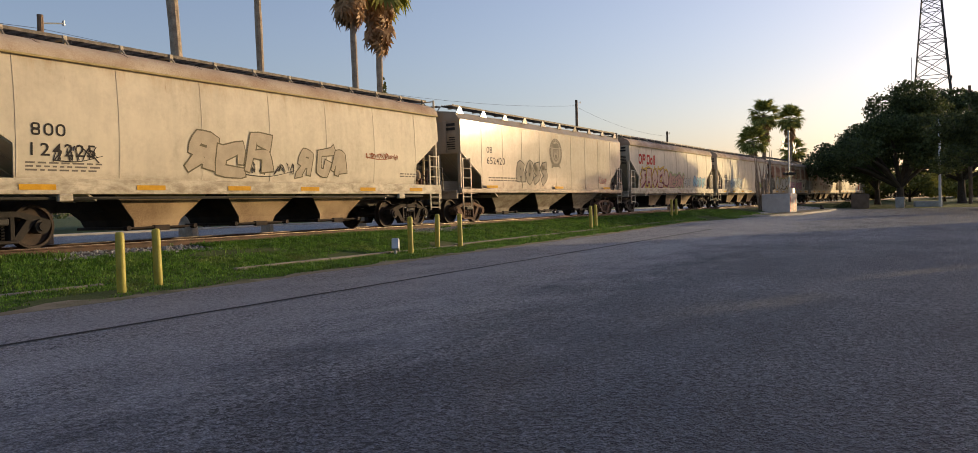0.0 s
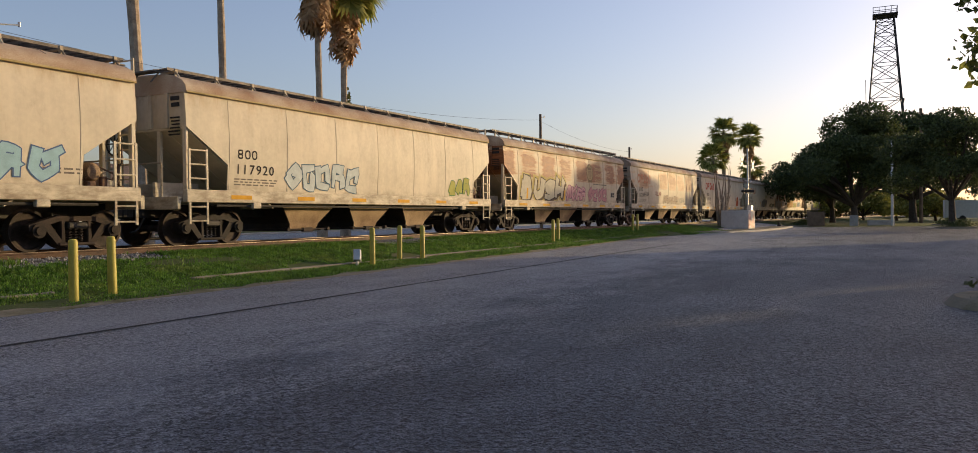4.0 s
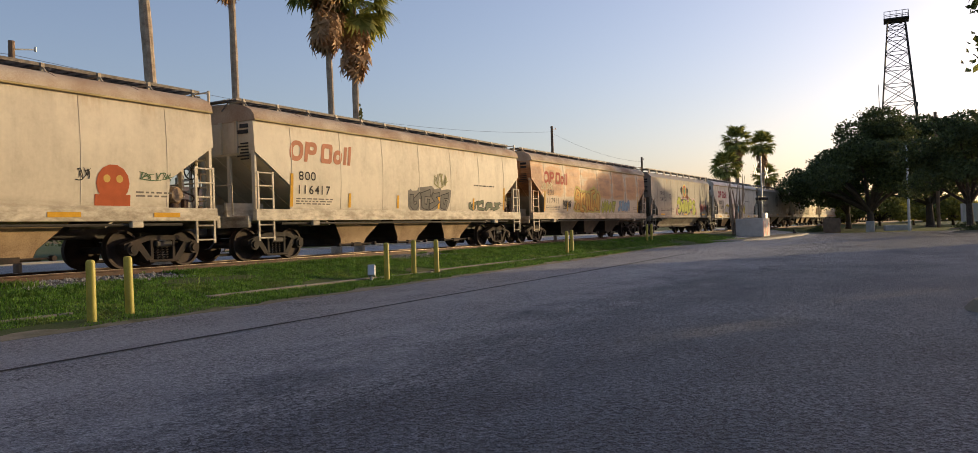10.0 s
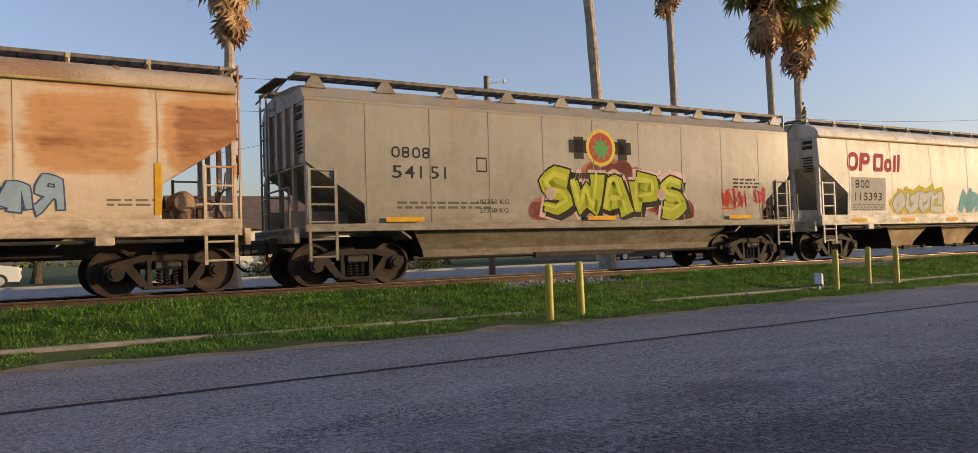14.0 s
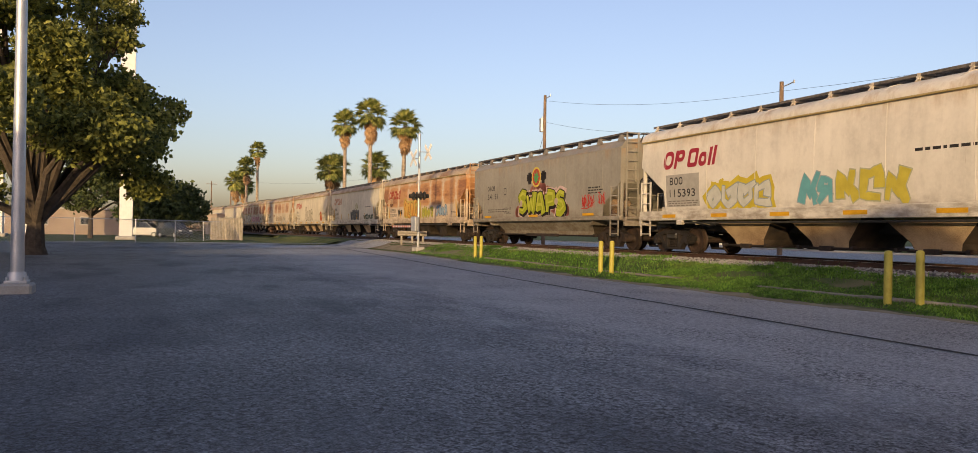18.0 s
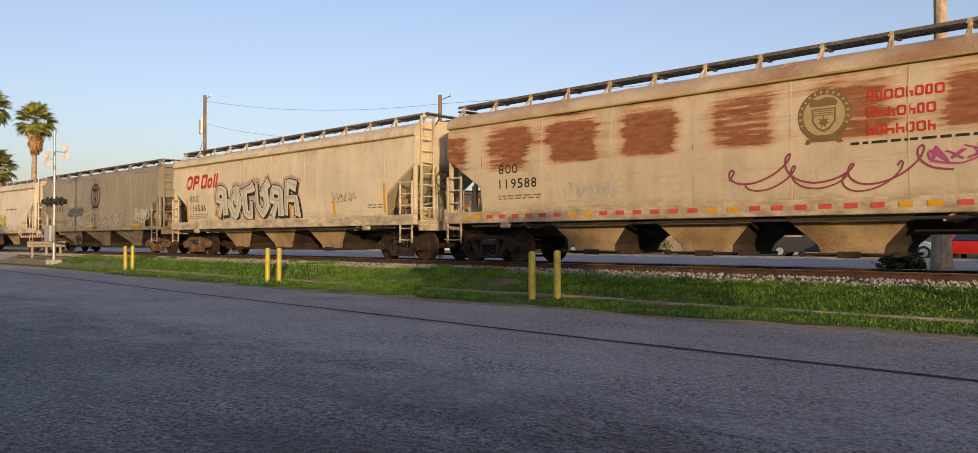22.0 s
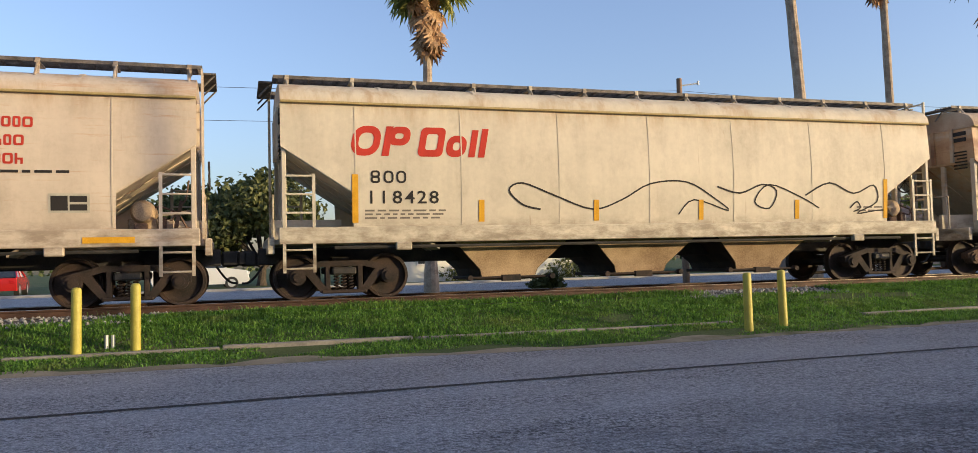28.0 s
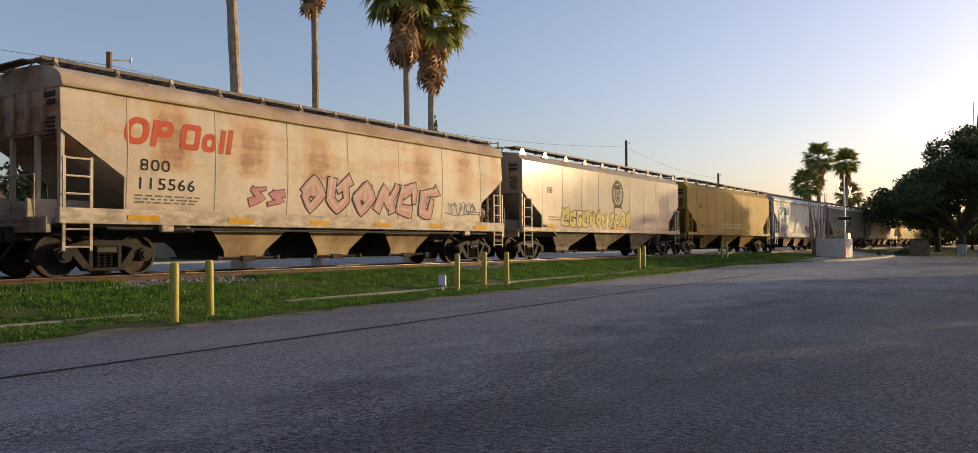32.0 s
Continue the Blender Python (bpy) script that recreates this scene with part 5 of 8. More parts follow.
def freight_car(kind, paint, length, label, dirty_roof=True):
    k = KIND[kind]
    car = thing("hopper_car", label, "freight car", group="cars of the train")
    lb = length - 1.45
    pm = PAINTS[paint]
    roof_paint = ROOF_DIRT if dirty_roof and kind == "soo" and len(TRAIN) not in CLEAN_ROOF and paint not in ("pinkish", "white", "blue_white") else pm
    e = lb / 2
    key = (kind, round(length, 2))
    for sy in (-1, 1):
        shared(("side", sy) + key, "side_sheet", lambda bm: side_sheet(bm, kind, lb, sy), pm, car, smooth=True)
    shared(("roof",) + key, "roof", lambda bm: roof_mesh(bm, kind, lb), roof_paint, car, "dirty rust-stained roof" if roof_paint is ROOF_DIRT else "", smooth=True)
    near = len(TRAIN) < 26
    # the cars with the round emblem carry their walkway higher
    deck = 4.52 if paint.startswith("pinkish") or paint == "cream_rust_all" or len(TRAIN) in HIGH_DECK else 4.41
    for i in range(1, 8) if near else ():
        shared(("roof_rib", kind), "roof_rib", lambda bm: roof_rib_mesh(bm, kind), roof_paint, car, m=pose(-lb / 2 + lb * i / 8, 0, 0))
    for sx in (-1, 1):
        shared(("end", sx) + key, "end_wall", lambda bm: end_wall(bm, kind, lb, sx), pm, car)
        shared(("slope", sx) + key, "slope_sheet", lambda bm: slope_sheet(bm, kind, lb, sx), pm, car)
        for y in (-0.9, -0.3, 0.3, 0.9) if near else ():
            shared(("end_post", sx) + key, "end_post", lambda bm: end_post_mesh(bm, kind, lb, sx), pm, car, m=pose(0, y, 0))
        for y in (-0.75, 0.0, 0.75) if near else ():
            shared(("slope_rib", sx) + key, "slope_rib", lambda bm: slope_rib_mesh(bm, kind, lb, sx), pm, car, m=pose(0, y, 0))
        shared(("plat", sx), "end_platform", lambda bm: platform_mesh(bm, sx), pm, car, m=pose(sx * (e - 1.35), 0, 0))
        for y in (-1.46, 1.46):
            shared(("post", k["cut"]), "corner_post", lambda bm: post_mesh(bm, k["cut"] + 0.05), pm, car, m=pose(sx * (e - 0.06), y, 0))
        for y in (-0.5, 0.5):
            shared(("strut", k["cut"]), "end_strut", lambda bm: post_mesh(bm, k["cut"] + 0.05), pm, car, m=pose(sx * (e - 0.1), y, 0))
        shared(("grab",), "handrail", grab_mesh, pm, car, m=pose(sx * (e + 0.12), 0, 2.1))
        # low side ladder at each corner; a tall one at the right-hand corner of the near side
        x = -e + 0.05 if sx < 0 else e - 0.62
        shared(("ladder_low", kind), "ladder", lambda bm: ladder_mesh(bm, 0.56, 0.55, 2.45 if kind != "ribbed" else 3.0), pm, car, m=pose(x, -1.60, 0))
        shared(("ladder_far", kind), "ladder", lambda bm: ladder_mesh(bm, 0.56, 0.55, 2.45), pm, car, m=pose(x, 1.60, 0))
        shared(("ladder_tall",), "end_ladder", lambda bm: ladder_mesh(bm, 0.5, 1.2, 4.45), pm, car, m=pose(sx * (e + 0.10), -0.85 if sx > 0 else 1.35, 0, 0, 0, -90))
        shared(("coupler",), "coupler", coupler_mesh, DARK_STEEL, car, m=pose(sx * (length / 2 - 0.36), 0, 0.86, 0, 0, 0 if sx > 0 else 180))
        shared(("hose",), "air_hose", hose_mesh, BLACK, car, m=pose(sx * (length / 2 - 0.42), sx * 0.35, 0.72, 0, 0, 0 if sx > 0 else 180))
        shared(("endboard",), "end_walkway", end_board_mesh, GRATING, car, m=pose(sx * (e + 0.22), 0, deck - 0.01 if kind == "soo" else 4.41))
        truck(car, sx * (length / 2 - 1.95), IRON[(len(TRAIN) * 2 + (sx > 0)) % len(IRON)])
    if near:
        rng = random.Random(len(TRAIN))
        bm = bmesh.new()
        for row in range(8):
            z, hh = (3.66, 0.1) if row == 0 else (3.5, 0.1) if row == 1 else (3.38 - 0.085 * row, 0.035)
            w = rng.uniform(0.25, 0.4)
            box(bm, -e - 0.012, -e + 0.025, -1.32, -1.32 + w, z, z + hh)
        ob = part("end_print", bm, BLACK, car, "small dark stencilled rows")
        ob["kind"] = "stuff"
    shared(("brake",), "brake_wheel", brake_wheel_mesh, DARK_STEEL, car, m=pose(e + 0.2, -0.55, 2.5))
    if near:
        shared(("reservoir",), "air_reservoir", reservoir_mesh, HOPPER_RUST, car, "dusty air tank behind the end ladder", m=pose(e - 0.95, -0.95, 1.75), smooth=True)
        shared(("rigging",), "brake_rigging", rigging_mesh, TRUCK_BROWN, car, "rusty brake levers and pipes", m=pose(e - 0.75, -1.2, 1.24))
    shared(("cyl",), "brake_cylinder", cylinder_mesh, pm, car, m=pose(e - 0.75, -0.75, 1.45, 0, 0, 0))
    for sy in (-1, 1):
        y0, y1 = (-1.62, -1.46) if sy < 0 else (1.46, 1.62)
        sz = (1.10, 1.42) if kind == "soo" else (k["zb"] - 0.16, k["zb"])
        shared(("sill", sy) + key, "side_sill", lambda bm: sill_mesh(bm, lb, y0, y1, *sz), pm, car)
        shared(("board",) + key, "roof_walkway", lambda bm: board_mesh(bm, lb), GRATING, car, "dark steel grating roof walkway", m=pose(0, -1.02 if sy < 0 else 0.54, deck) if kind == "soo" else pose(0, -1.3 if sy < 0 else 0.82, 4.27 if kind == "ribbed" else 4.38))
    if kind == "soo":
        shared(("pipe",) + key, "train_line", lambda bm: tube(bm, (-e + 1, -1.5, 1.02), (e - 1, -1.5, 1.02), 0.035, n=6), DARK_STEEL, car)
    shared(("centre",) + key, "centre_sill", lambda bm: box(bm, -e - 0.4, e + 0.4, -0.28, 0.28, 0.72, 1.06, 0.02), DARK_STEEL, car)
    nb = 12 if kind == "soo" else 9
    for i in range(nb + 1):
        if kind == "ribbed":
            break
        if kind != "soo":
            shared(("gusset",), "walkway_gusset", gusset_mesh, pm, car, m=pose(-e + 0.3 + (lb - 0.6) * i / nb, -1.36, 4.28))
            continue
        shared(("bracket",), "walkway_bracket", bracket_mesh, pm, car, m=pose(-e + 0.15 + (lb - 0.3) * i / nb, -1.03, deck - 0.19))
    for bx in k["bays"]:
        hm = SOOT_SHADE if kind == "soo" and paint in ("cream_heavy",) else (HOPPER_RUST if kind == "soo" else pm)
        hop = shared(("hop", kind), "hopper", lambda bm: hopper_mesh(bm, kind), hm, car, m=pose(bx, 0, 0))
        # end slopes turned from the sun: their shade is in the colour, with soot
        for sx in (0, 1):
            shared(("hop_end", kind, sx), "slope_plate", lambda bm: hopper_mesh(bm, kind, sx), SOOT_SHADE, hop, "sloped end of the hopper, dark with soot and painted shade")
        shared(("gate", kind), "outlet_gate", lambda bm: gate_mesh(bm, kind), TRUCK_STEEL, hop)
    ns = {"soo": 7, "flat": 9, "trough": 9, "ribbed": 16}[kind]
    span = lb - 2 * k["run"] * 1.05 if kind != "ribbed" else lb - 4.0
    for i in range(ns):
        shared(("seam", kind), "rib" if kind == "ribbed" else "panel_seam", lambda bm: seam_mesh(bm, kind), pm, car, m=pose(-span / 2 + span * i / (ns - 1), 0, 0))
    if kind == "soo":
        for sy in (-1,):
            # a thin ochre strip marks the crease of the eave
            shared(("eave",) + key, "eave_rail", lambda bm: box(bm, -e, e, -1.60, -1.56, ZE - 0.03, ZE + 0.02, 0.01), EAVE, car, "thin ochre strip along the eave")
        bm_key = ("jack",)
        for sx in (-1, 1):
            shared(bm_key, "jacking_pad", lambda bm: box(bm, -0.16, 0.16, -0.06, 0.06, -0.08, 0.08, 0.02), pm, car, m=pose(sx * (e - 2.35), -1.58, 1.03))
    return car, Marks(car, kind, lb), lb


STORE["axle_mesh_ready"] = None
bm = bmesh.new()
axle_full(bm)
STORE[("axle",)] = to_mesh("wheelset", bm, True)

DARK, RED_MARK, PINK = (0.035, 0.03, 0.028), (0.50, 0.045, 0.025), (0.62, 0.24, 0.22)
FADED = (0.52, 0.22, 0.12)
# where the gaps between cars stand along the train, in metres
GAPS = [6.1, 23.9, 41.70, 59.56, 77.48, 95.35, 113.3, 131.5, 149.3, 166.8, 184.7, 200.9, 218.72, 235.8, 253.9, 271.45, 288.65, 305.5, 322.85, 340.22, 357.5, 374.8, 393.05, 410.9, 428.87, 446.9, 464.53]
while len(GAPS) < 38:
    GAPS.append(GAPS[-1] + 17.75)
SPEED, EASE = 11.762, -0.2568


def car_set(i, kind, paint, label):
    length = GAPS[i + 1] - GAPS[i]
    car, marks, lb = freight_car(kind, paint, round(length * 4) / 4, label)
    TRAIN.append((car, (GAPS[i] + GAPS[i + 1]) / 2))
    return car, marks, lb


def standard(i, paint, label, number, mark, mark_x=1.3, mark_h=0.6, yellow="sill", soo=True):
    """A car with a big slanted mark at its left and the number below."""
    car, m, lb = car_set(i, "soo", paint, label)
    if mark:
        m.wordmark(mark_x, 2.82, mark_h, mark)
    if soo:
        m.owner_mark(mark_x + 0.42, 2.28, 0.25, DARK)
    if number:
        m.number(number, mark_x + 0.35, 1.88, 0.25, DARK, 1.5)
    m.fine(mark_x + 0.3, 1.72, 3, 1.5, (0.2, 0.17, 0.14), 0.035)
    m.fine(lb - 2.3, 1.75, 2, 0.9, (0.2, 0.17, 0.14), 0.04)
    if yellow == "sill":
        sill_marks(car, lb, [1.4 + j * (lb - 3.3) / 5 for j in range(6)], 0.75, 0.11, 1.19, REFLECT)
    elif yellow == "upright":
        for j in range(6):
            m.strips(1.50, [1.35 + j * (lb - 2.85) / 5], 0.12, 0.95 if j in (0, 5) else 0.45, upright=True)
    elif yellow == "stripes":
        n = 26
        for j in range(n):
            sill_marks(car, lb, [0.7 + j * (lb - 1.6) / n], (lb - 1.6) / n * 0.5, 0.10, 1.22, REFLECT if j % 7 in (0, 1) else STRIPE_RED)
    return car, m, lb


def emblem_car(i, paint, label, number, ink_rgb=RED_MARK, yellow="sill", ex=9.9):
    """A car with a round emblem and three rows of lettering past its middle."""
    car, m, lb = car_set(i, "soo", paint, label)
    m.emblem(ex, 3.05, 0.52, (0.2, 0.13, 0.06), (0.45, 0.34, 0.18))
    m.lines3(ex + 0.8, 3.22, 0.20, ink_rgb)
    m.fine(ex + 0.5, 2.42, 1, 2.2, DARK, 0.05)
    m.owner_mark(2.1, 2.42, 0.24, DARK)
    m.number(number, 2.05, 2.02, 0.25, DARK, 1.45)
    m.fine(2.05, 1.8, 2, 1.4, (0.2, 0.17, 0.14), 0.035)
    m.plate_label(lb - 2.45, 1.72)
    if yellow == "stripes":
        n = 30
        for j in range(n):
            sill_marks(car, lb, [0.7 + j * (lb - 1.6) / n], (lb - 1.6) / n * 0.5, 0.10, 1.22, REFLECT if j % 8 in (0, 1) else STRIPE_RED)
    else:
        sill_marks(car, lb, [1.4 + j * (lb - 3.3) / 5 for j in range(6)], 0.85, 0.11, 1.17, REFLECT)
    return car, m, lb


def flat_car(i, paint, label, number, emblem=True, kind="flat"):
    car, m, lb = car_set(i, kind, paint, label)
    m.owner_mark(1.9, 2.72, 0.24, DARK, (1, 0, 1, 0) if kind == "trough" else (1, 0))
    if number:
        m.number(number, 1.9, 2.28, 0.27, DARK, 1.5)
    m.fine(2.0, 1.72, 2, 2.4, (0.12, 0.1, 0.08), 0.05)
    if emblem:
        m.emblem(lb * (0.50 if i == 2 else 0.52), 2.98, 0.66, (0.19, 0.165, 0.125) if i == 2 else (0.06, 0.05, 0.035), (0.27, 0.245, 0.20) if paint == "grey" else (0.34, 0.295, 0.23))
    m.strips(1.33, [1.7, lb * 0.48, lb - 2.7], 0.9, 0.1)
    return car, m, lb

# ---- the cars, from the head of the train ----
CREAM = "cream painted covered hopper car"

c, m, lb = standard(0, "cream_spots", CREAM + " with rust spots", "", FADED)
m.piece(5, 9, 1.5, 2.3, 5, (0.45, 0.3, 0.25), DARK, 1)

c, m, lb = standard(1, "cream", CREAM + " with outlined graffiti", "124225", None)
m.piece(5.3, 8.1, 1.55, 2.6, 3, (0.52, 0.435, 0.315), (0.18, 0.15, 0.09), 11)
m.piece(9.1, 11.2, 1.55, 2.5, 3, (0.51, 0.43, 0.31), (0.18, 0.15, 0.09), 12)
m.scrawl(7.2, 9.0, 1.6, 1.95, DARK, 2, 7)
m.scrawl(2.2, 3.2, 1.75, 2.1, DARK, 3, 5)
m.scrawl(12.2, 13.8, 2.2, 2.4, (0.35, 0.12, 0.06), 4, 8, 0.04)

c, m, lb = flat_car(2, "grey_light", "glossy pale grey covered hopper car with round emblem", "652420")
m.piece(4.3, 7.3, 1.45, 2.5, 4, (0.34, 0.295, 0.23), (0.10, 0.09, 0.07), 21, fat=0.4, sharp=False)
m.scrawl(13.2, 14.2, 1.6, 1.95, (0.35, 0.10, 0.08), 5, 4)

c, m, lb = standard(3, "cream", CREAM + " with long multicoloured graffiti", "116934", RED_MARK, yellow="none")
m.piece(1.6, 6.7, 1.46, 2.6, 5, (0.66, 0.43, 0.33), (0.10, 0.02, 0.04), 31, (0.62, 0.42, 0.08), (0.70, 0.55, 0.40), None, (0.30, 0.06, 0.08))
m.piece(6.6, 9.6, 1.46, 2.35, 5, (0.60, 0.36, 0.26), (0.16, 0.04, 0.12), 34, (0.40, 0.42, 0.20))
m.piece(9.8, 11.3, 1.55, 2.2, 4, (0.60, 0.57, 0.50), DARK, 32)
m.piece(11.8, 14.6, 1.5, 2.25, 4, (0.35, 0.55, 0.62), (0.10, 0.16, 0.30), 33)

c, m, lb = standard(4, "cream", CREAM + " with pale blue graffiti", "117920", None)
m.piece(3.5, 7.0, 1.5, 2.3, 5, (0.58, 0.64, 0.62), (0.10, 0.16, 0.22), 41)
m.piece(12.8, 14.6, 1.5, 2.2, 3, (0.42, 0.42, 0.10), (0.07, 0.20, 0.08), 42)

c, m, lb = emblem_car(5, "cream_rust_all", CREAM + " with rusted panels and large graffiti", "", (0.50, 0.36, 0.2), ex=10.6)
m.piece(1.7, 6.9, 1.45, 2.5, 4, (0.55, 0.51, 0.40), (0.04, 0.03, 0.03), 51, (0.48, 0.38, 0.12), None, "BUSH", (0.10, 0.06, 0.03), 0.4)
m.piece(7.1, 10.0, 1.47, 2.25, 4, (0.55, 0.28, 0.30), (0.16, 0.05, 0.14), 52, None, (0.7, 0.45, 0.45))
m.piece(10.3, 13.4, 1.47, 2.2, 4, (0.52, 0.24, 0.26), (0.12, 0.05, 0.12), 53)
m.strips(1.50, [2.35, 6.9], 0.16, 0.5, upright=True)

c, m, lb = standard(6, "cream_rusty", CREAM + " with brown rust stains", "117901", FADED)
m.scrawl(5.3, 6.6, 2.0, 2.35, (0.25, 0.06, 0.05), 6, 5, 0.04)
m.piece(7.2, 11.0, 1.5, 2.05, 6, (0.52, 0.40, 0.28), DARK, 61)
m.scrawl(2.6, 3.8, 1.95, 2.3, DARK, 7, 6)
m.scrawl(11.4, 13.0, 1.6, 2.0, (0.15, 0.2, 0.25), 8, 6)

c, m, lb = standard(7, "cream", CREAM + " with outlined graffiti letters", "117795", (0.52, 0.06, 0.03))
m.piece(6.1, 9.6, 1.47, 2.75, 4, (0.58, 0.50, 0.38), (0.04, 0.045, 0.015), 71, None, None, "BLUR", None, 0.34, False)
m.polys("sprayed_face", [[(13.4 + 0.42 * math.cos(i * 0.449), 1.95 + 0.42 * math.sin(i * 0.449)) for i in range(14)], [(12.95, 1.45), (13.85, 1.45), (13.85, 1.7), (12.95, 1.7)]], (0.45, 0.10, 0.03), 0.008, "sprayed red round figure")
m.polys("sprayed_rings", [[(13.4 + d + 0.09 * math.cos(i * 0.7), 2.05 + 0.09 * math.sin(i * 0.7)) for i in range(9)] for d in (-0.16, 0.16)], (0.62, 0.40, 0.1), 0.011)
m.scrawl(12.5, 12.8, 2.0, 2.3, DARK, 9, 2)
m.scrawl(14.1, 15.0, 2.05, 2.25, (0.10, 0.16, 0.08), 10, 5)

c, m, lb = standard(8, "cream", CREAM + " with grey bubble graffiti", "116417", FADED, yellow="upright")
m.piece(7.4, 10.0, 1.47, 2.1, 4, (0.16, 0.15, 0.13), DARK, 81, (0.22, 0.2, 0.17))
m.scrawl(9.0, 9.9, 2.3, 2.85, (0.32, 0.30, 0.12), 82, 5, 0.05)
m.piece(11.6, 14.3, 1.47, 1.85, 4, (0.17, 0.19, 0.12), DARK, 83)
m.fine(12.0, 2.45, 1, 1.7, DARK, 0.05)

c, m, lb = standard(9, "cream_heavy", "heavily rusted covered hopper car with orange graffiti", "117911", (0.42, 0.07, 0.04), yellow="upright")
m.scrawl(1.0, 2.3, 2.5, 2.9, (0.62, 0.5, 0.3), 91, 5, 0.05)
m.piece(5.0, 8.6, 1.46, 2.55, 5, (0.66, 0.30, 0.05), (0.20, 0.07, 0.03), 92, (0.55, 0.42, 0.10), (0.72, 0.5, 0.12))
m.piece(8.8, 11.0, 1.46, 2.1, 4, (0.45, 0.42, 0.06), (0.16, 0.15, 0.05), 93)
m.piece(11.6, 13.6, 1.5, 2.15, 4, (0.30, 0.40, 0.48), (0.06, 0.10, 0.18), 94)
m.scrawl(3.6, 4.6, 1.6, 2.1, DARK, 95, 7, 0.05)

c, m, lb = flat_car(10, "grey", "grey covered hopper car with bright yellow graffiti", "54151", False, "trough")
x = 7.65
m.polys("maker_badge_wings", [[(x - 1.0, 3.0), (x + 1.0, 3.0), (x + 1.0, 3.32), (x - 1.0, 3.32)], [(x - 0.85, 2.85), (x - 0.55, 2.85), (x - 0.55, 3.4), (x - 0.85, 3.4)], [(x + 0.55, 2.85), (x + 0.85, 2.85), (x + 0.85, 3.4), (x + 0.55, 3.4)]], DARK, 0.005, "dark badge in the outline of a hopper car")
disc = lambda r, n=26: [(x + r * math.cos(2 * math.pi * i / n), 3.15 + r * math.sin(2 * math.pi * i / n)) for i in range(n)]
m.polys("maker_badge_ring", [disc(0.47)], (0.66, 0.50, 0.08), 0.008, "yellow badge ring")
m.polys("maker_badge_field", [disc(0.38)], (0.45, 0.07, 0.04), 0.011, "red badge field")
leaf = []
for i in range(18):
    r = 0.34 if i % 2 == 0 else 0.17
    leaf.append((x + r * math.sin(2 * math.pi * i / 18), 3.12 + r * math.cos(2 * math.pi * i / 18)))
m.polys("maker_badge_leaf", [leaf], (0.10, 0.30, 0.10), 0.014, "green leaf in the badge")
m.blocks(x - 1.05, 2.36, 0.14, (0.7, 0.75, 0.6, 0.4, 0.7, 0.7, 0.65, 0.6, -0.3, 0.6, 0.6, 0.6, 0.6, 0.55, -0.3, 0.7, 0.7, 0.7), DARK, slant=0.2, gap=0.1)
rng = random.Random(7)
m.polys("graffito_cloud", [[(5.5 + 5.1 * t + r * math.cos(i * 0.5236), max(1.34, 1.55 + 1.15 * math.sin(math.pi * t) ** 2 * q + r * math.sin(i * 0.5236))) for i in range(12)] for t, r, q in [(rng.random(), rng.uniform(0.12, 0.36), rng.random() ** 0.7) for _ in range(110)]], (0.36, 0.13, 0.10), 0.0035, "dusky red sprayed cloud")
m.piece(5.72, 10.5, 1.40, 2.5, 5, (0.36, 0.40, 0.02), (0.02, 0.015, 0.012), 100, (0.60, 0.42, 0.38), (0.50, 0.50, 0.06), "SWAPS", (0.02, 0.015, 0.012), 0.38, True, 0.06)
for t in (6.05, 9.65):
    m.polys("graffito_spot", [[(t + 0.16 * math.cos(i * 0.5236), 1.98 + 0.16 * math.sin(i * 0.5236)) for i in range(12)]], (0.46, 0.34, 0.28), 0.014)
m.scrawl(11.9, 12.95, 1.6, 2.2, (0.55, 0.04, 0.03), 101, 6, 0.045)
m.scrawl(13.2, 13.7, 1.7, 2.3, (0.55, 0.04, 0.03), 102, 3, 0.045)
m.fine(12.4, 2.42, 3, 0.9, DARK, 0.05)
m.polys("stencil_box", [[(4.0, 2.45), (4.28, 2.45), (4.28, 2.49), (4.0, 2.49)], [(4.0, 2.75), (4.28, 2.75), (4.28, 2.79), (4.0, 2.79)], [(4.0, 2.45), (4.03, 2.45), (4.03, 2.79), (4.0, 2.79)], [(4.25, 2.45), (4.28, 2.45), (4.28, 2.79), (4.25, 2.79)]], DARK, 0.005)
m.text("102350 KG", 4.0, 1.72, 0.11, DARK, 0.85, name="weight_lettering")
m.text("27350 KG", 4.05, 1.52, 0.11, DARK, 0.78, name="weight_lettering")

c, m, lb = standard(11, "white", "clean white covered hopper car with yellow and teal graffiti", "115393", (0.36, 0.03, 0.05))
m.polys("repaint_patch", [[(1.5, 1.55), (3.3, 1.55), (3.3, 2.62), (1.5, 2.62)]], (0.42, 0.39, 0.34), 0.004, "grey repainted patch")
m.piece(3.6, 6.5, 1.47, 2.2, 4, (0.58, 0.57, 0.50), (0.3, 0.33, 0.32), 111, (0.58, 0.45, 0.04))
m.piece(7.6, 8.8, 1.47, 2.3, 2, (0.14, 0.38, 0.40), (0.35, 0.4, 0.4), 112)
m.piece(8.9, 11.0, 1.47, 2.35, 3, (0.55, 0.45, 0.06), (0.42, 0.42, 0.25), 113)
m.fine(11.2, 2.6, 1, 2.0, DARK, 0.07)

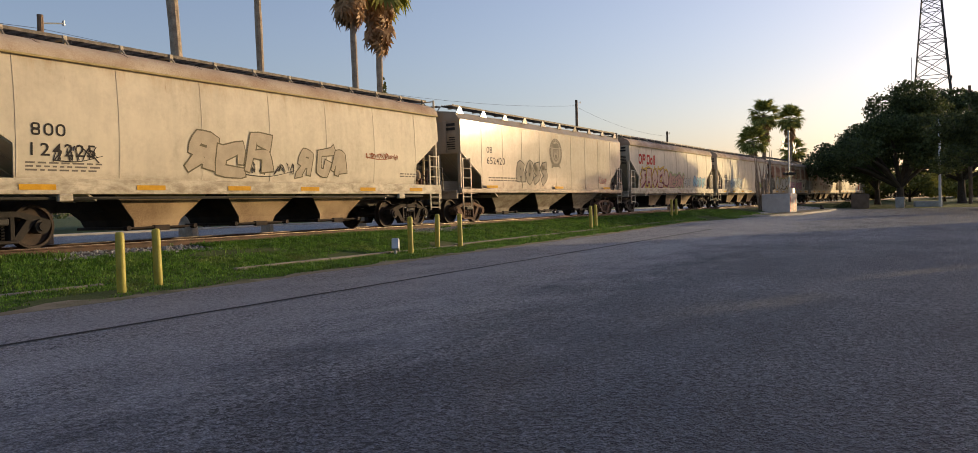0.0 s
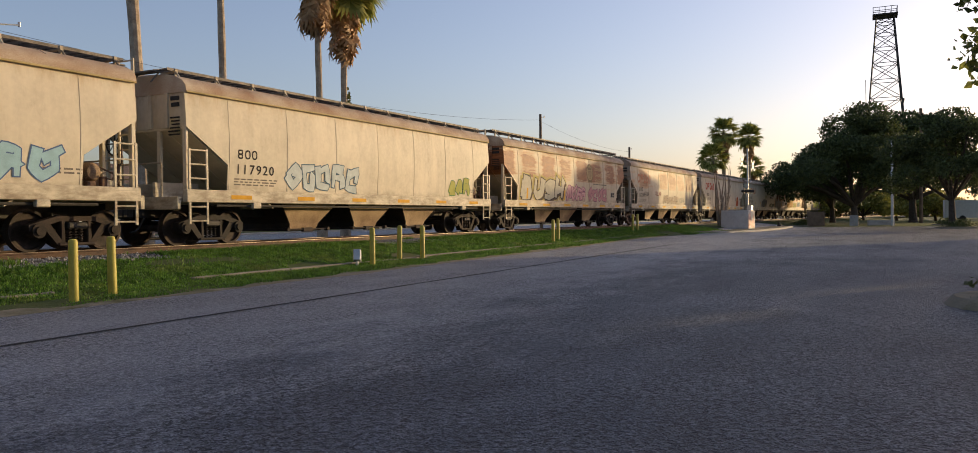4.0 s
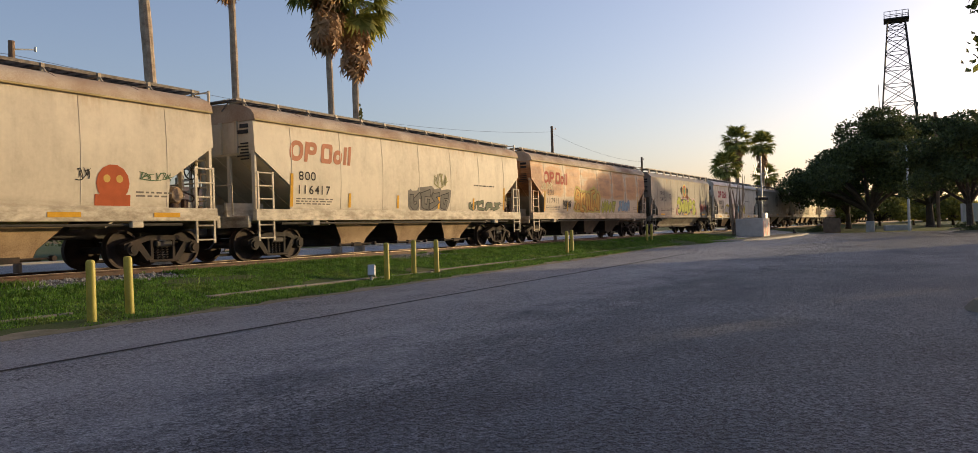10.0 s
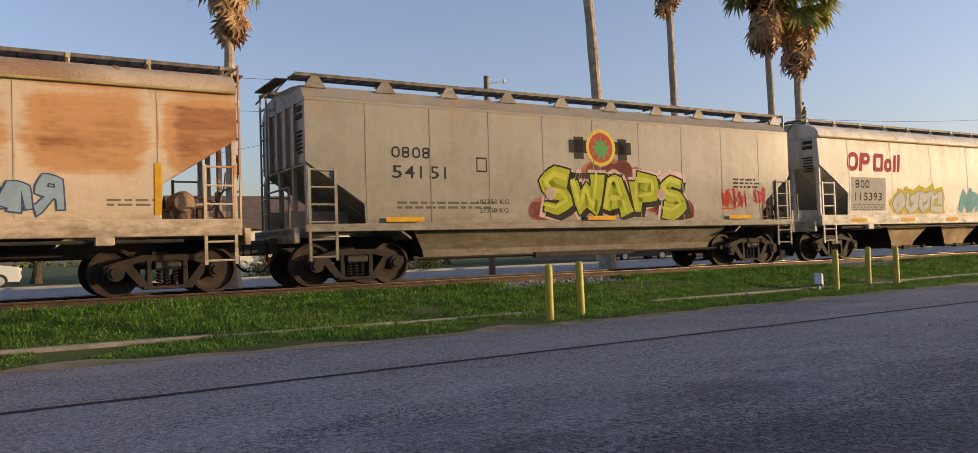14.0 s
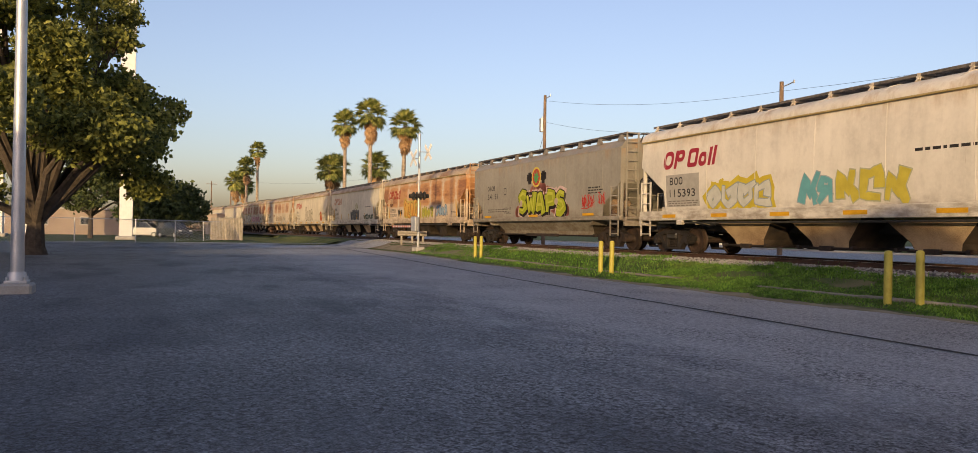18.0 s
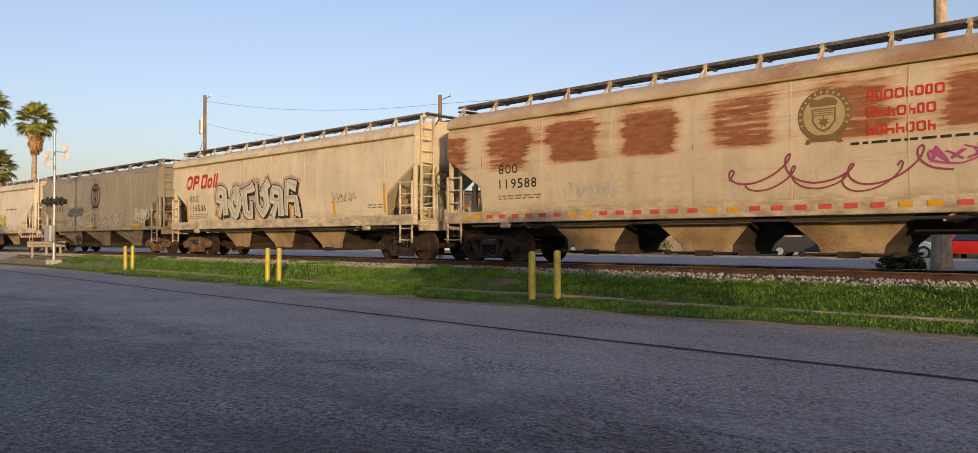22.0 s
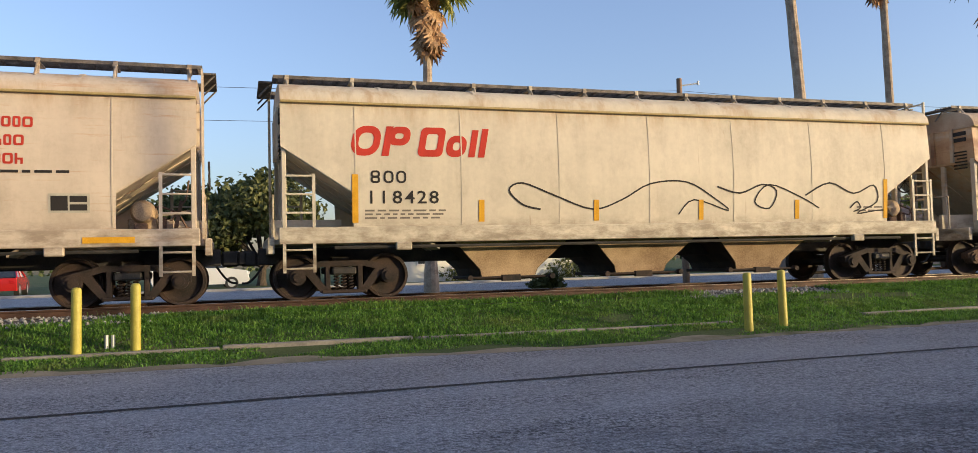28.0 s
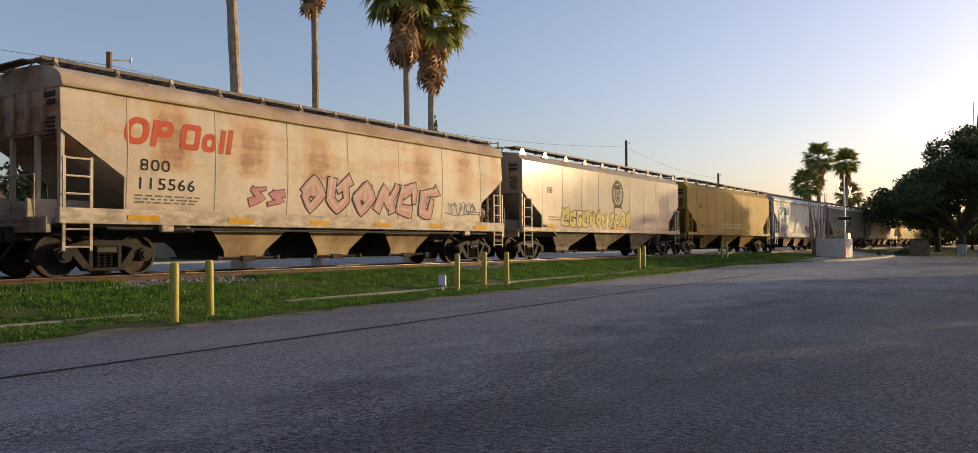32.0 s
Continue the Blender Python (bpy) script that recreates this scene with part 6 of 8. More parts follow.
c, m, lb = flat_car(12, "grey", "warm grey covered hopper car with white outlined graffiti", "651413")
m.piece(4.2, 11.5, 1.38, 2.1, 9, (0.27, 0.245, 0.20), (0.52, 0.53, 0.47), 121)
m.scrawl(13.0, 15.0, 1.6, 2.2, (0.62, 0.58, 0.52), 122, 8, 0.05)
m.scrawl(0.6, 1.4, 2.0, 3.0, (0.22, 0.2, 0.17), 123, 4, 0.04)

c, m, lb = standard(13, "cream", CREAM + " with white and black wild-style graffiti", "116536", RED_MARK, yellow="upright")
m.piece(4.0, 10.2, 1.45, 2.85, 6, (0.62, 0.60, 0.50), (0.03, 0.03, 0.03), 131, (0.50, 0.36, 0.32), (0.46, 0.44, 0.36), None, (0.03, 0.03, 0.03))
m.scrawl(12.2, 13.6, 1.9, 2.25, (0.3, 0.26, 0.22), 132, 7)

c, m, lb = emblem_car(14, "cream_rust_all", CREAM + " with square rust panels and round emblem", "119588", RED_MARK, "stripes", 10.9)
m.loop_line(8.6, 13.2, 1.6, 2.35, (0.28, 0.07, 0.10), 141, 5, 0.045)
m.loop_line(9.4, 12.4, 1.5, 2.1, (0.28, 0.07, 0.10), 144, 4, 0.04)
m.scrawl(12.8, 13.8, 1.95, 2.3, (0.40, 0.08, 0.22), 142, 4, 0.05)
m.scrawl(4.4, 6.0, 1.6, 2.1, (0.45, 0.43, 0.40), 143, 7, 0.05)

c, m, lb = emblem_car(15, "pinkish_spots", CREAM + " with rust streaks and round emblem", "118793", RED_MARK, "stripes", 10.4)
m.scrawl(4.0, 6.0, 1.55, 1.95, DARK, 151, 8, 0.04)
m.scrawl(7.3, 8.3, 1.75, 2.1, DARK, 152, 6, 0.05)
m.piece(9.2, 11.4, 1.5, 2.1, 4, (0.60, 0.60, 0.55), (0.45, 0.55, 0.5), 153)

c, m, lb = emblem_car(16, "pinkish", CREAM + " with two large graffiti pieces", "122244", RED_MARK, ex=10.2)
m.piece(3.3, 8.0, 1.46, 2.75, 4, (0.27, 0.26, 0.23), (0.10, 0.11, 0.10), 161, (0.42, 0.56, 0.52), (0.34, 0.33, 0.30), "ROKS", None, 0.27, True, 0.17)
m.piece(8.1, 13.5, 1.45, 2.5, 5, (0.68, 0.44, 0.35), (0.05, 0.02, 0.02), 162, (0.62, 0.50, 0.36), (0.72, 0.56, 0.46), "ROLEK", (0.28, 0.06, 0.05), 0.4)
m.scrawl(8.0, 9.0, 2.3, 2.7, DARK, 163, 4)

c, m, lb = standard(17, "cream", CREAM + " with thin black tags", "116367", RED_MARK, yellow="upright")
m.scrawl(0.15, 1.6, 2.4, 3.2, DARK, 171, 9, 0.03)
m.piece(4.2, 6.4, 1.55, 2.15, 5, (0.62, 0.54, 0.42), DARK, 172)
m.scrawl(2.9, 4.0, 1.95, 2.2, (0.55, 0.2, 0.08), 173, 6, 0.05)
m.scrawl(7.6, 12.5, 1.85, 2.3, DARK, 174, 9, 0.06)
m.scrawl(8.6, 9.6, 2.7, 3.2, DARK, 175, 3)

c, m, lb = emblem_car(18, "pinkish", CREAM + " with round emblem and pink graffiti", "119204", RED_MARK, ex=11.0)
m.piece(4.6, 9.2, 1.48, 2.3, 6, (0.56, 0.42, 0.36), (0.3, 0.12, 0.12), 181)

c, m, lb = standard(19, "cream", CREAM + " with long looping black line", "118428", RED_MARK, yellow="upright")
for line in ([(5.3, 1.75), (4.9, 1.85), (4.6, 2.15), (4.9, 2.3), (5.6, 2.05), (6.5, 1.75), (7.2, 1.95), (7.9, 2.3), (8.8, 2.35), (9.5, 2.0), (9.9, 1.7), (9.0, 1.95), (8.6, 1.62)], [(9.6, 2.25), (10.2, 2.1), (10.8, 2.3), (11.2, 2.15), (11.0, 1.75), (10.6, 1.9), (11.0, 2.3), (11.9, 2.0), (12.4, 1.75)], [(12.0, 2.05), (12.7, 2.35), (13.4, 2.1), (14.0, 2.3), (14.1, 1.9), (13.5, 1.62), (14.3, 1.7), (14.6, 1.55)], [(13.3, 1.75), (13.5, 1.9), (13.6, 1.75), (13.4, 1.66)]):
    m.polys("graffito_line", m.stroke(line, 0.04, 0.03), DARK, 0.009, "thin sprayed line")

c, m, lb = standard(20, "cream_bloom", CREAM + " with rust blooms and grey graffiti", "116830", RED_MARK, yellow="none")
m.piece(3.4, 11.8, 1.5, 2.15, 13, (0.20, 0.19, 0.17), (0.13, 0.12, 0.11), 201, None, (0.34, 0.32, 0.28))
m.scrawl(13.2, 14.8, 1.95, 2.5, DARK, 202, 4, 0.04)

c, m, lb = car_set(21, "ribbed", "brown", "oxide red ribbed covered hopper car with white lettering")
pale = (0.60, 0.56, 0.50)
for j in range(3):
    x0, t = 2.22 + 0.853 * j, 0.13
    faces = (m.bar(x0, x0 + t, 2.72, 3.52, 2.72) + m.bar(x0 + 0.24, x0 + 0.24 + t, 2.72, 3.08, 2.72, -0.2) + m.bar(x0 + 0.16, x0 + 0.16 + t, 3.1, 3.52, 3.1, 0.5), m.ring(x0, x0 + 0.52, 2.72, 3.52, t, 0, 0.85), m.ring(x0, x0 + 0.52, 2.72, 3.17, t, 0, 0.8) + m.ring(x0, x0 + 0.52, 3.07, 3.52, t, 0, 0.8))[j]
    m.polys("company_mark", faces, pale, 0.006, "white shape of a company mark")
for s, x0 in (("31", 2.2), ("08", 3.05), ("87", 3.92)):
    m.number(s, x0, 2.2, 0.32, pale, 0.62)
m.fine(2.2, 2.0, 3, 0.5, pale, 0.03)
m.fine(3.9, 2.0, 3, 0.45, pale, 0.03)
m.strips(1.55, [1.6, 15.75], 0.14, 1.0, upright=True)
m.strips(1.55, [3.95, 6.35, 9.1, 11.8, 14.2], 0.14, 0.6, upright=True)
m.polys("stencil_plate", [[(x0, 1.5), (x0 + 0.34, 1.5), (x0 + 0.34, 1.62), (x0, 1.62)] for x0 in (2.5, 5.0, 7.5, 10.0, 12.2)], (0.55, 0.45, 0.32), 0.006)
m.plate_label(12.75, 1.75)
m.polys("stencil_box", [[(5.05, 2.5), (5.35, 2.5), (5.35, 2.53), (5.05, 2.53)], [(5.05, 2.82), (5.35, 2.82), (5.35, 2.85), (5.05, 2.85)], [(5.05, 2.5), (5.08, 2.5), (5.08, 2.85), (5.05, 2.85)], [(5.32, 2.5), (5.35, 2.5), (5.35, 2.85), (5.32, 2.85)]], pale, 0.006)
m.fine(8.15, 2.15, 5, 0.45, (0.45, 0.25, 0.12), 0.035)
m.scrawl(13.55, 14.15, 1.8, 2.6, (0.6, 0.57, 0.52), 211, 3, 0.07)

c, m, lb = standard(22, "cream_stained", CREAM + " with faded rust and pink graffiti", "115566", (0.55, 0.11, 0.05))
m.piece(4.6, 5.8, 1.6, 2.1, 2, (0.55, 0.28, 0.26), (0.20, 0.05, 0.08), 221)
m.piece(6.3, 12.2, 1.5, 2.5, 6, (0.60, 0.36, 0.30), (0.06, 0.04, 0.03), 222, None, (0.64, 0.46, 0.38))
m.scrawl(12.8, 14.6, 1.6, 2.1, (0.12, 0.2, 0.24), 223, 6)

c, m, lb = flat_car(23, "grey_light", "pale grey covered hopper car with black and white graffiti", "", True)
# the fill's yellow paints in the sun's glint on the strokes
m.piece(3.0, 10.0, 1.36, 2.1, 11, (0.66, 0.54, 0.20), (0.05, 0.04, 0.03), 231)
c, m, lb = flat_car(24, "yellow", "ochre yellow covered hopper car", "", False)
m.fine(6.0, 1.8, 2, 4.0, (0.6, 0.5, 0.25), 0.1)
c, m, lb = standard(25, "blue_white", "bluish white covered hopper car", "", (0.10, 0.12, 0.2))
m.piece(9, 12, 1.5, 2.1, 4, (0.2, 0.22, 0.24), DARK, 251)
for i, (paint, kind, mark) in enumerate((("grey", "flat", None), ("cream_spots", "soo", FADED), ("yellow", "flat", None), ("cream", "soo", RED_MARK), ("tan", "soo", FADED), ("grey_light", "flat", None), ("cream_rusty", "soo", FADED), ("cream", "soo", RED_MARK), ("tan", "soo", None), ("cream", "soo", RED_MARK), ("grey", "flat", None))):
    if kind == "soo":
        c, m, lb = standard(26 + i, paint, "weathered " + CREAM, "", mark)
        m.piece(5 + i % 3, 10 + i % 4, 1.5, 2.2, 5, ((0.2, 0.22, 0.24), (0.5, 0.3, 0.08), (0.3, 0.35, 0.3))[i % 3], DARK, 260 + i)
    else:
        c, m, lb = flat_car(26 + i, paint, "covered hopper car in plain paint with graffiti", "", i % 2 == 0)
        m.piece(4 + i % 3, 9 + i % 4, 1.4, 2.1, 5, ((0.5, 0.42, 0.1), (0.2, 0.22, 0.24))[i % 2], DARK, 270 + i)

# ---- bollards ----


def bollard_mesh(bm):
    n = 16
    prof = [(0.075, -0.15), (0.075, 0.0), (0.073, 0.97), (0.066, 1.005), (0.045, 1.025), (0.0, 1.03)]
    loft(bm, [[(max(r, 0.002) * math.cos(2 * math.pi * i / n), max(r, 0.002) * math.sin(2 * math.pi * i / n), z) for i in range(n)] for r, z in prof])


for x, y in ((8.64, 11.62), (9.62, 11.93), (17.9, 12.1), (19.9, 12.5), (20.9, 12.3), (33.0, 12.7), (34.0, 12.85), (47.2, 13.0), (48.3, 13.0), (-10.98, 12.5), (-10.5, 12.75), (-21.5, 12.42), (-21.15, 12.6), (-33.6, 12.9), (-33.4, 13.1), (-2.03, 13.1), (-1.23, 13.2)):
    b = thing("bollard", "yellow painted steel bollard standing in the grass", "bollard", pose(x, y, ground_z(x, y) - 0.02, random.uniform(-1, 1), random.uniform(-1, 1), 0), "bollards beside the lot")
    shared("bollard", "post", bollard_mesh, YELLOW, b, smooth=True)

# small grey valve box by a bollard, and a white stub pipe
b = thing("utility_box", "small grey metal utility box in the grass", "utility box", pose(17.4, 12.25, ground_z(17.4, 12.25)))
bm = bmesh.new()
box(bm, -0.13, 0.13, -0.1, 0.1, 0.12, 0.42, 0.02)
part("body", bm, GALV, b, m=pose(0, 0, 0, 0, 15, 30))
bm = bmesh.new()
tube(bm, (0, 0, -0.1), (0, 0, 0.2), 0.04)
part("post", bm, GALV, b)
b = thing("stub_pipe", "short grey capped pipe in the grass", "pipe", pose(-1.65, 13.35, ground_z(-1.65, 13.35)))
bm = bmesh.new()
for dx in (0, 0.09):
    tube(bm, (dx, 0, -0.1), (dx, 0, 0.2), 0.03, n=8)
part("pipe", bm, GALV, b)

# ---- palms ----


def frond_mesh(bm, blades=15, size=1.0):
    """A fan leaf on its stalk, pointing along +x, with drooping split ends."""
    rng = random.Random(blades)
    stalk = 0.75 * size
    tube(bm, (0, 0, 0), (stalk, 0, 0.06), 0.022, 0.014, n=4, caps=False)
    for i in range(blades):
        a = radians(-78 + 156 * i / (blades - 1))
        ln = size * (0.95 - 0.25 * abs(a)) * rng.uniform(0.85, 1.1)
        d = Vector((math.cos(a), math.sin(a), 0))
        n = Vector((-d.y, d.x, 0))
        p0 = Vector((stalk, 0, 0.06))
        p1 = p0 + d * ln * 0.6 + Vector((0, 0, 0.03 * size))
        p2 = p0 + d * ln + Vector((0, 0, -0.22 * size * rng.uniform(0.4, 1.4)))
        w = 0.075 * size
        v = [bm.verts.new(p) for p in (p0 - n * 0.012, p0 + n * 0.012, p1 + n * w, p1 - n * w, p2)]
        bm.faces.new((v[0], v[3], v[2], v[1]))
        bm.faces.new((v[3], v[4], v[2]))


def palm(x, y, height, lean=(0, 0), r=0.2, fronds=44, skirt=26, size=1.25, vine=False, name_label="tall fan palm with bare trunk and skirt of dead fronds"):
    z0 = ground_z(x, y)
    p = thing("palm_tree", name_label, "palm tree", pose(x, y, z0), "palms")
    rng = random.Random(int(x * 10 + y))
    n, rings = 10, []
    steps = 14
    for i in range(steps + 1):
        t = i / steps
        rad = 1.22 * r * (1.0 + 0.55 * max(0, 1 - t * 8)) * (1 - 0.25 * t) * (1 + 0.06 * math.sin(i * 2.3))
        cx, cy = lean[0] * t ** 1.6, lean[1] * t ** 1.6
        rings.append([(cx + rad * math.cos(2 * math.pi * j / n), cy + rad * math.sin(2 * math.pi * j / n), height * t - (0.2 if i == 0 else 0)) for j in range(n)])
    bm = bmesh.new()
    loft(bm, rings)
    part("trunk", bm, PALM_BARK, p, smooth=True)
    top = Vector((lean[0], lean[1], height))
    for i in range(fronds):
        az = i * 137.5 + rng.uniform(-12, 12)
        el = 78 - 128 * (i / fronds) ** 0.9 + rng.uniform(-8, 8)
        shared(("frond", size), "frond", lambda bm: frond_mesh(bm, 15, size), FROND, p, m=Matrix.Translation(top + Vector((0, 0, rng.uniform(-0.25, 0.15)))) @ pose(0, 0, 0, rng.uniform(-15, 15), -el, az))
    for i in range(skirt):
        az = i * 137.5 + rng.uniform(-15, 15)
        el = -62 - 25 * rng.random()
        shared(("frond", size * 0.8), "dead_frond", lambda bm: frond_mesh(bm, 11, size * 0.8), DEAD_FROND, p, "dry brown frond", m=Matrix.Translation(top + Vector((0, 0, -0.1 - rng.random() * size * 1.5))) @ pose(0, 0, 0, rng.uniform(-30, 30), -el, az))
    if vine:
        leaf_cloud("climber", p, BUSH_LEAF, [(0.25, 0, height * 0.45, 0.35, 0.35, 1.9)], 420, 0.14, 9)
    return p


def leaf_cloud(name, parent, mat, blobs, count, size, seed, hollow=0.55, m=None):
    """Small bent leaf clumps scattered through uneven blobs (x, y, z, rx, ry, rz)."""
    rng = np.random.default_rng(seed)
    vol = np.array([b[3] * b[4] * b[5] for b in blobs]) ** 0.8
    which = rng.choice(len(blobs), count, p=vol / vol.sum())
    bl = np.array(blobs)[which]
    d = rng.normal(size=(count, 3))
    d /= np.linalg.norm(d, axis=1)[:, None]
    rad = (hollow + (1 - hollow) * rng.random(count) ** 0.6)
    wob = 1 + 0.3 * rng.random(count) ** 4 + 0.22 * np.sin(d[:, 0] * 5 + which) * np.cos(d[:, 1] * 4 - which) + 0.12 * np.sin(d[:, 2] * 9 + which * 2)
    c = bl[:, :3] + d * bl[:, 3:] * (rad * wob)[:, None]
    s = size * rng.uniform(0.55, 1.3, count)
    u = rng.normal(size=(count, 3))
    u /= np.linalg.norm(u, axis=1)[:, None]
    v = np.cross(u, rng.normal(size=(count, 3)))
    v /= np.linalg.norm(v, axis=1)[:, None]
    u, v = u * s[:, None], v * (s * 0.62)[:, None]
    bend = np.cross(u, v) / s[:, None] * 0.35
    pts = np.stack([c - u, c + v + bend, c + u, c - v + bend], 1).reshape(-1, 3)
    idx = np.arange(count) * 4
    faces = np.concatenate([np.stack([idx, idx + 1, idx + 2], 1), np.stack([idx, idx + 2, idx + 3], 1)])
    me = bpy.data.meshes.new(name)
    me.from_pydata(pts.tolist(), [], faces.tolist())
    return link_mesh(name, me, mat, parent, m=m)


def tree(x, y, blobs, trunk_r, fork, leaves, size, mat, label, seed=1, name="tree"):
    """Trunk, limbs that reach into each blob of the crown, and the crown."""
    t = thing(name, label, "tree", pose(x, y, ground_z(x, y)), "trees")
    bm = bmesh.new()
    rng = random.Random(seed)
    tube(bm, (0, 0, -0.2), (0, 0, 0.35), trunk_r * 1.5, trunk_r * 1.05, 10)
    tube(bm, (0, 0, 0.3), (0.1, 0.05, fork), trunk_r * 1.05, trunk_r * 0.8, 10)
    part("trunk", bm, BARK, t, smooth=True)
    for b in blobs[::3] if len(blobs) > 25 else blobs:
        bm = bmesh.new()
        a, e = Vector((0.1, 0.05, fork - 0.1)), Vector(b[:3])
        mid = a.lerp(e, 0.5) + Vector((rng.uniform(-0.4, 0.4), rng.uniform(-0.4, 0.4), 0.35))
        tube(bm, a, mid, trunk_r * 0.55, trunk_r * 0.35, 7)
        tube(bm, mid, e, trunk_r * 0.35, trunk_r * 0.12, 7)
        for _ in range(3):
            tip = e + Vector((rng.uniform(-1, 1) * b[3], rng.uniform(-1, 1) * b[4], rng.uniform(-0.3, 0.8) * b[5])) * 0.7
            tube(bm, mid.lerp(e, rng.uniform(0.2, 0.9)), tip, trunk_r * 0.16, trunk_r * 0.05, 5)
        part("limb", bm, BARK, t, smooth=True)
    leaf_cloud("crown", t, mat, blobs, leaves, size, seed)
    return t


def ragged(rx, ry, z0, z1, n, r, seed, low=0.35):
    """Small clumps over the shell of a lopsided dome, with gaps and outliers."""
    rng = random.Random(seed)
    out = []
    for i in range(n):
        a = rng.uniform(0, 2 * math.pi)
        u = rng.random() ** 0.8
        q = math.sqrt(max(0.0, 1 - u * u)) * rng.uniform(0.55, 1.12) * (1 + 0.16 * math.sin(2 * a + seed) + 0.1 * math.sin(5 * a + 2 * seed))
        z = z0 + (z1 - z0) * (low * rng.random() + (1 - low) * u) * rng.uniform(0.82, 1.05)
        rr = r * rng.uniform(0.5, 1.25)
        out.append((rx * q * math.cos(a), ry * q * math.sin(a), z, rr * 1.15, rr * 1.15, rr * 0.75))
    return out


def blobs_in(rx, ry, z0, z1, n, r, seed):
    rng = random.Random(seed)
    out = []
    for i in range(n):
        a, q = i * 2.4 + rng.uniform(-0.4, 0.4), math.sqrt((i + 0.5) / n)
        z = z0 + (z1 - z0) * (0.25 + 0.75 * (1 - q * q * 0.9) * rng.uniform(0.75, 1.0))
        rr = r * rng.uniform(0.75, 1.2)
        out.append((rx * q * math.cos(a), ry * q * math.sin(a), z - rr * 0.4, rr, rr, rr * 0.72))
    return out


# the row of tall palms between track and road
palm(-7.5, 28.6, 14.6, (0.1, 0), 0.19)
palm(7.4, 28.6, 12.0, (0.05, 0), 0.17)
palm(24.4, 28.2, 16.0, (-0.9, 0), 0.23)
palm(29.2, 28.2, 15.6, (-0.25, 0), 0.17)
palm(36.7, 28.2, 16.0, (-0.35, 0), 0.18, size=1.8, skirt=34)
palm(38.9, 28.2, 14.8, (0.1, 0), 0.19, size=1.8, skirt=44, vine=True)
# palms by the crossing beyond the oaks
palm(106.0, 17.1, 11.6, (0.3, 0), 0.25, size=1.45, skirt=14)
palm(113.0, 14.9, 11.4, (0, 0), 0.24, size=1.35, skirt=16)
palm(103.0, 17.9, 8.1, (0, 0), 0.24, size=1.45, skirt=10)
palm(118.0, 15.2, 7.4, (0, 0), 0.24, size=1.35, skirt=12)
# palms behind the level crossing
palm(-117.0, 24.0, 16.6, (0, 0), 0.25, size=1.5, skirt=22)
palm(-101.0, 24.0, 15.8, (0, 0), 0.25, size=1.55, skirt=26)
palm(-85.4, 24.0, 12.6, (0, 0.2), 0.22, size=1.3, skirt=30)
palm(-124.0, 24.0, 10.4, (0, 0), 0.25, size=1.7, skirt=16)
palm(-121.0, 22.5, 10.0, (0, 0), 0.25, size=1.6, skirt=16)
palm(-104.0, 25.5, 9.4, (0, 0), 0.25, size=1.5, skirt=20)
palm(-148.0, 14.6, 14.8, (0, 0), 0.22, size=1.15, skirt=16)
palm(-142.0, 12.2, 11.2, (0, 0), 0.22, size=1.25, skirt=16)
palm(-165.0, 12.2, 10.0, (0, 0), 0.3, size=1.6, skirt=16)
palm(-170.0, 14.2, 9.6, (0, 0), 0.3, size=1.6, skirt=16)

# ---- trees ----
OAK = "dense dark live oak with a broad low crown"
tree(99, 1.6, ragged(8.2, 7.2, 3.0, 12.6, 64, 1.6, 3), 0.42, 2.2, 64000, 0.15, OAK_LEAF, OAK, 3)
tree(119, -5.1, ragged(8.0, 6.9, 3.0, 15.0, 56, 1.75, 4), 0.5, 3.1, 50000, 0.18, OAK_LEAF, OAK, 4)
tree(112, 4.4, ragged(5.6, 4.4, 2.6, 9.6, 34, 1.4, 5), 0.35, 2.0, 26000, 0.16, OAK_LEAF, OAK, 5)
for x, y, rr, zt, sd in ((136, 10, 4, 5.4, 31), (142, 1, 5, 5.4, 32), (139, -9, 4, 4.6, 33), (158, 18, 6, 6.5, 35), (150, -4, 4, 6.0, 36)):
    tree(x, y, blobs_in(rr, rr, 0.6, zt, 14, 1.4, sd), 0.2, 1.0, 5000, 0.26, SUNNY_LEAF, "sunlit yellow-green tree far beyond the lot", sd)
tree(76.6, -6.2, ragged(4.9, 4.6, 2.8, 10.5, 46, 1.1, 6), 0.28, 2.4, 30000, 0.13, OAK_LEAF, "rounded shade tree on a kerbed lot island", 6)
tree(13.7, -3.7, blobs_in(2.4, 2.4, 2.75, 6.4, 14, 0.8, 7), 0.13, 2.2, 9000, 0.085, TREE_LEAF, "small shade tree in a planting bed", 7)
tree(-40.0, -5.5, ragged(7.2, 5.4, 1.3, 13.2, 60, 1.25, 8, 0.55), 0.42, 1.5, 82000, 0.13, TREE_LEAF, "large leafy shade tree with low branches", 8)
tree(-108.0, -0.6, blobs_in(5.0, 4.3, 0.8, 8.0, 18, 1.9, 9), 0.3, 1.2, 10000, 0.30, OAK_LEAF, "wide dark green tree behind the fence", 9)
tree(-92.0, -7.6, blobs_in(4.6, 4.4, 2.5, 8.6, 14, 1.7, 10), 0.25, 2.4, 5000, 0.26, OAK_LEAF, "small dark tree behind the fence", 10)
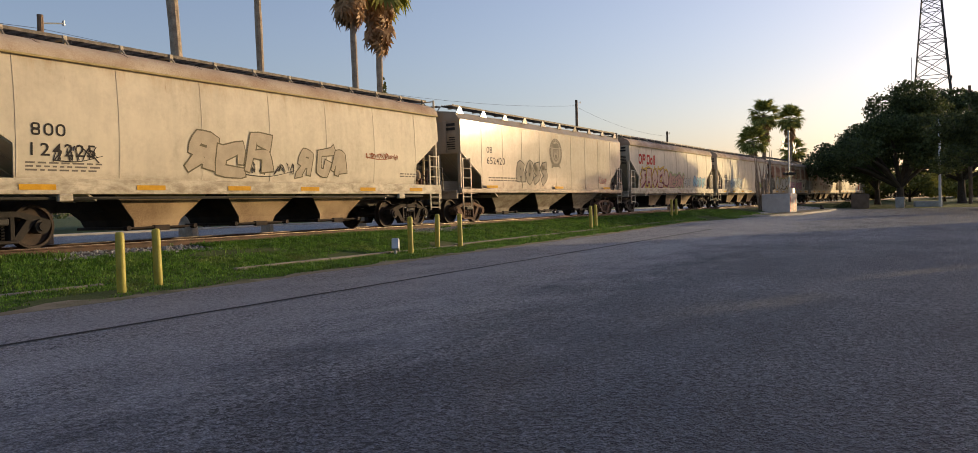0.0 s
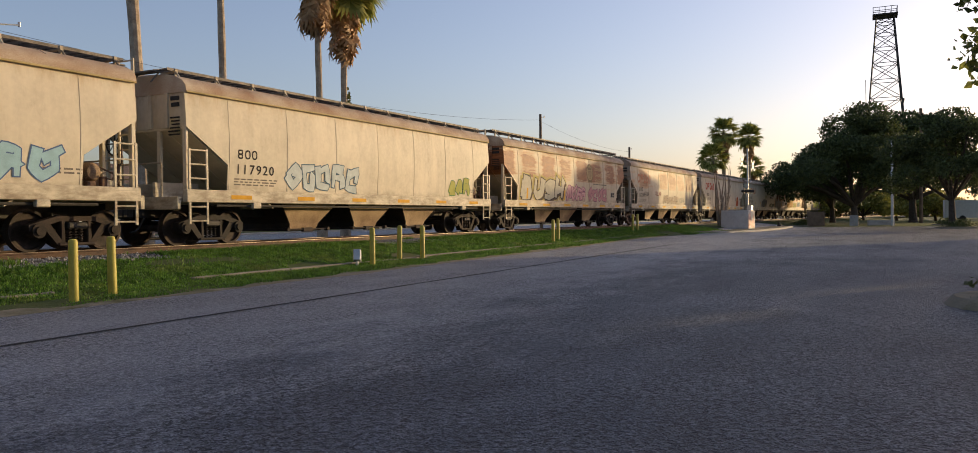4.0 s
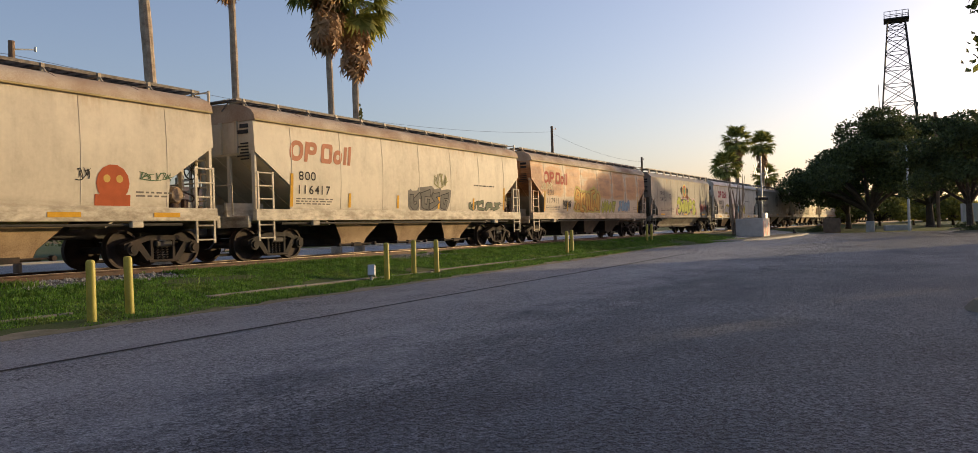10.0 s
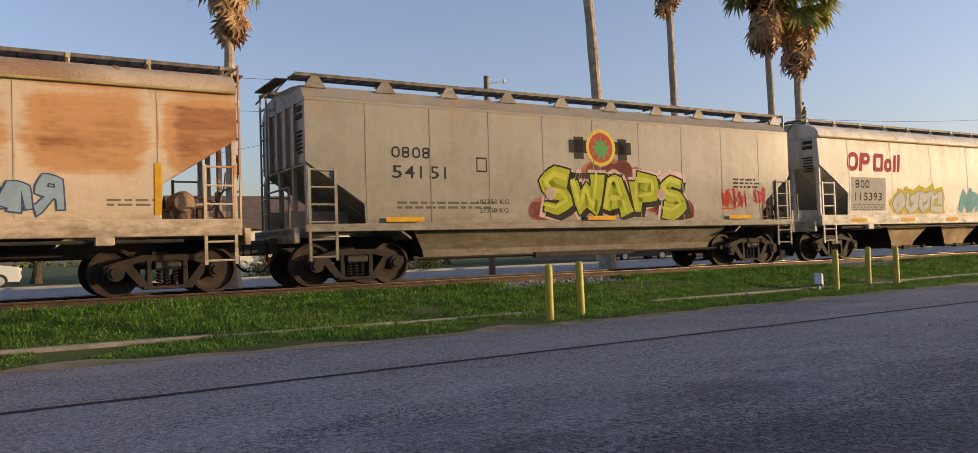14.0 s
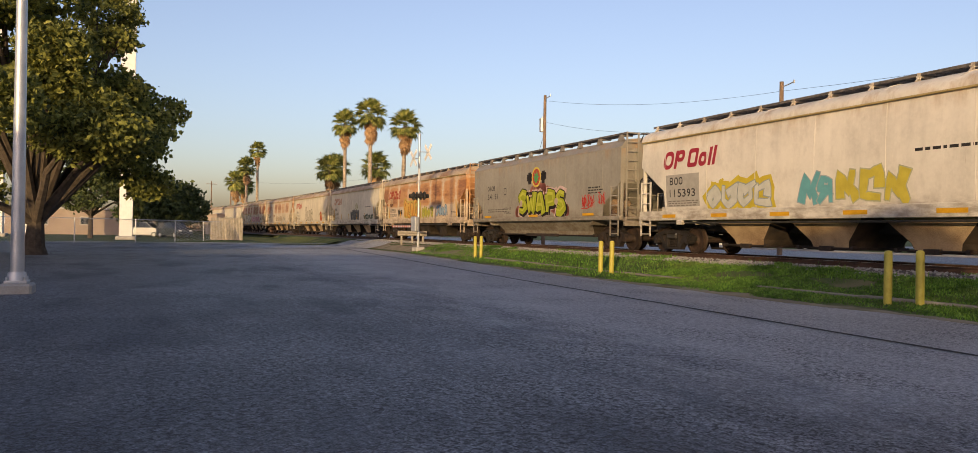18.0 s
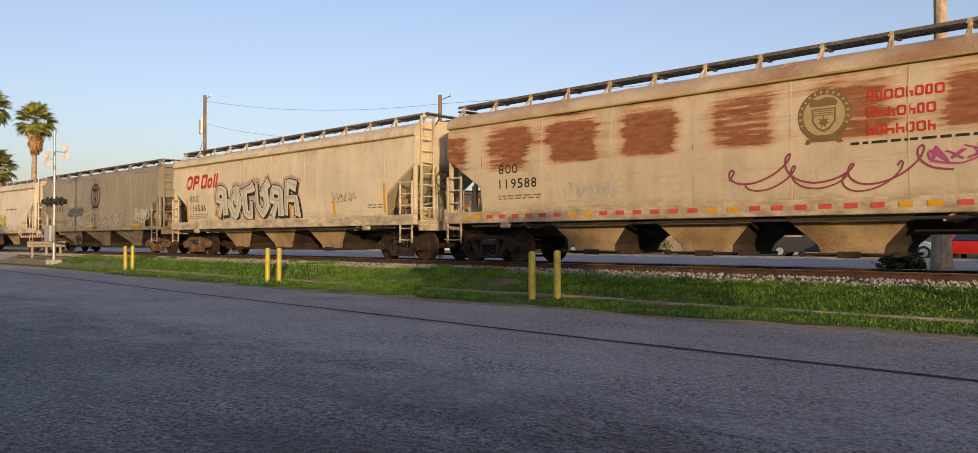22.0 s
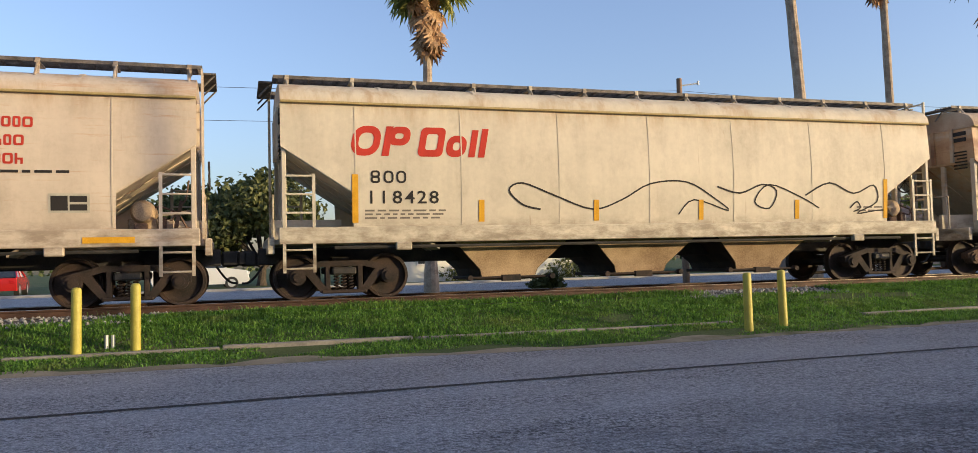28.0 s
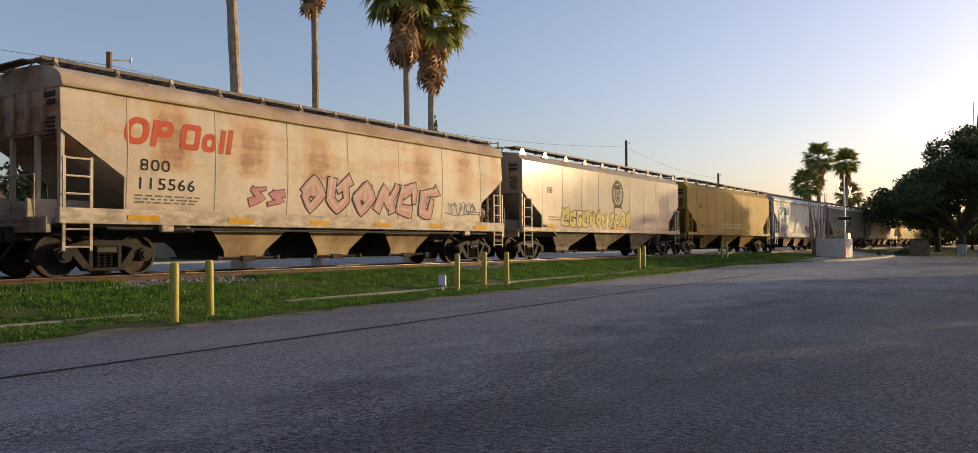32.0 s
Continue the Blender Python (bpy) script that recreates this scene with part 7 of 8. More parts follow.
tree(2.4, 51.0, blobs_in(3.4, 3.0, 1.0, 7.2, 10, 1.7, 11), 0.25, 1.2, 8000, 0.2, BUSH_LEAF, "full round yellow-green bushy tree", 11)
tree(-2.6, 55.0, blobs_in(3.0, 3.0, 1.5, 6.4, 8, 1.7, 12), 0.25, 1.4, 5000, 0.22, OAK_LEAF, "dark green garden tree", 12)
tree(-23.0, 58.0, blobs_in(4.5, 3.5, 1.5, 6.8, 9, 1.9, 13), 0.3, 1.6, 5000, 0.25, BUSH_LEAF, "leafy street tree beyond the road", 13)
tree(-48.0, 56.0, blobs_in(5.0, 4.0, 1.5, 7.5, 9, 2.1, 14), 0.3, 1.6, 5000, 0.27, TREE_LEAF, "leafy street tree beyond the road", 14)
tree(32.0, 57.0, blobs_in(4.0, 4.0, 1.5, 8.0, 9, 2.0, 15), 0.3, 1.6, 5000, 0.25, OAK_LEAF, "dark street tree beyond the road", 15)
tree(60.0, 56.0, blobs_in(5.0, 4.0, 1.5, 6.6, 9, 2.0, 16), 0.3, 1.6, 5000, 0.27, TREE_LEAF, "leafy street tree beyond the road", 16)
tree(88.0, 50.0, blobs_in(5.0, 4.0, 1.5, 6.0, 9, 2.0, 17), 0.3, 1.6, 4500, 0.27, OAK_LEAF, "leafy street tree beyond the road", 17)
for x, y, rx, rz, seed in ((14.0, 46.2, 1.3, 0.6, 1), (16.6, 46.3, 1.0, 0.6, 2), (24.0, 46.0, 1.4, 0.7, 3), (-6.5, 21.2, 0.5, 0.35, 4), (9.0, 21.4, 0.5, 0.35, 5), (21.0, 47.0, 1.2, 0.8, 6), (-30, 46, 1.6, 0.9, 7)):
    b = thing("bush", "low leafy green bush", "bush", pose(x, y, ground_z(x, y)), "bushes")
    leaf_cloud("foliage", b, BUSH_LEAF, [(0, 0, rz * 0.6, rx, rx * 0.7, rz), (rx * 0.5, 0.1, rz * 0.5, rx * 0.6, rx * 0.6, rz * 0.8)], 700, 0.11, seed, 0.3)

# far woods that close the horizon
woods = thing("far_woods", "low dark line of distant trees on the horizon", "woods", kind="stuff")
rng = random.Random(12)
far = []
for i in range(150):
    a = 2 * math.pi * i / 150
    d = rng.uniform(290, 420)
    far.append((d * math.cos(a), d * math.sin(a), rng.uniform(1, 2.5), rng.uniform(9, 16), rng.uniform(9, 16), rng.uniform(3, 6.5)))
leaf_cloud("treeline", woods, OAK_LEAF, far, 16000, 1.3, 2)

# ---- poles, wires, lamps ----


def utility_pole(x, y, height, arm=0.0, can=False, r=0.15, turn=0):
    p = thing("utility_pole", "weathered wooden utility pole with hardware", "utility pole", pose(x, y, ground_z(x, y), 0, 0, turn), "utility poles")
    bm = bmesh.new()
    tube(bm, (0, 0, -0.3), (0, 0, height), r, r * 0.72, 10)
    part("pole", bm, POLE_WOOD, p, smooth=True)
    if arm:
        bm = bmesh.new()
        box(bm, -arm, arm, -0.06, 0.06, height - 0.75, height - 0.62, 0.01)
        part("crossarm", bm, POLE_WOOD, p)
        for s in (-0.9, -0.45, 0.45, 0.9):
            bm = bmesh.new()
            tube(bm, (s * arm, 0, height - 0.62), (s * arm, 0, height - 0.42), 0.045, 0.03, 8)
            part("insulator", bm, GALV, p)
    else:
        bm = bmesh.new()
        tube(bm, (0, 0, height - 0.3), (0.9, 0, height - 0.15), 0.03, n=6)
        tube(bm, (0.9, 0, height - 0.22), (0.9, 0, height - 0.05), 0.05, n=8)
        part("bracket", bm, GALV, p)
    if can:
        bm = bmesh.new()
        tube(bm, (-0.38, 0, height - 2.7), (-0.38, 0, height - 1.8), 0.24, n=14)
        tube(bm, (-0.38, 0, height - 1.8), (-0.38, 0, height - 1.72), 0.26, n=14)
        tube(bm, (-0.38, 0, height - 1.72), (-0.38, 0, height - 1.55), 0.05, n=8)
        tube(bm, (-0.2, 0, height - 2.2), (0, 0, height - 2.2), 0.05, n=6)
        part("transformer", bm, GALV, p, "grey pole-mounted transformer can")
    return p


def wire(a, b, sag, r=0.008):
    bm = bmesh.new()
    a, b = Vector(a), Vector(b)
    n = 14
    pts = [a.lerp(b, i / n) + Vector((0, 0, -sag * 4 * (i / n) * (1 - i / n))) for i in range(n + 1)]
    pipe(bm, pts, r, 4)
    ob = part("wire", bm, WIRE)
    return tagged(ob, "thin black overhead wire", "wire", "overhead wires")


utility_pole(-53.6, 26.0, 11.3, can=True)
utility_pole(-33.2, 30.0, 9.2)
utility_pole(17.9, 28.0, 8.4)
utility_pole(64.7, 26.0, 10.0)
utility_pole(86.0, 24.0, 8.6)
for x, y, h in ((-170, 11.6, 12.0), (-195, 9.0, 12.0)):
    utility_pole(x, y, h, 1.2, turn=80)
wire((-53.6, 26, 11.2), (-33.2, 30, 9.0), 0.5)
wire((-53.6, 26, 9.6), (-33.2, 30, 7.6), 0.8)
wire((-53.6, 26, 8.8), (-66.0, 29, 1.0), 0.1, 0.016)
wire((-33.2, 30, 9.0), (17.9, 28, 8.2), 0.9)
wire((-33.2, 30, 7.9), (17.9, 28, 7.0), 0.9)
wire((17.9, 28, 8.2), (64.7, 26, 9.8), 0.9)
wire((17.9, 28, 8.0), (3.0, 44, 5.5), 0.3)
wire((17.9, 28, 8.0), (33.0, 44, 5.0), 0.3)
wire((64.7, 26, 9.7), (86, 24, 8.4), 0.5)
wire((64.7, 26, 8.0), (80, 42, 4.0), 0.3)
wire((-96, 23, 7.6), (-170, 11.6, 11.2), 0.8)


def lamp_post(x, y, height, r, label, arm=1.6, turn=0):
    p = thing("street_lamp", label, "street lamp", pose(x, y, ground_z(x, y), 0, 0, turn), "lamp posts")
    bm = bmesh.new()
    tube(bm, (0, 0, 0.25), (0, 0, height), r, r * 0.62, 14)
    tube(bm, (0, 0, 0.25), (0, 0, 0.42), r * 1.5, r * 1.25, 14)
    part("pole", bm, GALV, p, smooth=True)
    bm = bmesh.new()
    box(bm, -0.29, 0.29, -0.29, 0.29, -0.1, 0.2, 0.04)
    part("footing", bm, CONCRETE, p, "chipped square concrete footing")
    bm = bmesh.new()
    box(bm, -0.2, 0.2, -0.2, 0.2, 0.2, 0.26, 0.01)
    for sx in (-1, 1):
        for sy in (-1, 1):
            tube(bm, (sx * 0.15, sy * 0.15, 0.26), (sx * 0.15, sy * 0.15, 0.33), 0.025, n=6)
    part("base_plate", bm, GALV, p)
    bm = bmesh.new()
    tube(bm, (0, 0, height - 0.1), (arm, 0, height + 0.25), 0.04, n=8)
    part("arm", bm, GALV, p)
    bm = bmesh.new()
    box(bm, arm - 0.1, arm + 0.5, -0.15, 0.15, height + 0.16, height + 0.32, 0.04)
    part("lamp_head", bm, GALV, p)
    return p


lamp_post(-17.7, -2.72, 9.5, 0.125, "galvanised steel lamp post on a concrete footing", turn=90)
lamp_post(27.15, -3.75, 10.5, 0.14, "galvanised steel lamp post at the lot's edge", turn=-60)
p = thing("utility_post", "slim grey service post before the oaks", "post", pose(90.0, -2.0, 0))
bm = bmesh.new()
tube(bm, (0, 0, -0.2), (0, 0, 8.6), 0.14, 0.11, 10)
part("pole", bm, GALV, p)
p = thing("utility_post", "dark wooden post rising over the oaks", "post", pose(110.0, -5.6, 0))
bm = bmesh.new()
tube(bm, (0, 0, -0.2), (0, 0, 14.0), 0.22, 0.18, 10)
box(bm, -0.3, 0.3, -0.3, 0.3, 12.6, 13.4, 0.04)
part("pole", bm, POLE_WOOD, p)

# ---- lattice tower ----
tower = thing("lattice_tower", "tall open steel lattice tower with a top platform", "tower", pose(150, -2.4, 0))


def tower_half(z):
    return float(np.interp(z, (0, 20, 34.5), (4.4, 2.45, 1.3)))


LEVELS = [0, 5, 9.5, 13.5, 17.2, 20.5, 23.6, 26.4, 29.0, 31.4, 33.2, 34.5]
for sx in (-1, 1):
    for sy in (-1, 1):
        bm = bmesh.new()
        pipe(bm, [(sx * tower_half(z), sy * tower_half(z), z) for z in LEVELS], 0.11, 6)
        part("leg", bm, DARK_STEEL, tower)
for z0, z1 in zip(LEVELS[:-1], LEVELS[1:]):
    bm = bmesh.new()
    a, b = tower_half(z0), tower_half(z1)
    for q in range(4):
        m4 = Matrix.Rotation(q * math.pi / 2, 3, "Z")
        for u, w in (((-a, -a, z0), (b, -b, z1)), ((a, -a, z0), (-b, -b, z1)), ((-b, -b, z1), (b, -b, z1))):
            tube(bm, m4 @ Vector(u), m4 @ Vector(w), 0.055, n=5, caps=False)
    part("bracing", bm, DARK_STEEL, tower)["kind"] = "stuff"
bm = bmesh.new()
box(bm, -1.9, 1.9, -1.9, 1.9, 34.4, 34.6)
for a in (-1.8, -0.9, 0, 0.9, 1.8):
    for b in (-1.8, 1.8):
        tube(bm, (a, b, 34.6), (a, b, 35.7), 0.05, n=5)
        tube(bm, (b, a, 34.6), (b, a, 35.7), 0.05, n=5)
for b in (-1.8, 1.8):
    for z in (35.15, 35.7):
        tube(bm, (-1.8, b, z), (1.8, b, z), 0.05, n=5)
        tube(bm, (b, -1.8, z), (b, 1.8, z), 0.05, n=5)
part("platform", bm, DARK_STEEL, tower)
bm = bmesh.new()
box(bm, -3.1, 3.1, -2.75, -2.5, 19.7, 20.1)
part("catwalk", bm, DARK_STEEL, tower)
bm = bmesh.new()
tube(bm, (0, 2.9, 15), (0, 3.0, 24), 0.05, n=5)
part("antenna", bm, DARK_STEEL, tower)

OLD_GALV = mottled("weathered_zinc", (0.24, 0.21, 0.17), (0.40, 0.36, 0.30), 2.5, 0.7, 0.2)
# ---- level crossing signals ----


def crossing_signal(x, y, turn, height=6.7):
    s = thing("crossing_signal", "silver level crossing signal mast with flashers and crossbuck", "railway signal", pose(x, y, ground_z(x, y), 0, 0, turn), "crossing signals")
    bm = bmesh.new()
    tube(bm, (0, 0, 0), (0, 0, height), 0.075, 0.06, 12)
    tube(bm, (0, 0, height), (0, 0, height + 0.1), 0.09, n=10)
    part("mast", bm, GALV, s, smooth=True)
    bm = bmesh.new()
    box(bm, -0.35, 0.35, -0.25, 0.25, 0.0, 0.25, 0.02)
    part("base", bm, CONCRETE, s)
    for yy, zz in ((0.5, 5.75), (-0.42, 5.35)):
        for a in (45, -45):
            bm = bmesh.new()
            box(bm, -0.6, 0.6, -0.012, 0.012, -0.1, 0.1)
            part("crossbuck_blade", bm, WHITE, s, m=pose(0.1, yy, zz, 0, a, 0))
        bm = bmesh.new()
        tube(bm, (0, 0, zz), (0.1, yy, zz), 0.025, n=6)
        part("sign_bracket", bm, GALV, s)
    bm = bmesh.new()
    tube(bm, (-0.55, 0, 3.2), (0.55, 0, 3.2), 0.035, n=8)
    part("light_bar", bm, GALV, s)
    for sx in (-1, 1):
        for sy in (-1, 1):
            bm = bmesh.new()
            tube(bm, (0, 0, 0), (0, sy * 0.02, 0), 0.25, n=18)
            tube(bm, (0, sy * 0.02, 0), (0, sy * 0.26, -0.01), 0.13, 0.13, 14, caps=False)
            tube(bm, (0, -sy * 0.12, 0), (0, 0, 0), 0.08, 0.13, 12)
            part("flasher", bm, DARK_STEEL, s, "black round flashing light with hood", m=pose(sx * 0.5, sy * 0.1, 3.2))
    bm = bmesh.new()
    box(bm, -0.3, 0.3, -0.35, -0.08, 1.15, 2.0, 0.03)
    part("gate_machine", bm, GALV, s)
    bm = bmesh.new()
    tube(bm, (0.02, -0.2, 3.9), (0.5, -0.2, 4.1), 0.02, n=6)
    tube(bm, (-0.5, -0.2, 4.2), (0.02, -0.2, 4.3), 0.02, n=6)
    part("bell_arm", bm, GALV, s)
    return s


crossing_signal(-44.0, 13.35, 8)
crossing_signal(70.5, 9.4, -8)
arm = thing("crossing_gate_arm", "striped red and white level crossing gate arm lying level", "gate arm", pose(-44.1, 13.3, ground_z(-44.1, 13.3) + 1.45, 0, 0, 175))
for i in range(27):
    bm = bmesh.new()
    box(bm, i * 0.3, i * 0.3 + 0.3, -0.02, 0.02, -0.06, 0.06)
    part("stripe", bm, RED if i % 2 == 0 else WHITE, arm)
g = thing("guardrail", "short galvanised guardrail with steel posts", "guardrail", pose(-49.6, 14.65, ground_z(-49.6, 14.65), 0, 0, 74))
bm = bmesh.new()
prof = [(0.0, 0.45), (0.08, 0.5), (0.08, 0.58), (0.0, 0.62), (0.08, 0.66), (0.08, 0.74), (0.0, 0.79), (-0.01, 0.79), (0.06, 0.735), (0.06, 0.665), (-0.015, 0.62), (0.06, 0.575), (0.06, 0.505), (-0.01, 0.45)]
loft(bm, [[(x, -p[0], p[1]) for p in prof] for x in (-0.95, 0.95)])
part("rail", bm, OLD_GALV, g)
for x in (-0.7, 0.0, 0.7):
    bm = bmesh.new()
    box(bm, x - 0.06, x + 0.06, 0.02, 0.16, -0.2, 0.8, 0.01)
    part("post", bm, OLD_GALV, g)

# ---- kerbed island with a concrete box at the far end of the lot ----
isl = thing("kerb_island", "kerbed island with grass and dirt at the lot's end", "traffic island", kind="structure")
out = [(53.5, 12.4), (58, 9.0), (64, 7.6), (74, 6.7), (82.5, 6.8), (84, 7.6), (80, 9.5), (70, 11.0), (60, 12.6)]
bm = bmesh.new()
plate(bm, out, "z", 0.0, 0.15)
part("kerb", bm, CONCRETE, isl)
cx, cy = sum(p[0] for p in out) / 9, sum(p[1] for p in out) / 9
bm = bmesh.new()
plate(bm, [(cx + (p[0] - cx) * 0.955, cy + (p[1] - cy) * 0.88) for p in out], "z", 0.1, 0.17)
part("earth", bm, DIRT, isl)
b = thing("concrete_box", "pale weathered concrete box with red paint on one side", "concrete box", pose(66.9, 9.7, 0.16, 0, 0, -8))
bm = bmesh.new()
box(bm, -0.95, 0.95, -1.1, 1.1, 0, 1.5, 0.04)
part("body", bm, PALE_CONCRETE, b)
for x0, x1, z0, z1 in ((-0.9, -0.62, 0.05, 1.3), (-0.45, -0.3, 0.3, 1.4), (-0.1, 0.3, 0.1, 0.75), (0.5, 0.72, 0.1, 1.2)):
    bm = bmesh.new()
    plate(bm, [(x0, z0), (x1, z0 + 0.06), (x1 - 0.05, z1), (x0 + 0.06, z1 - 0.1)], "y", -1.108, -1.102)
    part("paint_streak", bm, RED, b, "flaking red paint")
s = thing("bare_shrub", "tall bare-branched shrub beside the concrete box", "shrub", pose(67.6, 11.0, 0.16))
rng = random.Random(4)
for i in range(22):
    bm = bmesh.new()
    a = Vector((rng.uniform(-0.3, 0.3), rng.uniform(-0.3, 0.3), 0))
    e = a + Vector((rng.uniform(-0.8, 0.8), rng.uniform(-0.6, 0.6), rng.uniform(2.6, 5.2)))
    mid = a.lerp(e, 0.5) + Vector((rng.uniform(-0.2, 0.2), rng.uniform(-0.2, 0.2), 0))
    tube(bm, a, mid, 0.10, 0.07, 6)
    tube(bm, mid, e, 0.07, 0.02, 6)
    part("stem", bm, PALM_BARK, s)
for x, y, w in ((53.8, 13.0, 0.3), (80, 7.8, 0.35)):
    b = thing("ground_light", "small dark ground light on a base", "light", pose(x, y, 0.15), "ground lights")
    bm = bmesh.new()
    box(bm, -w / 2, w / 2, -w / 2, w / 2, 0, 0.18, 0.02)
    tube(bm, (0, 0, 0.18), (0, 0.12, 0.4), 0.1, n=10)
    part("body", bm, DARK_STEEL, b)
# planting and odd things under the oaks
for x, y, rx in ((88, 6.5, 0.9), (92, -7.0, 1.0), (13.3, -2.3, 0.9), (75.6, -6.6, 1.2)):
    b = thing("planting_bed", "low scruffy plants on a bare bed", "plants", pose(x, y, 0.0), "bushes")
    bm = bmesh.new()
    tube(bm, (0, 0, 0), (0, 0, 0.14), rx * 1.5, rx * 1.35, 18)
    part("bed", bm, DIRT, b)
    leaf_cloud("foliage", b, OAK_LEAF, [(0, 0, 0.3, rx, rx, 0.28), (0.2 * rx, -0.2 * rx, 0.5, rx * 0.5, rx * 0.5, 0.3)], 1500, 0.06, int(x), 0.2)
for i, (x, y, z, w) in enumerate(((89, 1.5, 1.1, 0.8), (87.5, 5.0, 1.5, 1.6), (93, -1.0, 0.6, 2.6))):
    b = thing("concrete_block", "grey concrete block on the grass under the oaks", "concrete block", pose(x, y, 0, 0, 0, 8 * i), "concrete blocks")
    bm = bmesh.new()
    box(bm, -0.3, 0.3, -w / 2, w / 2, 0, z, 0.03)
    part("body", bm, CONCRETE if i != 1 else POLE_WOOD, b)

# ---- behind the level crossing: water tower legs, fences, low buildings ----
for x, y in ((-84, -3.85), (-98, -17.0), (-112, -16.5)):
    p = thing("tower_leg", "tall white painted steel column", "column", pose(x, y, 0, 0, 0.9, 0), "white columns")
    bm = bmesh.new()
    loft(bm, [[(-w, -w, z), (w, -w, z), (w, w, z), (-w, w, z)] for w, z in ((0.56, 0), (0.7, 34))])
    part("shaft", bm, WHITE_STEEL, p)
    bm = bmesh.new()
    box(bm, -0.9, 0.9, -0.9, 0.9, 0, 0.35, 0.05)
    part("base", bm, CONCRETE, p)
STUCCO = mottled("tan_stucco", (0.27, 0.21, 0.165), (0.36, 0.285, 0.225), 0.8, 0.9, fine=20)
WHITE_WALL = mottled("white_siding", (0.60, 0.58, 0.50), (0.70, 0.68, 0.60), 1.0, 0.8)
ROOF_BROWN = mottled("brown_shingle", (0.09, 0.06, 0.045), (0.17, 0.12, 0.09), 2.0, 0.9, fine=15, bump=0.6)
GLASS = Nodes("window_glass", 0.06, 0, 0.6).finish((0.03, 0.035, 0.04))
BRICK = mottled("brown_brick", (0.16, 0.09, 0.06), (0.24, 0.14, 0.095), 2.0, 0.9, fine=12, bump=0.5)


def low_building(x, y, w, d, h, turn, wall_mat, label, windows=4, roof=None):
    b = thing("low_building", label, "building", pose(x, y, ground_z(x, y), 0, 0, turn), "low buildings")
    bm = bmesh.new()
    box(bm, 0, w, 0, d, 0, h)
    part("wall", bm, wall_mat, b)
    bm = bmesh.new()
    if roof == "gable":
        loft(bm, [[(xx, -0.5, h), (xx, d / 2, h + d * 0.27), (xx, d + 0.5, h), (xx, d + 0.5, h - 0.12), (xx, d / 2, h + d * 0.27 - 0.15), (xx, -0.5, h - 0.12)] for xx in (-0.5, w + 0.5)])
    else:
        box(bm, -0.2, w + 0.2, -0.2, d + 0.2, h, h + 0.25, 0.02)
    part("roof", bm, ROOF_BROWN if roof == "gable" else CONCRETE, b)
    if roof == "gable":
        for xx in (0.01, w - 0.06):
            bm = bmesh.new()
            plate(bm, [(0, h), (d, h), (d / 2, h + d * 0.26)], "x", xx, xx + 0.05)
            part("gable", bm, BRICK, b)
    for i in range(windows):
        wx = w * (i + 0.5) / windows
        win = new("window")
        win.parent = b
        win.matrix_basis = pose(wx, -0.02, h * 0.55)
        bm = bmesh.new()
        for a0, a1, b0, b1 in ((-0.65, 0.65, 0.5, 0.58), (-0.65, 0.65, -0.58, -0.5), (-0.65, -0.57, -0.5, 0.5), (0.57, 0.65, -0.5, 0.5), (-0.03, 0.03, -0.5, 0.5)):
            box(bm, a0, a1, -0.06, 0.03, b0, b1)
        part("frame", bm, WHITE, win)
        bm = bmesh.new()
        box(bm, -0.57, 0.57, -0.02, 0.0, -0.5, 0.5)
        part("pane", bm, GLASS, win)
    return b


low_building(-125, -24, 26, 12, 3.5, 90, STUCCO, "long low tan stucco building behind the fence", 5)
low_building(-150, 6, 20, 10, 3.6, 60, STUCCO, "low tan building far down the street", 4)
h = low_building(9.6, 47.5, 14.5, 8.0, 2.9, -2, WHITE_WALL, "small white house with a brown gabled roof", 3, "gable")
d1 = new("door")
d1.parent = h
d1.matrix_basis = pose(5.6, -0.04, 0)
bm = bmesh.new()
box(bm, -0.5, 0.5, -0.03, 0.04, 0, 2.05)
part("door_leaf", bm, WHITE, d1)
for i in range(3):
    for j in range(3):
        bm = bmesh.new()
        box(bm, -0.36 + i * 0.25, -0.14 + i * 0.25, -0.045, -0.03, 0.9 + j * 0.35, 1.2 + j * 0.35)
        part("pane", bm, GLASS, d1)
leaf_cloud("door_garland", h, leaf_mat("red_blooms", (0.25, 0.03, 0.02), (0.45, 0.08, 0.05)), [(4.6, -0.25, 1.1, 0.35, 0.2, 0.9), (6.7, -0.25, 1.0, 0.35, 0.2, 0.8)], 260, 0.1, 3, 0.2)
for px in (2.2, 8.4):
    bm = bmesh.new()
    box(bm, px - 0.1, px + 0.1, -1.6, -1.4, 0, 2.6)
    part("porch_post", bm, WHITE, h)
low_building(-38, 50, 16, 9, 3.2, 0, STUCCO, "tan house with a brown gabled roof", 3, "gable")
low_building(-72, 50, 18, 9, 3.4, 0, WHITE_WALL, "pale house with a brown gabled roof", 3, "gable")
low_building(42, 50, 14, 9, 3.2, 0, STUCCO, "tan house with a brown gabled roof", 3, "gable")
low_building(66, 46, 16, 9, 3.2, -6, WHITE_WALL, "pale house with a brown gabled roof", 3, "gable")
low_building(172, -46, 24, 10, 3.4, 90, STUCCO, "low building beyond the oaks", 4)
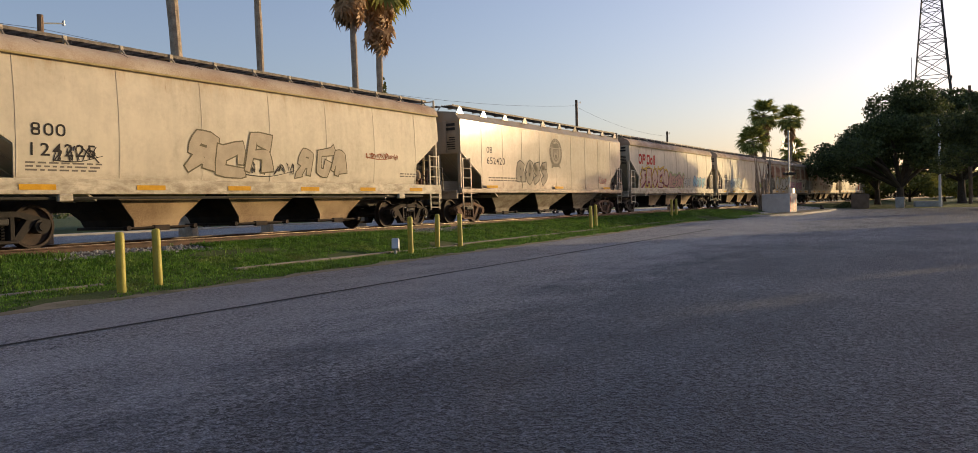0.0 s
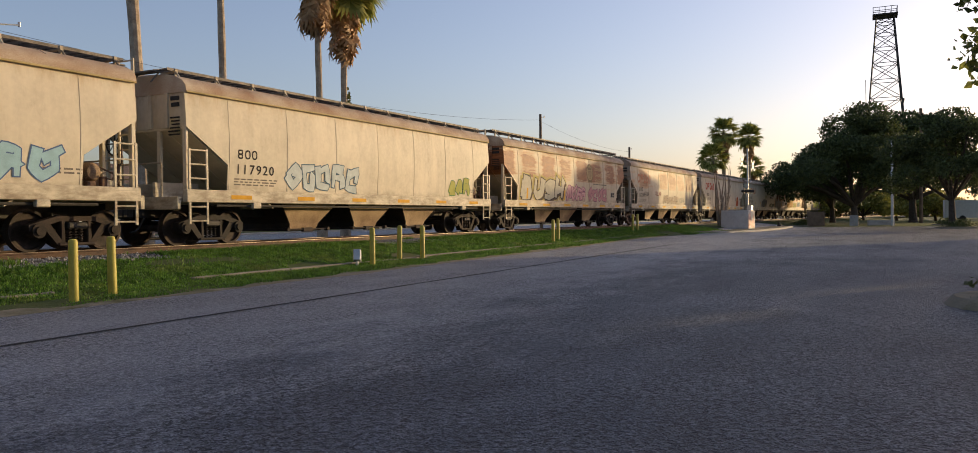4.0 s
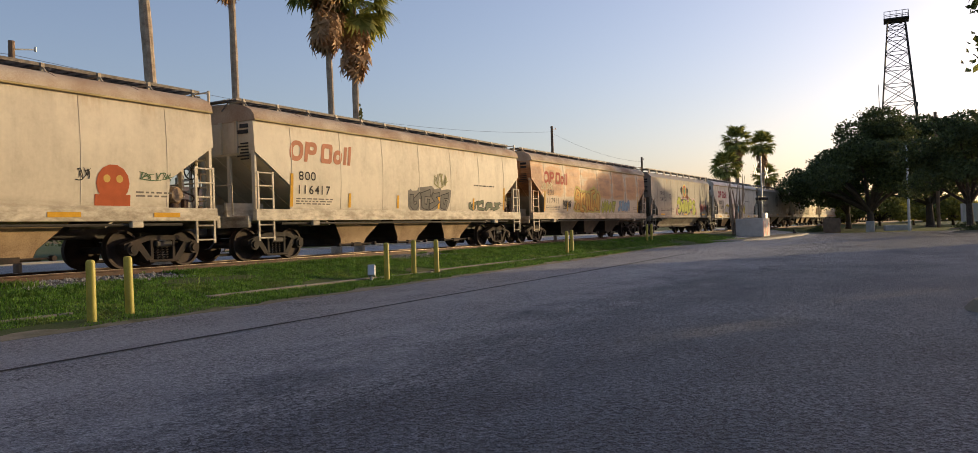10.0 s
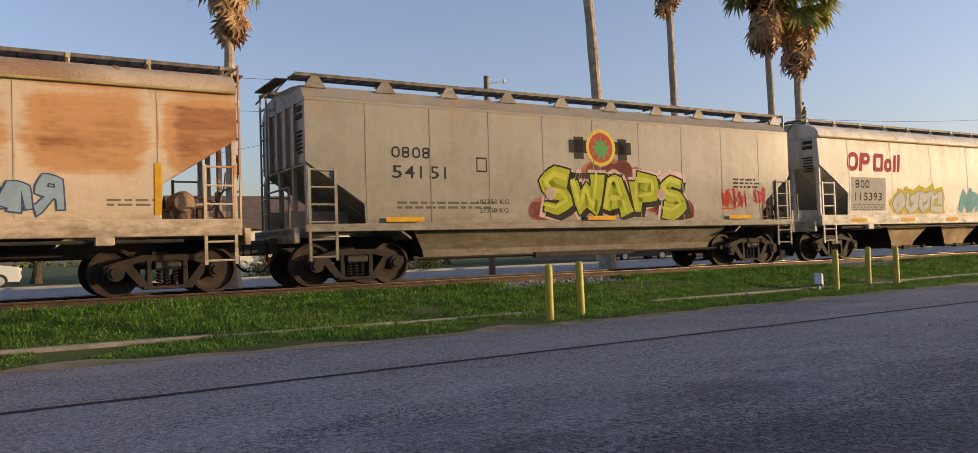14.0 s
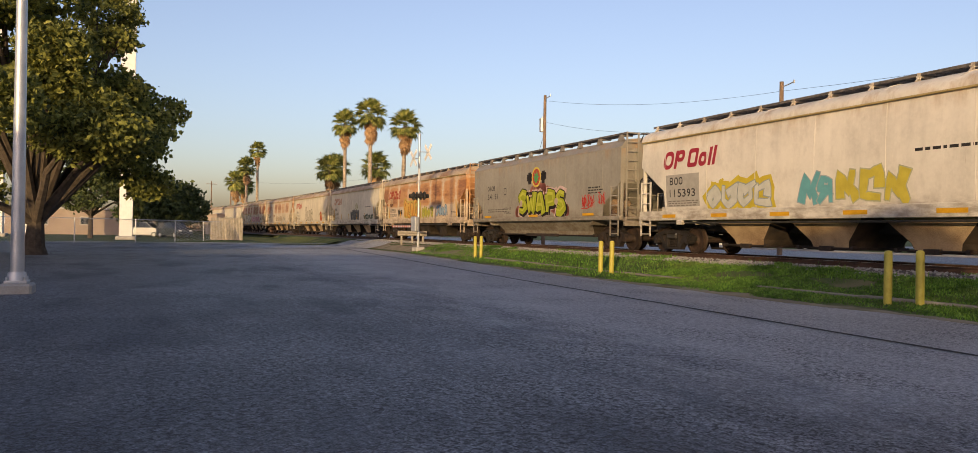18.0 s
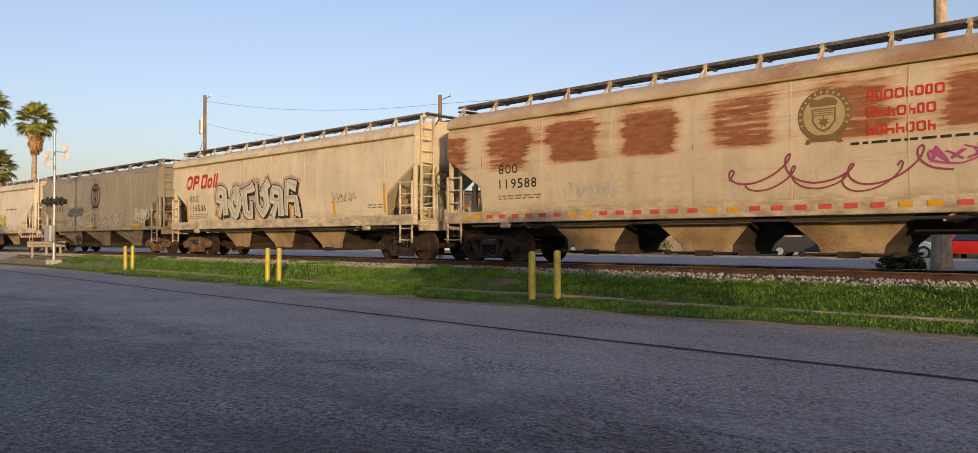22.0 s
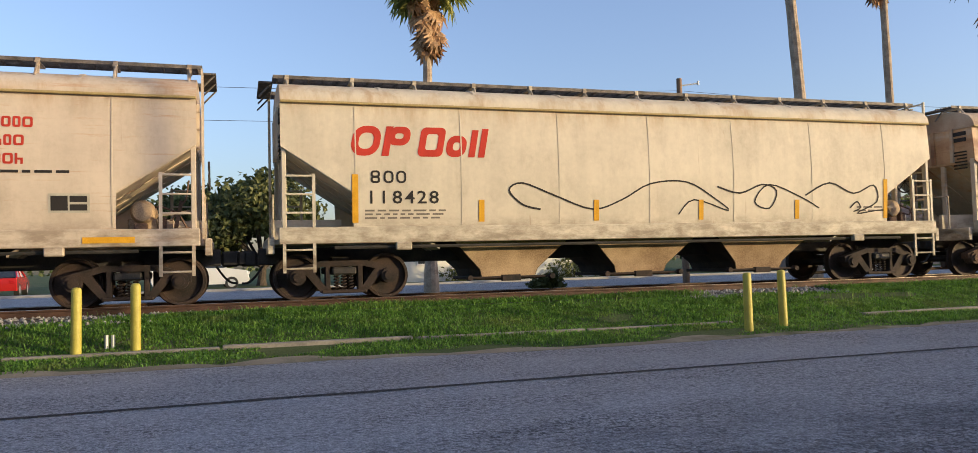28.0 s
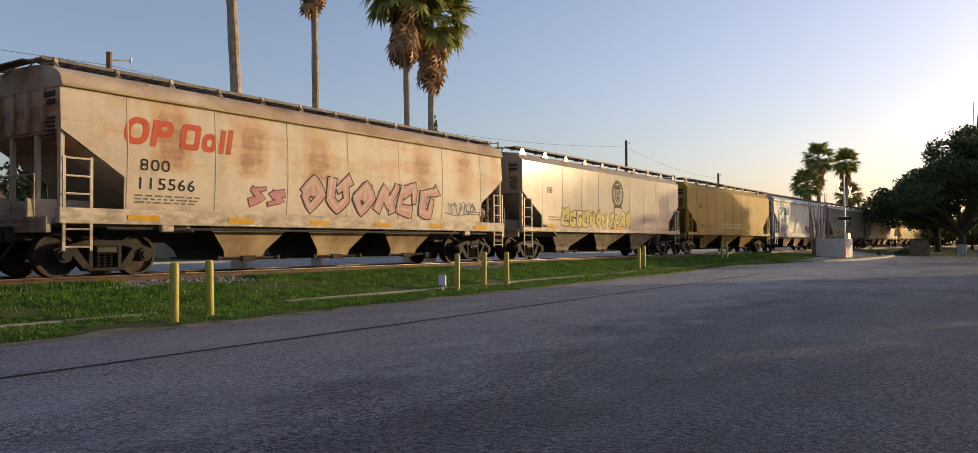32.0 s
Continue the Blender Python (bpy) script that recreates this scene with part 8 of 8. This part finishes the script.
# unseen block behind the viewer, added to throw its long shade over the lot
low_building(4, -32, 32, 13, 6.45, 0, BRICK, "long brown brick block, unseen, added to shade the lot", 7)
# added wall out of view; its two slots let sun patches onto the asphalt
slot_wall = thing("sun_slot_wall", "high brown brick wall, unseen, added with two slots for sun patches", "wall", pose(0, 0, 0))
for x0, x1, z0, z1 in ((36.1, 66, 0, 3.95), (36.1, 42.9, 3.95, 4.42), (43.9, 66, 3.95, 4.42), (36.1, 40.3, 4.42, 4.7), (41.7, 66, 4.42, 4.7), (36.1, 66, 4.7, 6.7)):
    bm = bmesh.new()
    box(bm, x0, x1, -19.25, -19.0, z0, z1)
    part("brickwork", bm, BRICK, slot_wall)
# second unseen block, kept low so that the crossing stays in the sun
low_building(-52, -31.5, 55.7, 12.5, 3.9, 0, BRICK, "low brick block, unseen, added to shade the lot", 8)

sheet("sidewalk", [-66.2, -65.4, -64.6], lambda x: [-90, -40, -12, 0, 8, 12], 0.13, CONCRETE, "pale concrete sidewalk along the street", "sidewalk")

# chain-link fence
fence = thing("chain_link_fence", "grey chain-link fence with steel posts", "fence")
FP = [(-63, -16), (-63.5, -11), (-66, -6.5), (-70, -2.5), (-74.5, 0.5), (-79, 3.0), (-83.5, 5.0)]
for (x0, y0), (x1, y1) in zip(FP[:-1], FP[1:]):
    bm = bmesh.new()
    tube(bm, (x0, y0, 0), (x0, y0, 1.9), 0.04, n=8)
    part("post", bm, GALV, fence)
    bm = bmesh.new()
    tube(bm, (x0, y0, 1.86), (x1, y1, 1.86), 0.028, n=6)
    part("top_rail", bm, GALV, fence)
    bm = bmesh.new()
    ln = math.hypot(x1 - x0, y1 - y0)
    n = int(ln / 0.22)
    for i in range(-8, n):
        for s in (0, 1):
            a, b = max(0, i), min(n, i + 8)
            za, zb = (a - i) / 8 * 1.8, (b - i) / 8 * 1.8
            if s:
                za, zb = 1.8 - za, 1.8 - zb
            p0 = Vector((x0 + (x1 - x0) * a / n, y0 + (y1 - y0) * a / n, 0.05 + za))
            p1 = Vector((x0 + (x1 - x0) * b / n, y0 + (y1 - y0) * b / n, 0.05 + zb))
            tube(bm, p0, p1, 0.006, n=3, caps=False)
    part("wire_mesh", bm, GALV, fence)
f = thing("sheet_metal_fence", "pale corrugated metal fence panels", "fence")
for i in range(7):
    bm = bmesh.new()
    pts = []
    for j in range(13):
        pts.append((j * 0.046, 0.07 * (j // 2 % 2)))
    loft(bm, [[(p[0], p[1], z) for p in pts] + [(p[0], p[1] - 0.008, z) for p in pts[::-1]] for z in (0.05, 2.3)])
    part("panel", bm, OLD_GALV, f, m=pose(-85.4 + i * 0.36, 3.9 + i * 0.42, 0, 0, 0, 49))

# ---- vehicles ----
TYRE = BLACK
CAR_PAINT = {}


def auto_paint(rgb):
    if rgb not in CAR_PAINT:
        n = Nodes("car_enamel", 0.25, 0.1, 0.6)
        n.bsdf.inputs["Coat Weight"].default_value = 0.5
        CAR_PAINT[rgb] = n.finish(n.mix(n.noise(30, None, 2), tuple(c * 0.94 for c in rgb), rgb))
    return CAR_PAINT[rgb]


TAIL = Nodes("tail_lamp", 0.2).finish((0.35, 0.01, 0.01))
HEAD = Nodes("head_lamp", 0.1).finish((0.7, 0.7, 0.7))


def vehicle(x, y, turn, kind, rgb, label, z=None):
    """A road vehicle whose front points along its own +x."""
    v = thing(kind, label, "pickup" if kind == "pickup_truck" else "car", pose(x, y, ground_z(x, y) + 0.02 if z is None else z, 0, 0, turn), "vehicles")
    paint = auto_paint(rgb)
    L, W, belt, top = {"sedan": (4.6, 0.88, 0.92, 1.42), "suv": (4.8, 0.95, 1.12, 1.76), "pickup_truck": (5.6, 0.97, 1.12, 1.82)}[kind]
    lo = 0.28
    if kind == "sedan":
        deck = [(-L / 2, 0.55), (-L / 2, belt - 0.04), (-L / 2 + 0.9, belt + 0.02), (L / 2 - 1.3, belt), (L / 2 - 0.15, belt - 0.22), (L / 2, 0.5)]
        cab = [(-L / 2 + 0.35, belt), (-L / 2 + 1.15, top - 0.03), (0.2, top), (L / 2 - 1.25, belt)]
    elif kind == "suv":
        deck = [(-L / 2, 0.5), (-L / 2, belt), (L / 2 - 1.2, belt), (L / 2 - 0.12, belt - 0.15), (L / 2, 0.5)]
        cab = [(-L / 2 + 0.03, belt), (-L / 2 + 0.25, top), (0.4, top), (L / 2 - 1.15, belt)]
    else:
        deck = [(-L / 2, 0.5), (-L / 2, belt), (L / 2 - 1.3, belt), (L / 2 - 0.1, belt - 0.1), (L / 2, 0.5)]
        cab = [(-0.75, belt), (-0.6, top), (0.75, top), (L / 2 - 1.25, belt)]
    bm = bmesh.new()
    prof = [(-L / 2 + 0.1, lo)] + deck + [(L / 2 - 0.1, lo)]
    loft(bm, [[(p[0] * s, yy, p[1]) for p in prof] for yy, s in ((-W, 0.985), (-W * 0.96, 1.0), (W * 0.96, 1.0), (W, 0.985))])
    part("body", bm, paint, v, smooth=True)
    bm = bmesh.new()
    loft(bm, [[(p[0], sgn * (W - 0.06 - (0.16 if p[1] > belt + 0.1 else 0)), p[1]) for p in cab] for sgn in (-1, 1)])
    part("cabin", bm, GLASS, v, "dark glazed cabin")
    bm = bmesh.new()
    xs = [p[0] for p in cab if p[1] > belt + 0.1]
    box(bm, min(xs) - 0.05, max(xs) + 0.05, -W + 0.2, W - 0.2, top - 0.02, top + 0.03, 0.02)
    for sgn in (-1, 1):
        for a, b in ((cab[0], cab[1]), (cab[3], cab[2])):
            tube(bm, (a[0], sgn * (W - 0.05), a[1]), (b[0], sgn * (W - 0.21), b[1]), 0.045, n=6)
        mx = (cab[1][0] + cab[2][0]) / 2
        tube(bm, (mx, sgn * (W - 0.05), belt), (mx, sgn * (W - 0.21), top), 0.04, n=6)
    part("roof", bm, paint, v)
    for wx in (-L / 2 + 0.85, L / 2 - 0.9):
        for sgn in (-1, 1):
            wh = new("wheel")
            wh.parent = v
            wh.matrix_basis = pose(wx, sgn * (W - 0.1), 0.33)
            r = 0.33
            shared(("tyre", kind), "tyre", lambda bm: tube(bm, (0, -0.11, 0), (0, 0.11, 0), r, n=20), TYRE, wh, smooth=True)
            shared(("rim", kind), "rim", lambda bm: tube(bm, (0, -0.118, 0), (0, 0.118, 0), r * 0.62, n=14), GALV, wh, smooth=True)
    for sgn in (-1, 1):
        bm = bmesh.new()
        box(bm, L / 2 - 0.12, L / 2 + 0.01, sgn * W * 0.7 - 0.16, sgn * W * 0.7 + 0.16, belt - 0.36, belt - 0.2, 0.02)
        part("headlight", bm, HEAD, v)
        bm = bmesh.new()
        box(bm, -L / 2 - 0.012, -L / 2 + 0.08, sgn * W * 0.78 - 0.12, sgn * W * 0.78 + 0.12, belt - 0.3, belt - 0.12, 0.02)
        part("tail_light", bm, TAIL, v)
    return v


vehicle(-1.0, 44.2, 3, "suv", (0.70, 0.70, 0.68), "white sport utility car parked beyond the road")
vehicle(-13.2, 42.3, 8, "sedan", (0.72, 0.72, 0.70), "white sedan parked beyond the road")
vehicle(-10.2, 45.0, 95, "sedan", (0.45, 0.02, 0.02), "red sedan parked beyond the road")
vehicle(-17.5, 44.0, 10, "pickup_truck", (0.05, 0.055, 0.06), "dark pickup parked beyond the road")
vehicle(39.0, 42.0, 170, "suv", (0.04, 0.045, 0.05), "dark sport utility car parked beyond the road")
vehicle(-30.5, 41.5, 5, "suv", (0.05, 0.055, 0.06), "dark sport utility car parked beyond the road")
vehicle(-41.0, 41.5, 5, "sedan", (0.06, 0.07, 0.10), "dark blue sedan parked beyond the road")
vehicle(-104.0, -2.5, 60, "suv", (0.66, 0.66, 0.64), "white car parked behind the fence")
vehicle(-100.0, 0.6, 30, "suv", (0.04, 0.05, 0.07), "dark blue car parked behind the fence")
DRIVEN = []
silver = vehicle(0, 0, 180, "sedan", (0.50, 0.52, 0.54), "silver sedan driving along the road", 0)
rows = []
for t in range(0, 33, 2):
    x = 0.8 - 9.6 * (t - 24)
    y = track_y(x) + 18.6
    rows.append((t, pose(x, y, 0.33, 0, 0, 180 + math.degrees(math.atan(-2 * BEND * (x - BEND_X))))))
DRIVEN.append((silver, rows))
pickup = vehicle(0, 0, 180, "pickup_truck", (0.52, 0.53, 0.54), "silver pickup driving along the road", 0)
rows = []
for t in range(0, 33, 2):
    x = 21.9 - 10.0 * (t - 31)
    y = track_y(x) + 20.4
    rows.append((t, pose(x, y, 0.33, 0, 0, 180 + math.degrees(math.atan(-2 * BEND * (x - BEND_X))))))
DRIVEN.append((pickup, rows))
white_pickup = vehicle(0, 0, 180, "pickup_truck", (0.68, 0.68, 0.66), "white pickup driving along the road", 0)
rows = []
for t in range(0, 33, 2):
    x = 38.0 - 12.5 * (t - 3)
    y = track_y(x) + 19.0
    rows.append((t, pose(x, y, 0.33, 0, 0, 180 + math.degrees(math.atan(-2 * BEND * (max(-420, x) - BEND_X))))))
DRIVEN.append((white_pickup, rows))
b = thing("box_truck", "white step van parked beyond the oaks", "van", pose(132, -16.2, 0, 0, 0, -88), "vehicles")
bm = bmesh.new()
loft(bm, [[(-6.6, y, 0.5), (-6.6, y, 3.1), (2.3, y, 2.95), (2.75, y, 2.2), (3.4, y, 1.3), (3.45, y, 0.5)] for y in (-1.1, 1.1)])
part("body", bm, WHITE, b)
bm = bmesh.new()
box(bm, 1.4, 2.3, -1.112, -1.1, 1.5, 2.3)
part("side_window", bm, GLASS, b)
for wx in (-4.4, 2.3):
    for sgn in (-1, 1):
        bm = bmesh.new()
        tube(bm, (wx, sgn * 0.9, 0.42), (wx, sgn * 1.13, 0.42), 0.42, n=18)
        part("wheel", bm, BLACK, b)

# ---- grass ----


def grass(name, count, x0, x1, seed, hmin, hmax, width, lo=0.04, hi=1.0):
    """Bent blades over the strip between the lot's edge and the ballast."""
    rng = np.random.default_rng(seed)
    xs = x0 + (x1 - x0) * rng.random(count)
    ss = lo + (hi - lo) * rng.random(count) ** 0.8
    e = np.interp(xs, [p[0] for p in EDGE], [p[1] for p in EDGE])
    ny = TRACK_Y - BEND * (xs - BEND_X) ** 2 - 1.15
    ys = e + (ny - e) * ss
    bed = np.where(ny - ys < 0.75, 0.05, 0.0)
    gz = bed + np.interp((ys - e) / (ny - 1.25 - e), (0, 0.12, 0.42, 0.75, 1), (0.0, 0.05, 0.12, 0.36, 0.5))
    keep = np.array([noise.noise((float(a) * 0.5, float(b) * 0.9, seed)) for a, b in zip(xs, ys)])
    near_edge = np.where(ss < 0.09, np.where(xs < 4, -0.05, -0.32), -0.5)
    stony = np.array([noise.noise((float(a - BEND_X) * 0.16, 0, 4)) for a in xs])
    near_edge = np.where((ss > 0.76) & ((stony > 0.2) | (xs < -1)), 0.28, near_edge)
    ok = keep > near_edge
    xs, ys, gz, keep = xs[ok], ys[ok], gz[ok], keep[ok]
    n = len(xs)
    h = (hmin + (hmax - hmin) * rng.random(n) ** 1.5) * (0.75 + 0.7 * np.clip(keep + 0.3, 0, 1))
    ang = rng.random(n) * 2 * np.pi
    d = np.stack([np.cos(ang), np.sin(ang), np.zeros(n)], 1)
    side = np.stack([-d[:, 1], d[:, 0], np.zeros(n)], 1) * (width * (0.6 + 0.8 * rng.random(n)))[:, None]
    p = np.stack([xs, ys, gz - 0.01], 1)
    up = np.array([0, 0, 1.0])
    mid = p + d * (h * 0.18)[:, None] + up * (h * 0.62)[:, None]
    tip = p + d * (h * rng.uniform(0.5, 1.3, n))[:, None] + up * (h * rng.uniform(0.45, 0.95, n))[:, None]
    v = np.stack([p - side, p + side, mid + side * 0.7, mid - side * 0.7, tip], 1).reshape(-1, 3)
    i = np.arange(n) * 5
    quads = np.stack([i, i + 1, i + 2, i + 3], 1).tolist()
    tris = np.stack([i + 3, i + 2, i + 4], 1).tolist()
    me = bpy.data.meshes.new(name)
    me.from_pydata(v.tolist(), [], quads + tris)
    ob = link_mesh(name, me, BLADE)
    return tagged(ob, "rough green grass beside the track", "grass", kind="stuff")


grass("grass", 300000, -20, 24, 1, 0.03, 0.095, 0.009)
grass("grass", 7000, -20, 30, 4, 0.08, 0.2, 0.008, 0.4, 1.0)
grass("grass", 26000, 1, 45, 5, 0.06, 0.15, 0.011, 0.8, 1.0)
grass("grass", 110000, 24, 62, 2, 0.05, 0.14, 0.014)
grass("grass", 26000, -44, -20, 3, 0.05, 0.14, 0.012)


# ---- what moves ----
def train_arc(u, t):
    return u - (SPEED * t + EASE * t * t / 32.0)


def motions():
    for car, u in TRAIN:
        rows = []
        for t in range(0, 33):
            x, y, h = on_track(train_arc(u, t))
            rows.append((t, pose(x, y, RAIL_Z, 0, 0, h)))
        walk(car, rows)
    for ob, rows in DRIVEN:
        walk(ob, rows)
    # every wheelset turns alike: the first is keyed, the others take over its turn
    first = WHEELSETS[0]
    base = first.matrix_basis.copy()
    rows = []
    for f in range(32 * FPS + 1):
        t = f / FPS
        turn = -math.degrees((SPEED * t + EASE * t * t / 32.0) / 0.46)
        rows.append((t, pose(0, 0, 0, 0, turn, 0)))
    for w in WHEELSETS:
        w.matrix_parent_inverse = w.matrix_basis.copy()
        w.matrix_basis = Matrix.Identity(4)
    walk(first, rows)
    for w in WHEELSETS[1:]:
        w.rotation_mode = "QUATERNION"
        w.animation_data_create()
        w.animation_data.action = first.animation_data.action
        w.animation_data.action_slot = first.animation_data.action_slot


motions()
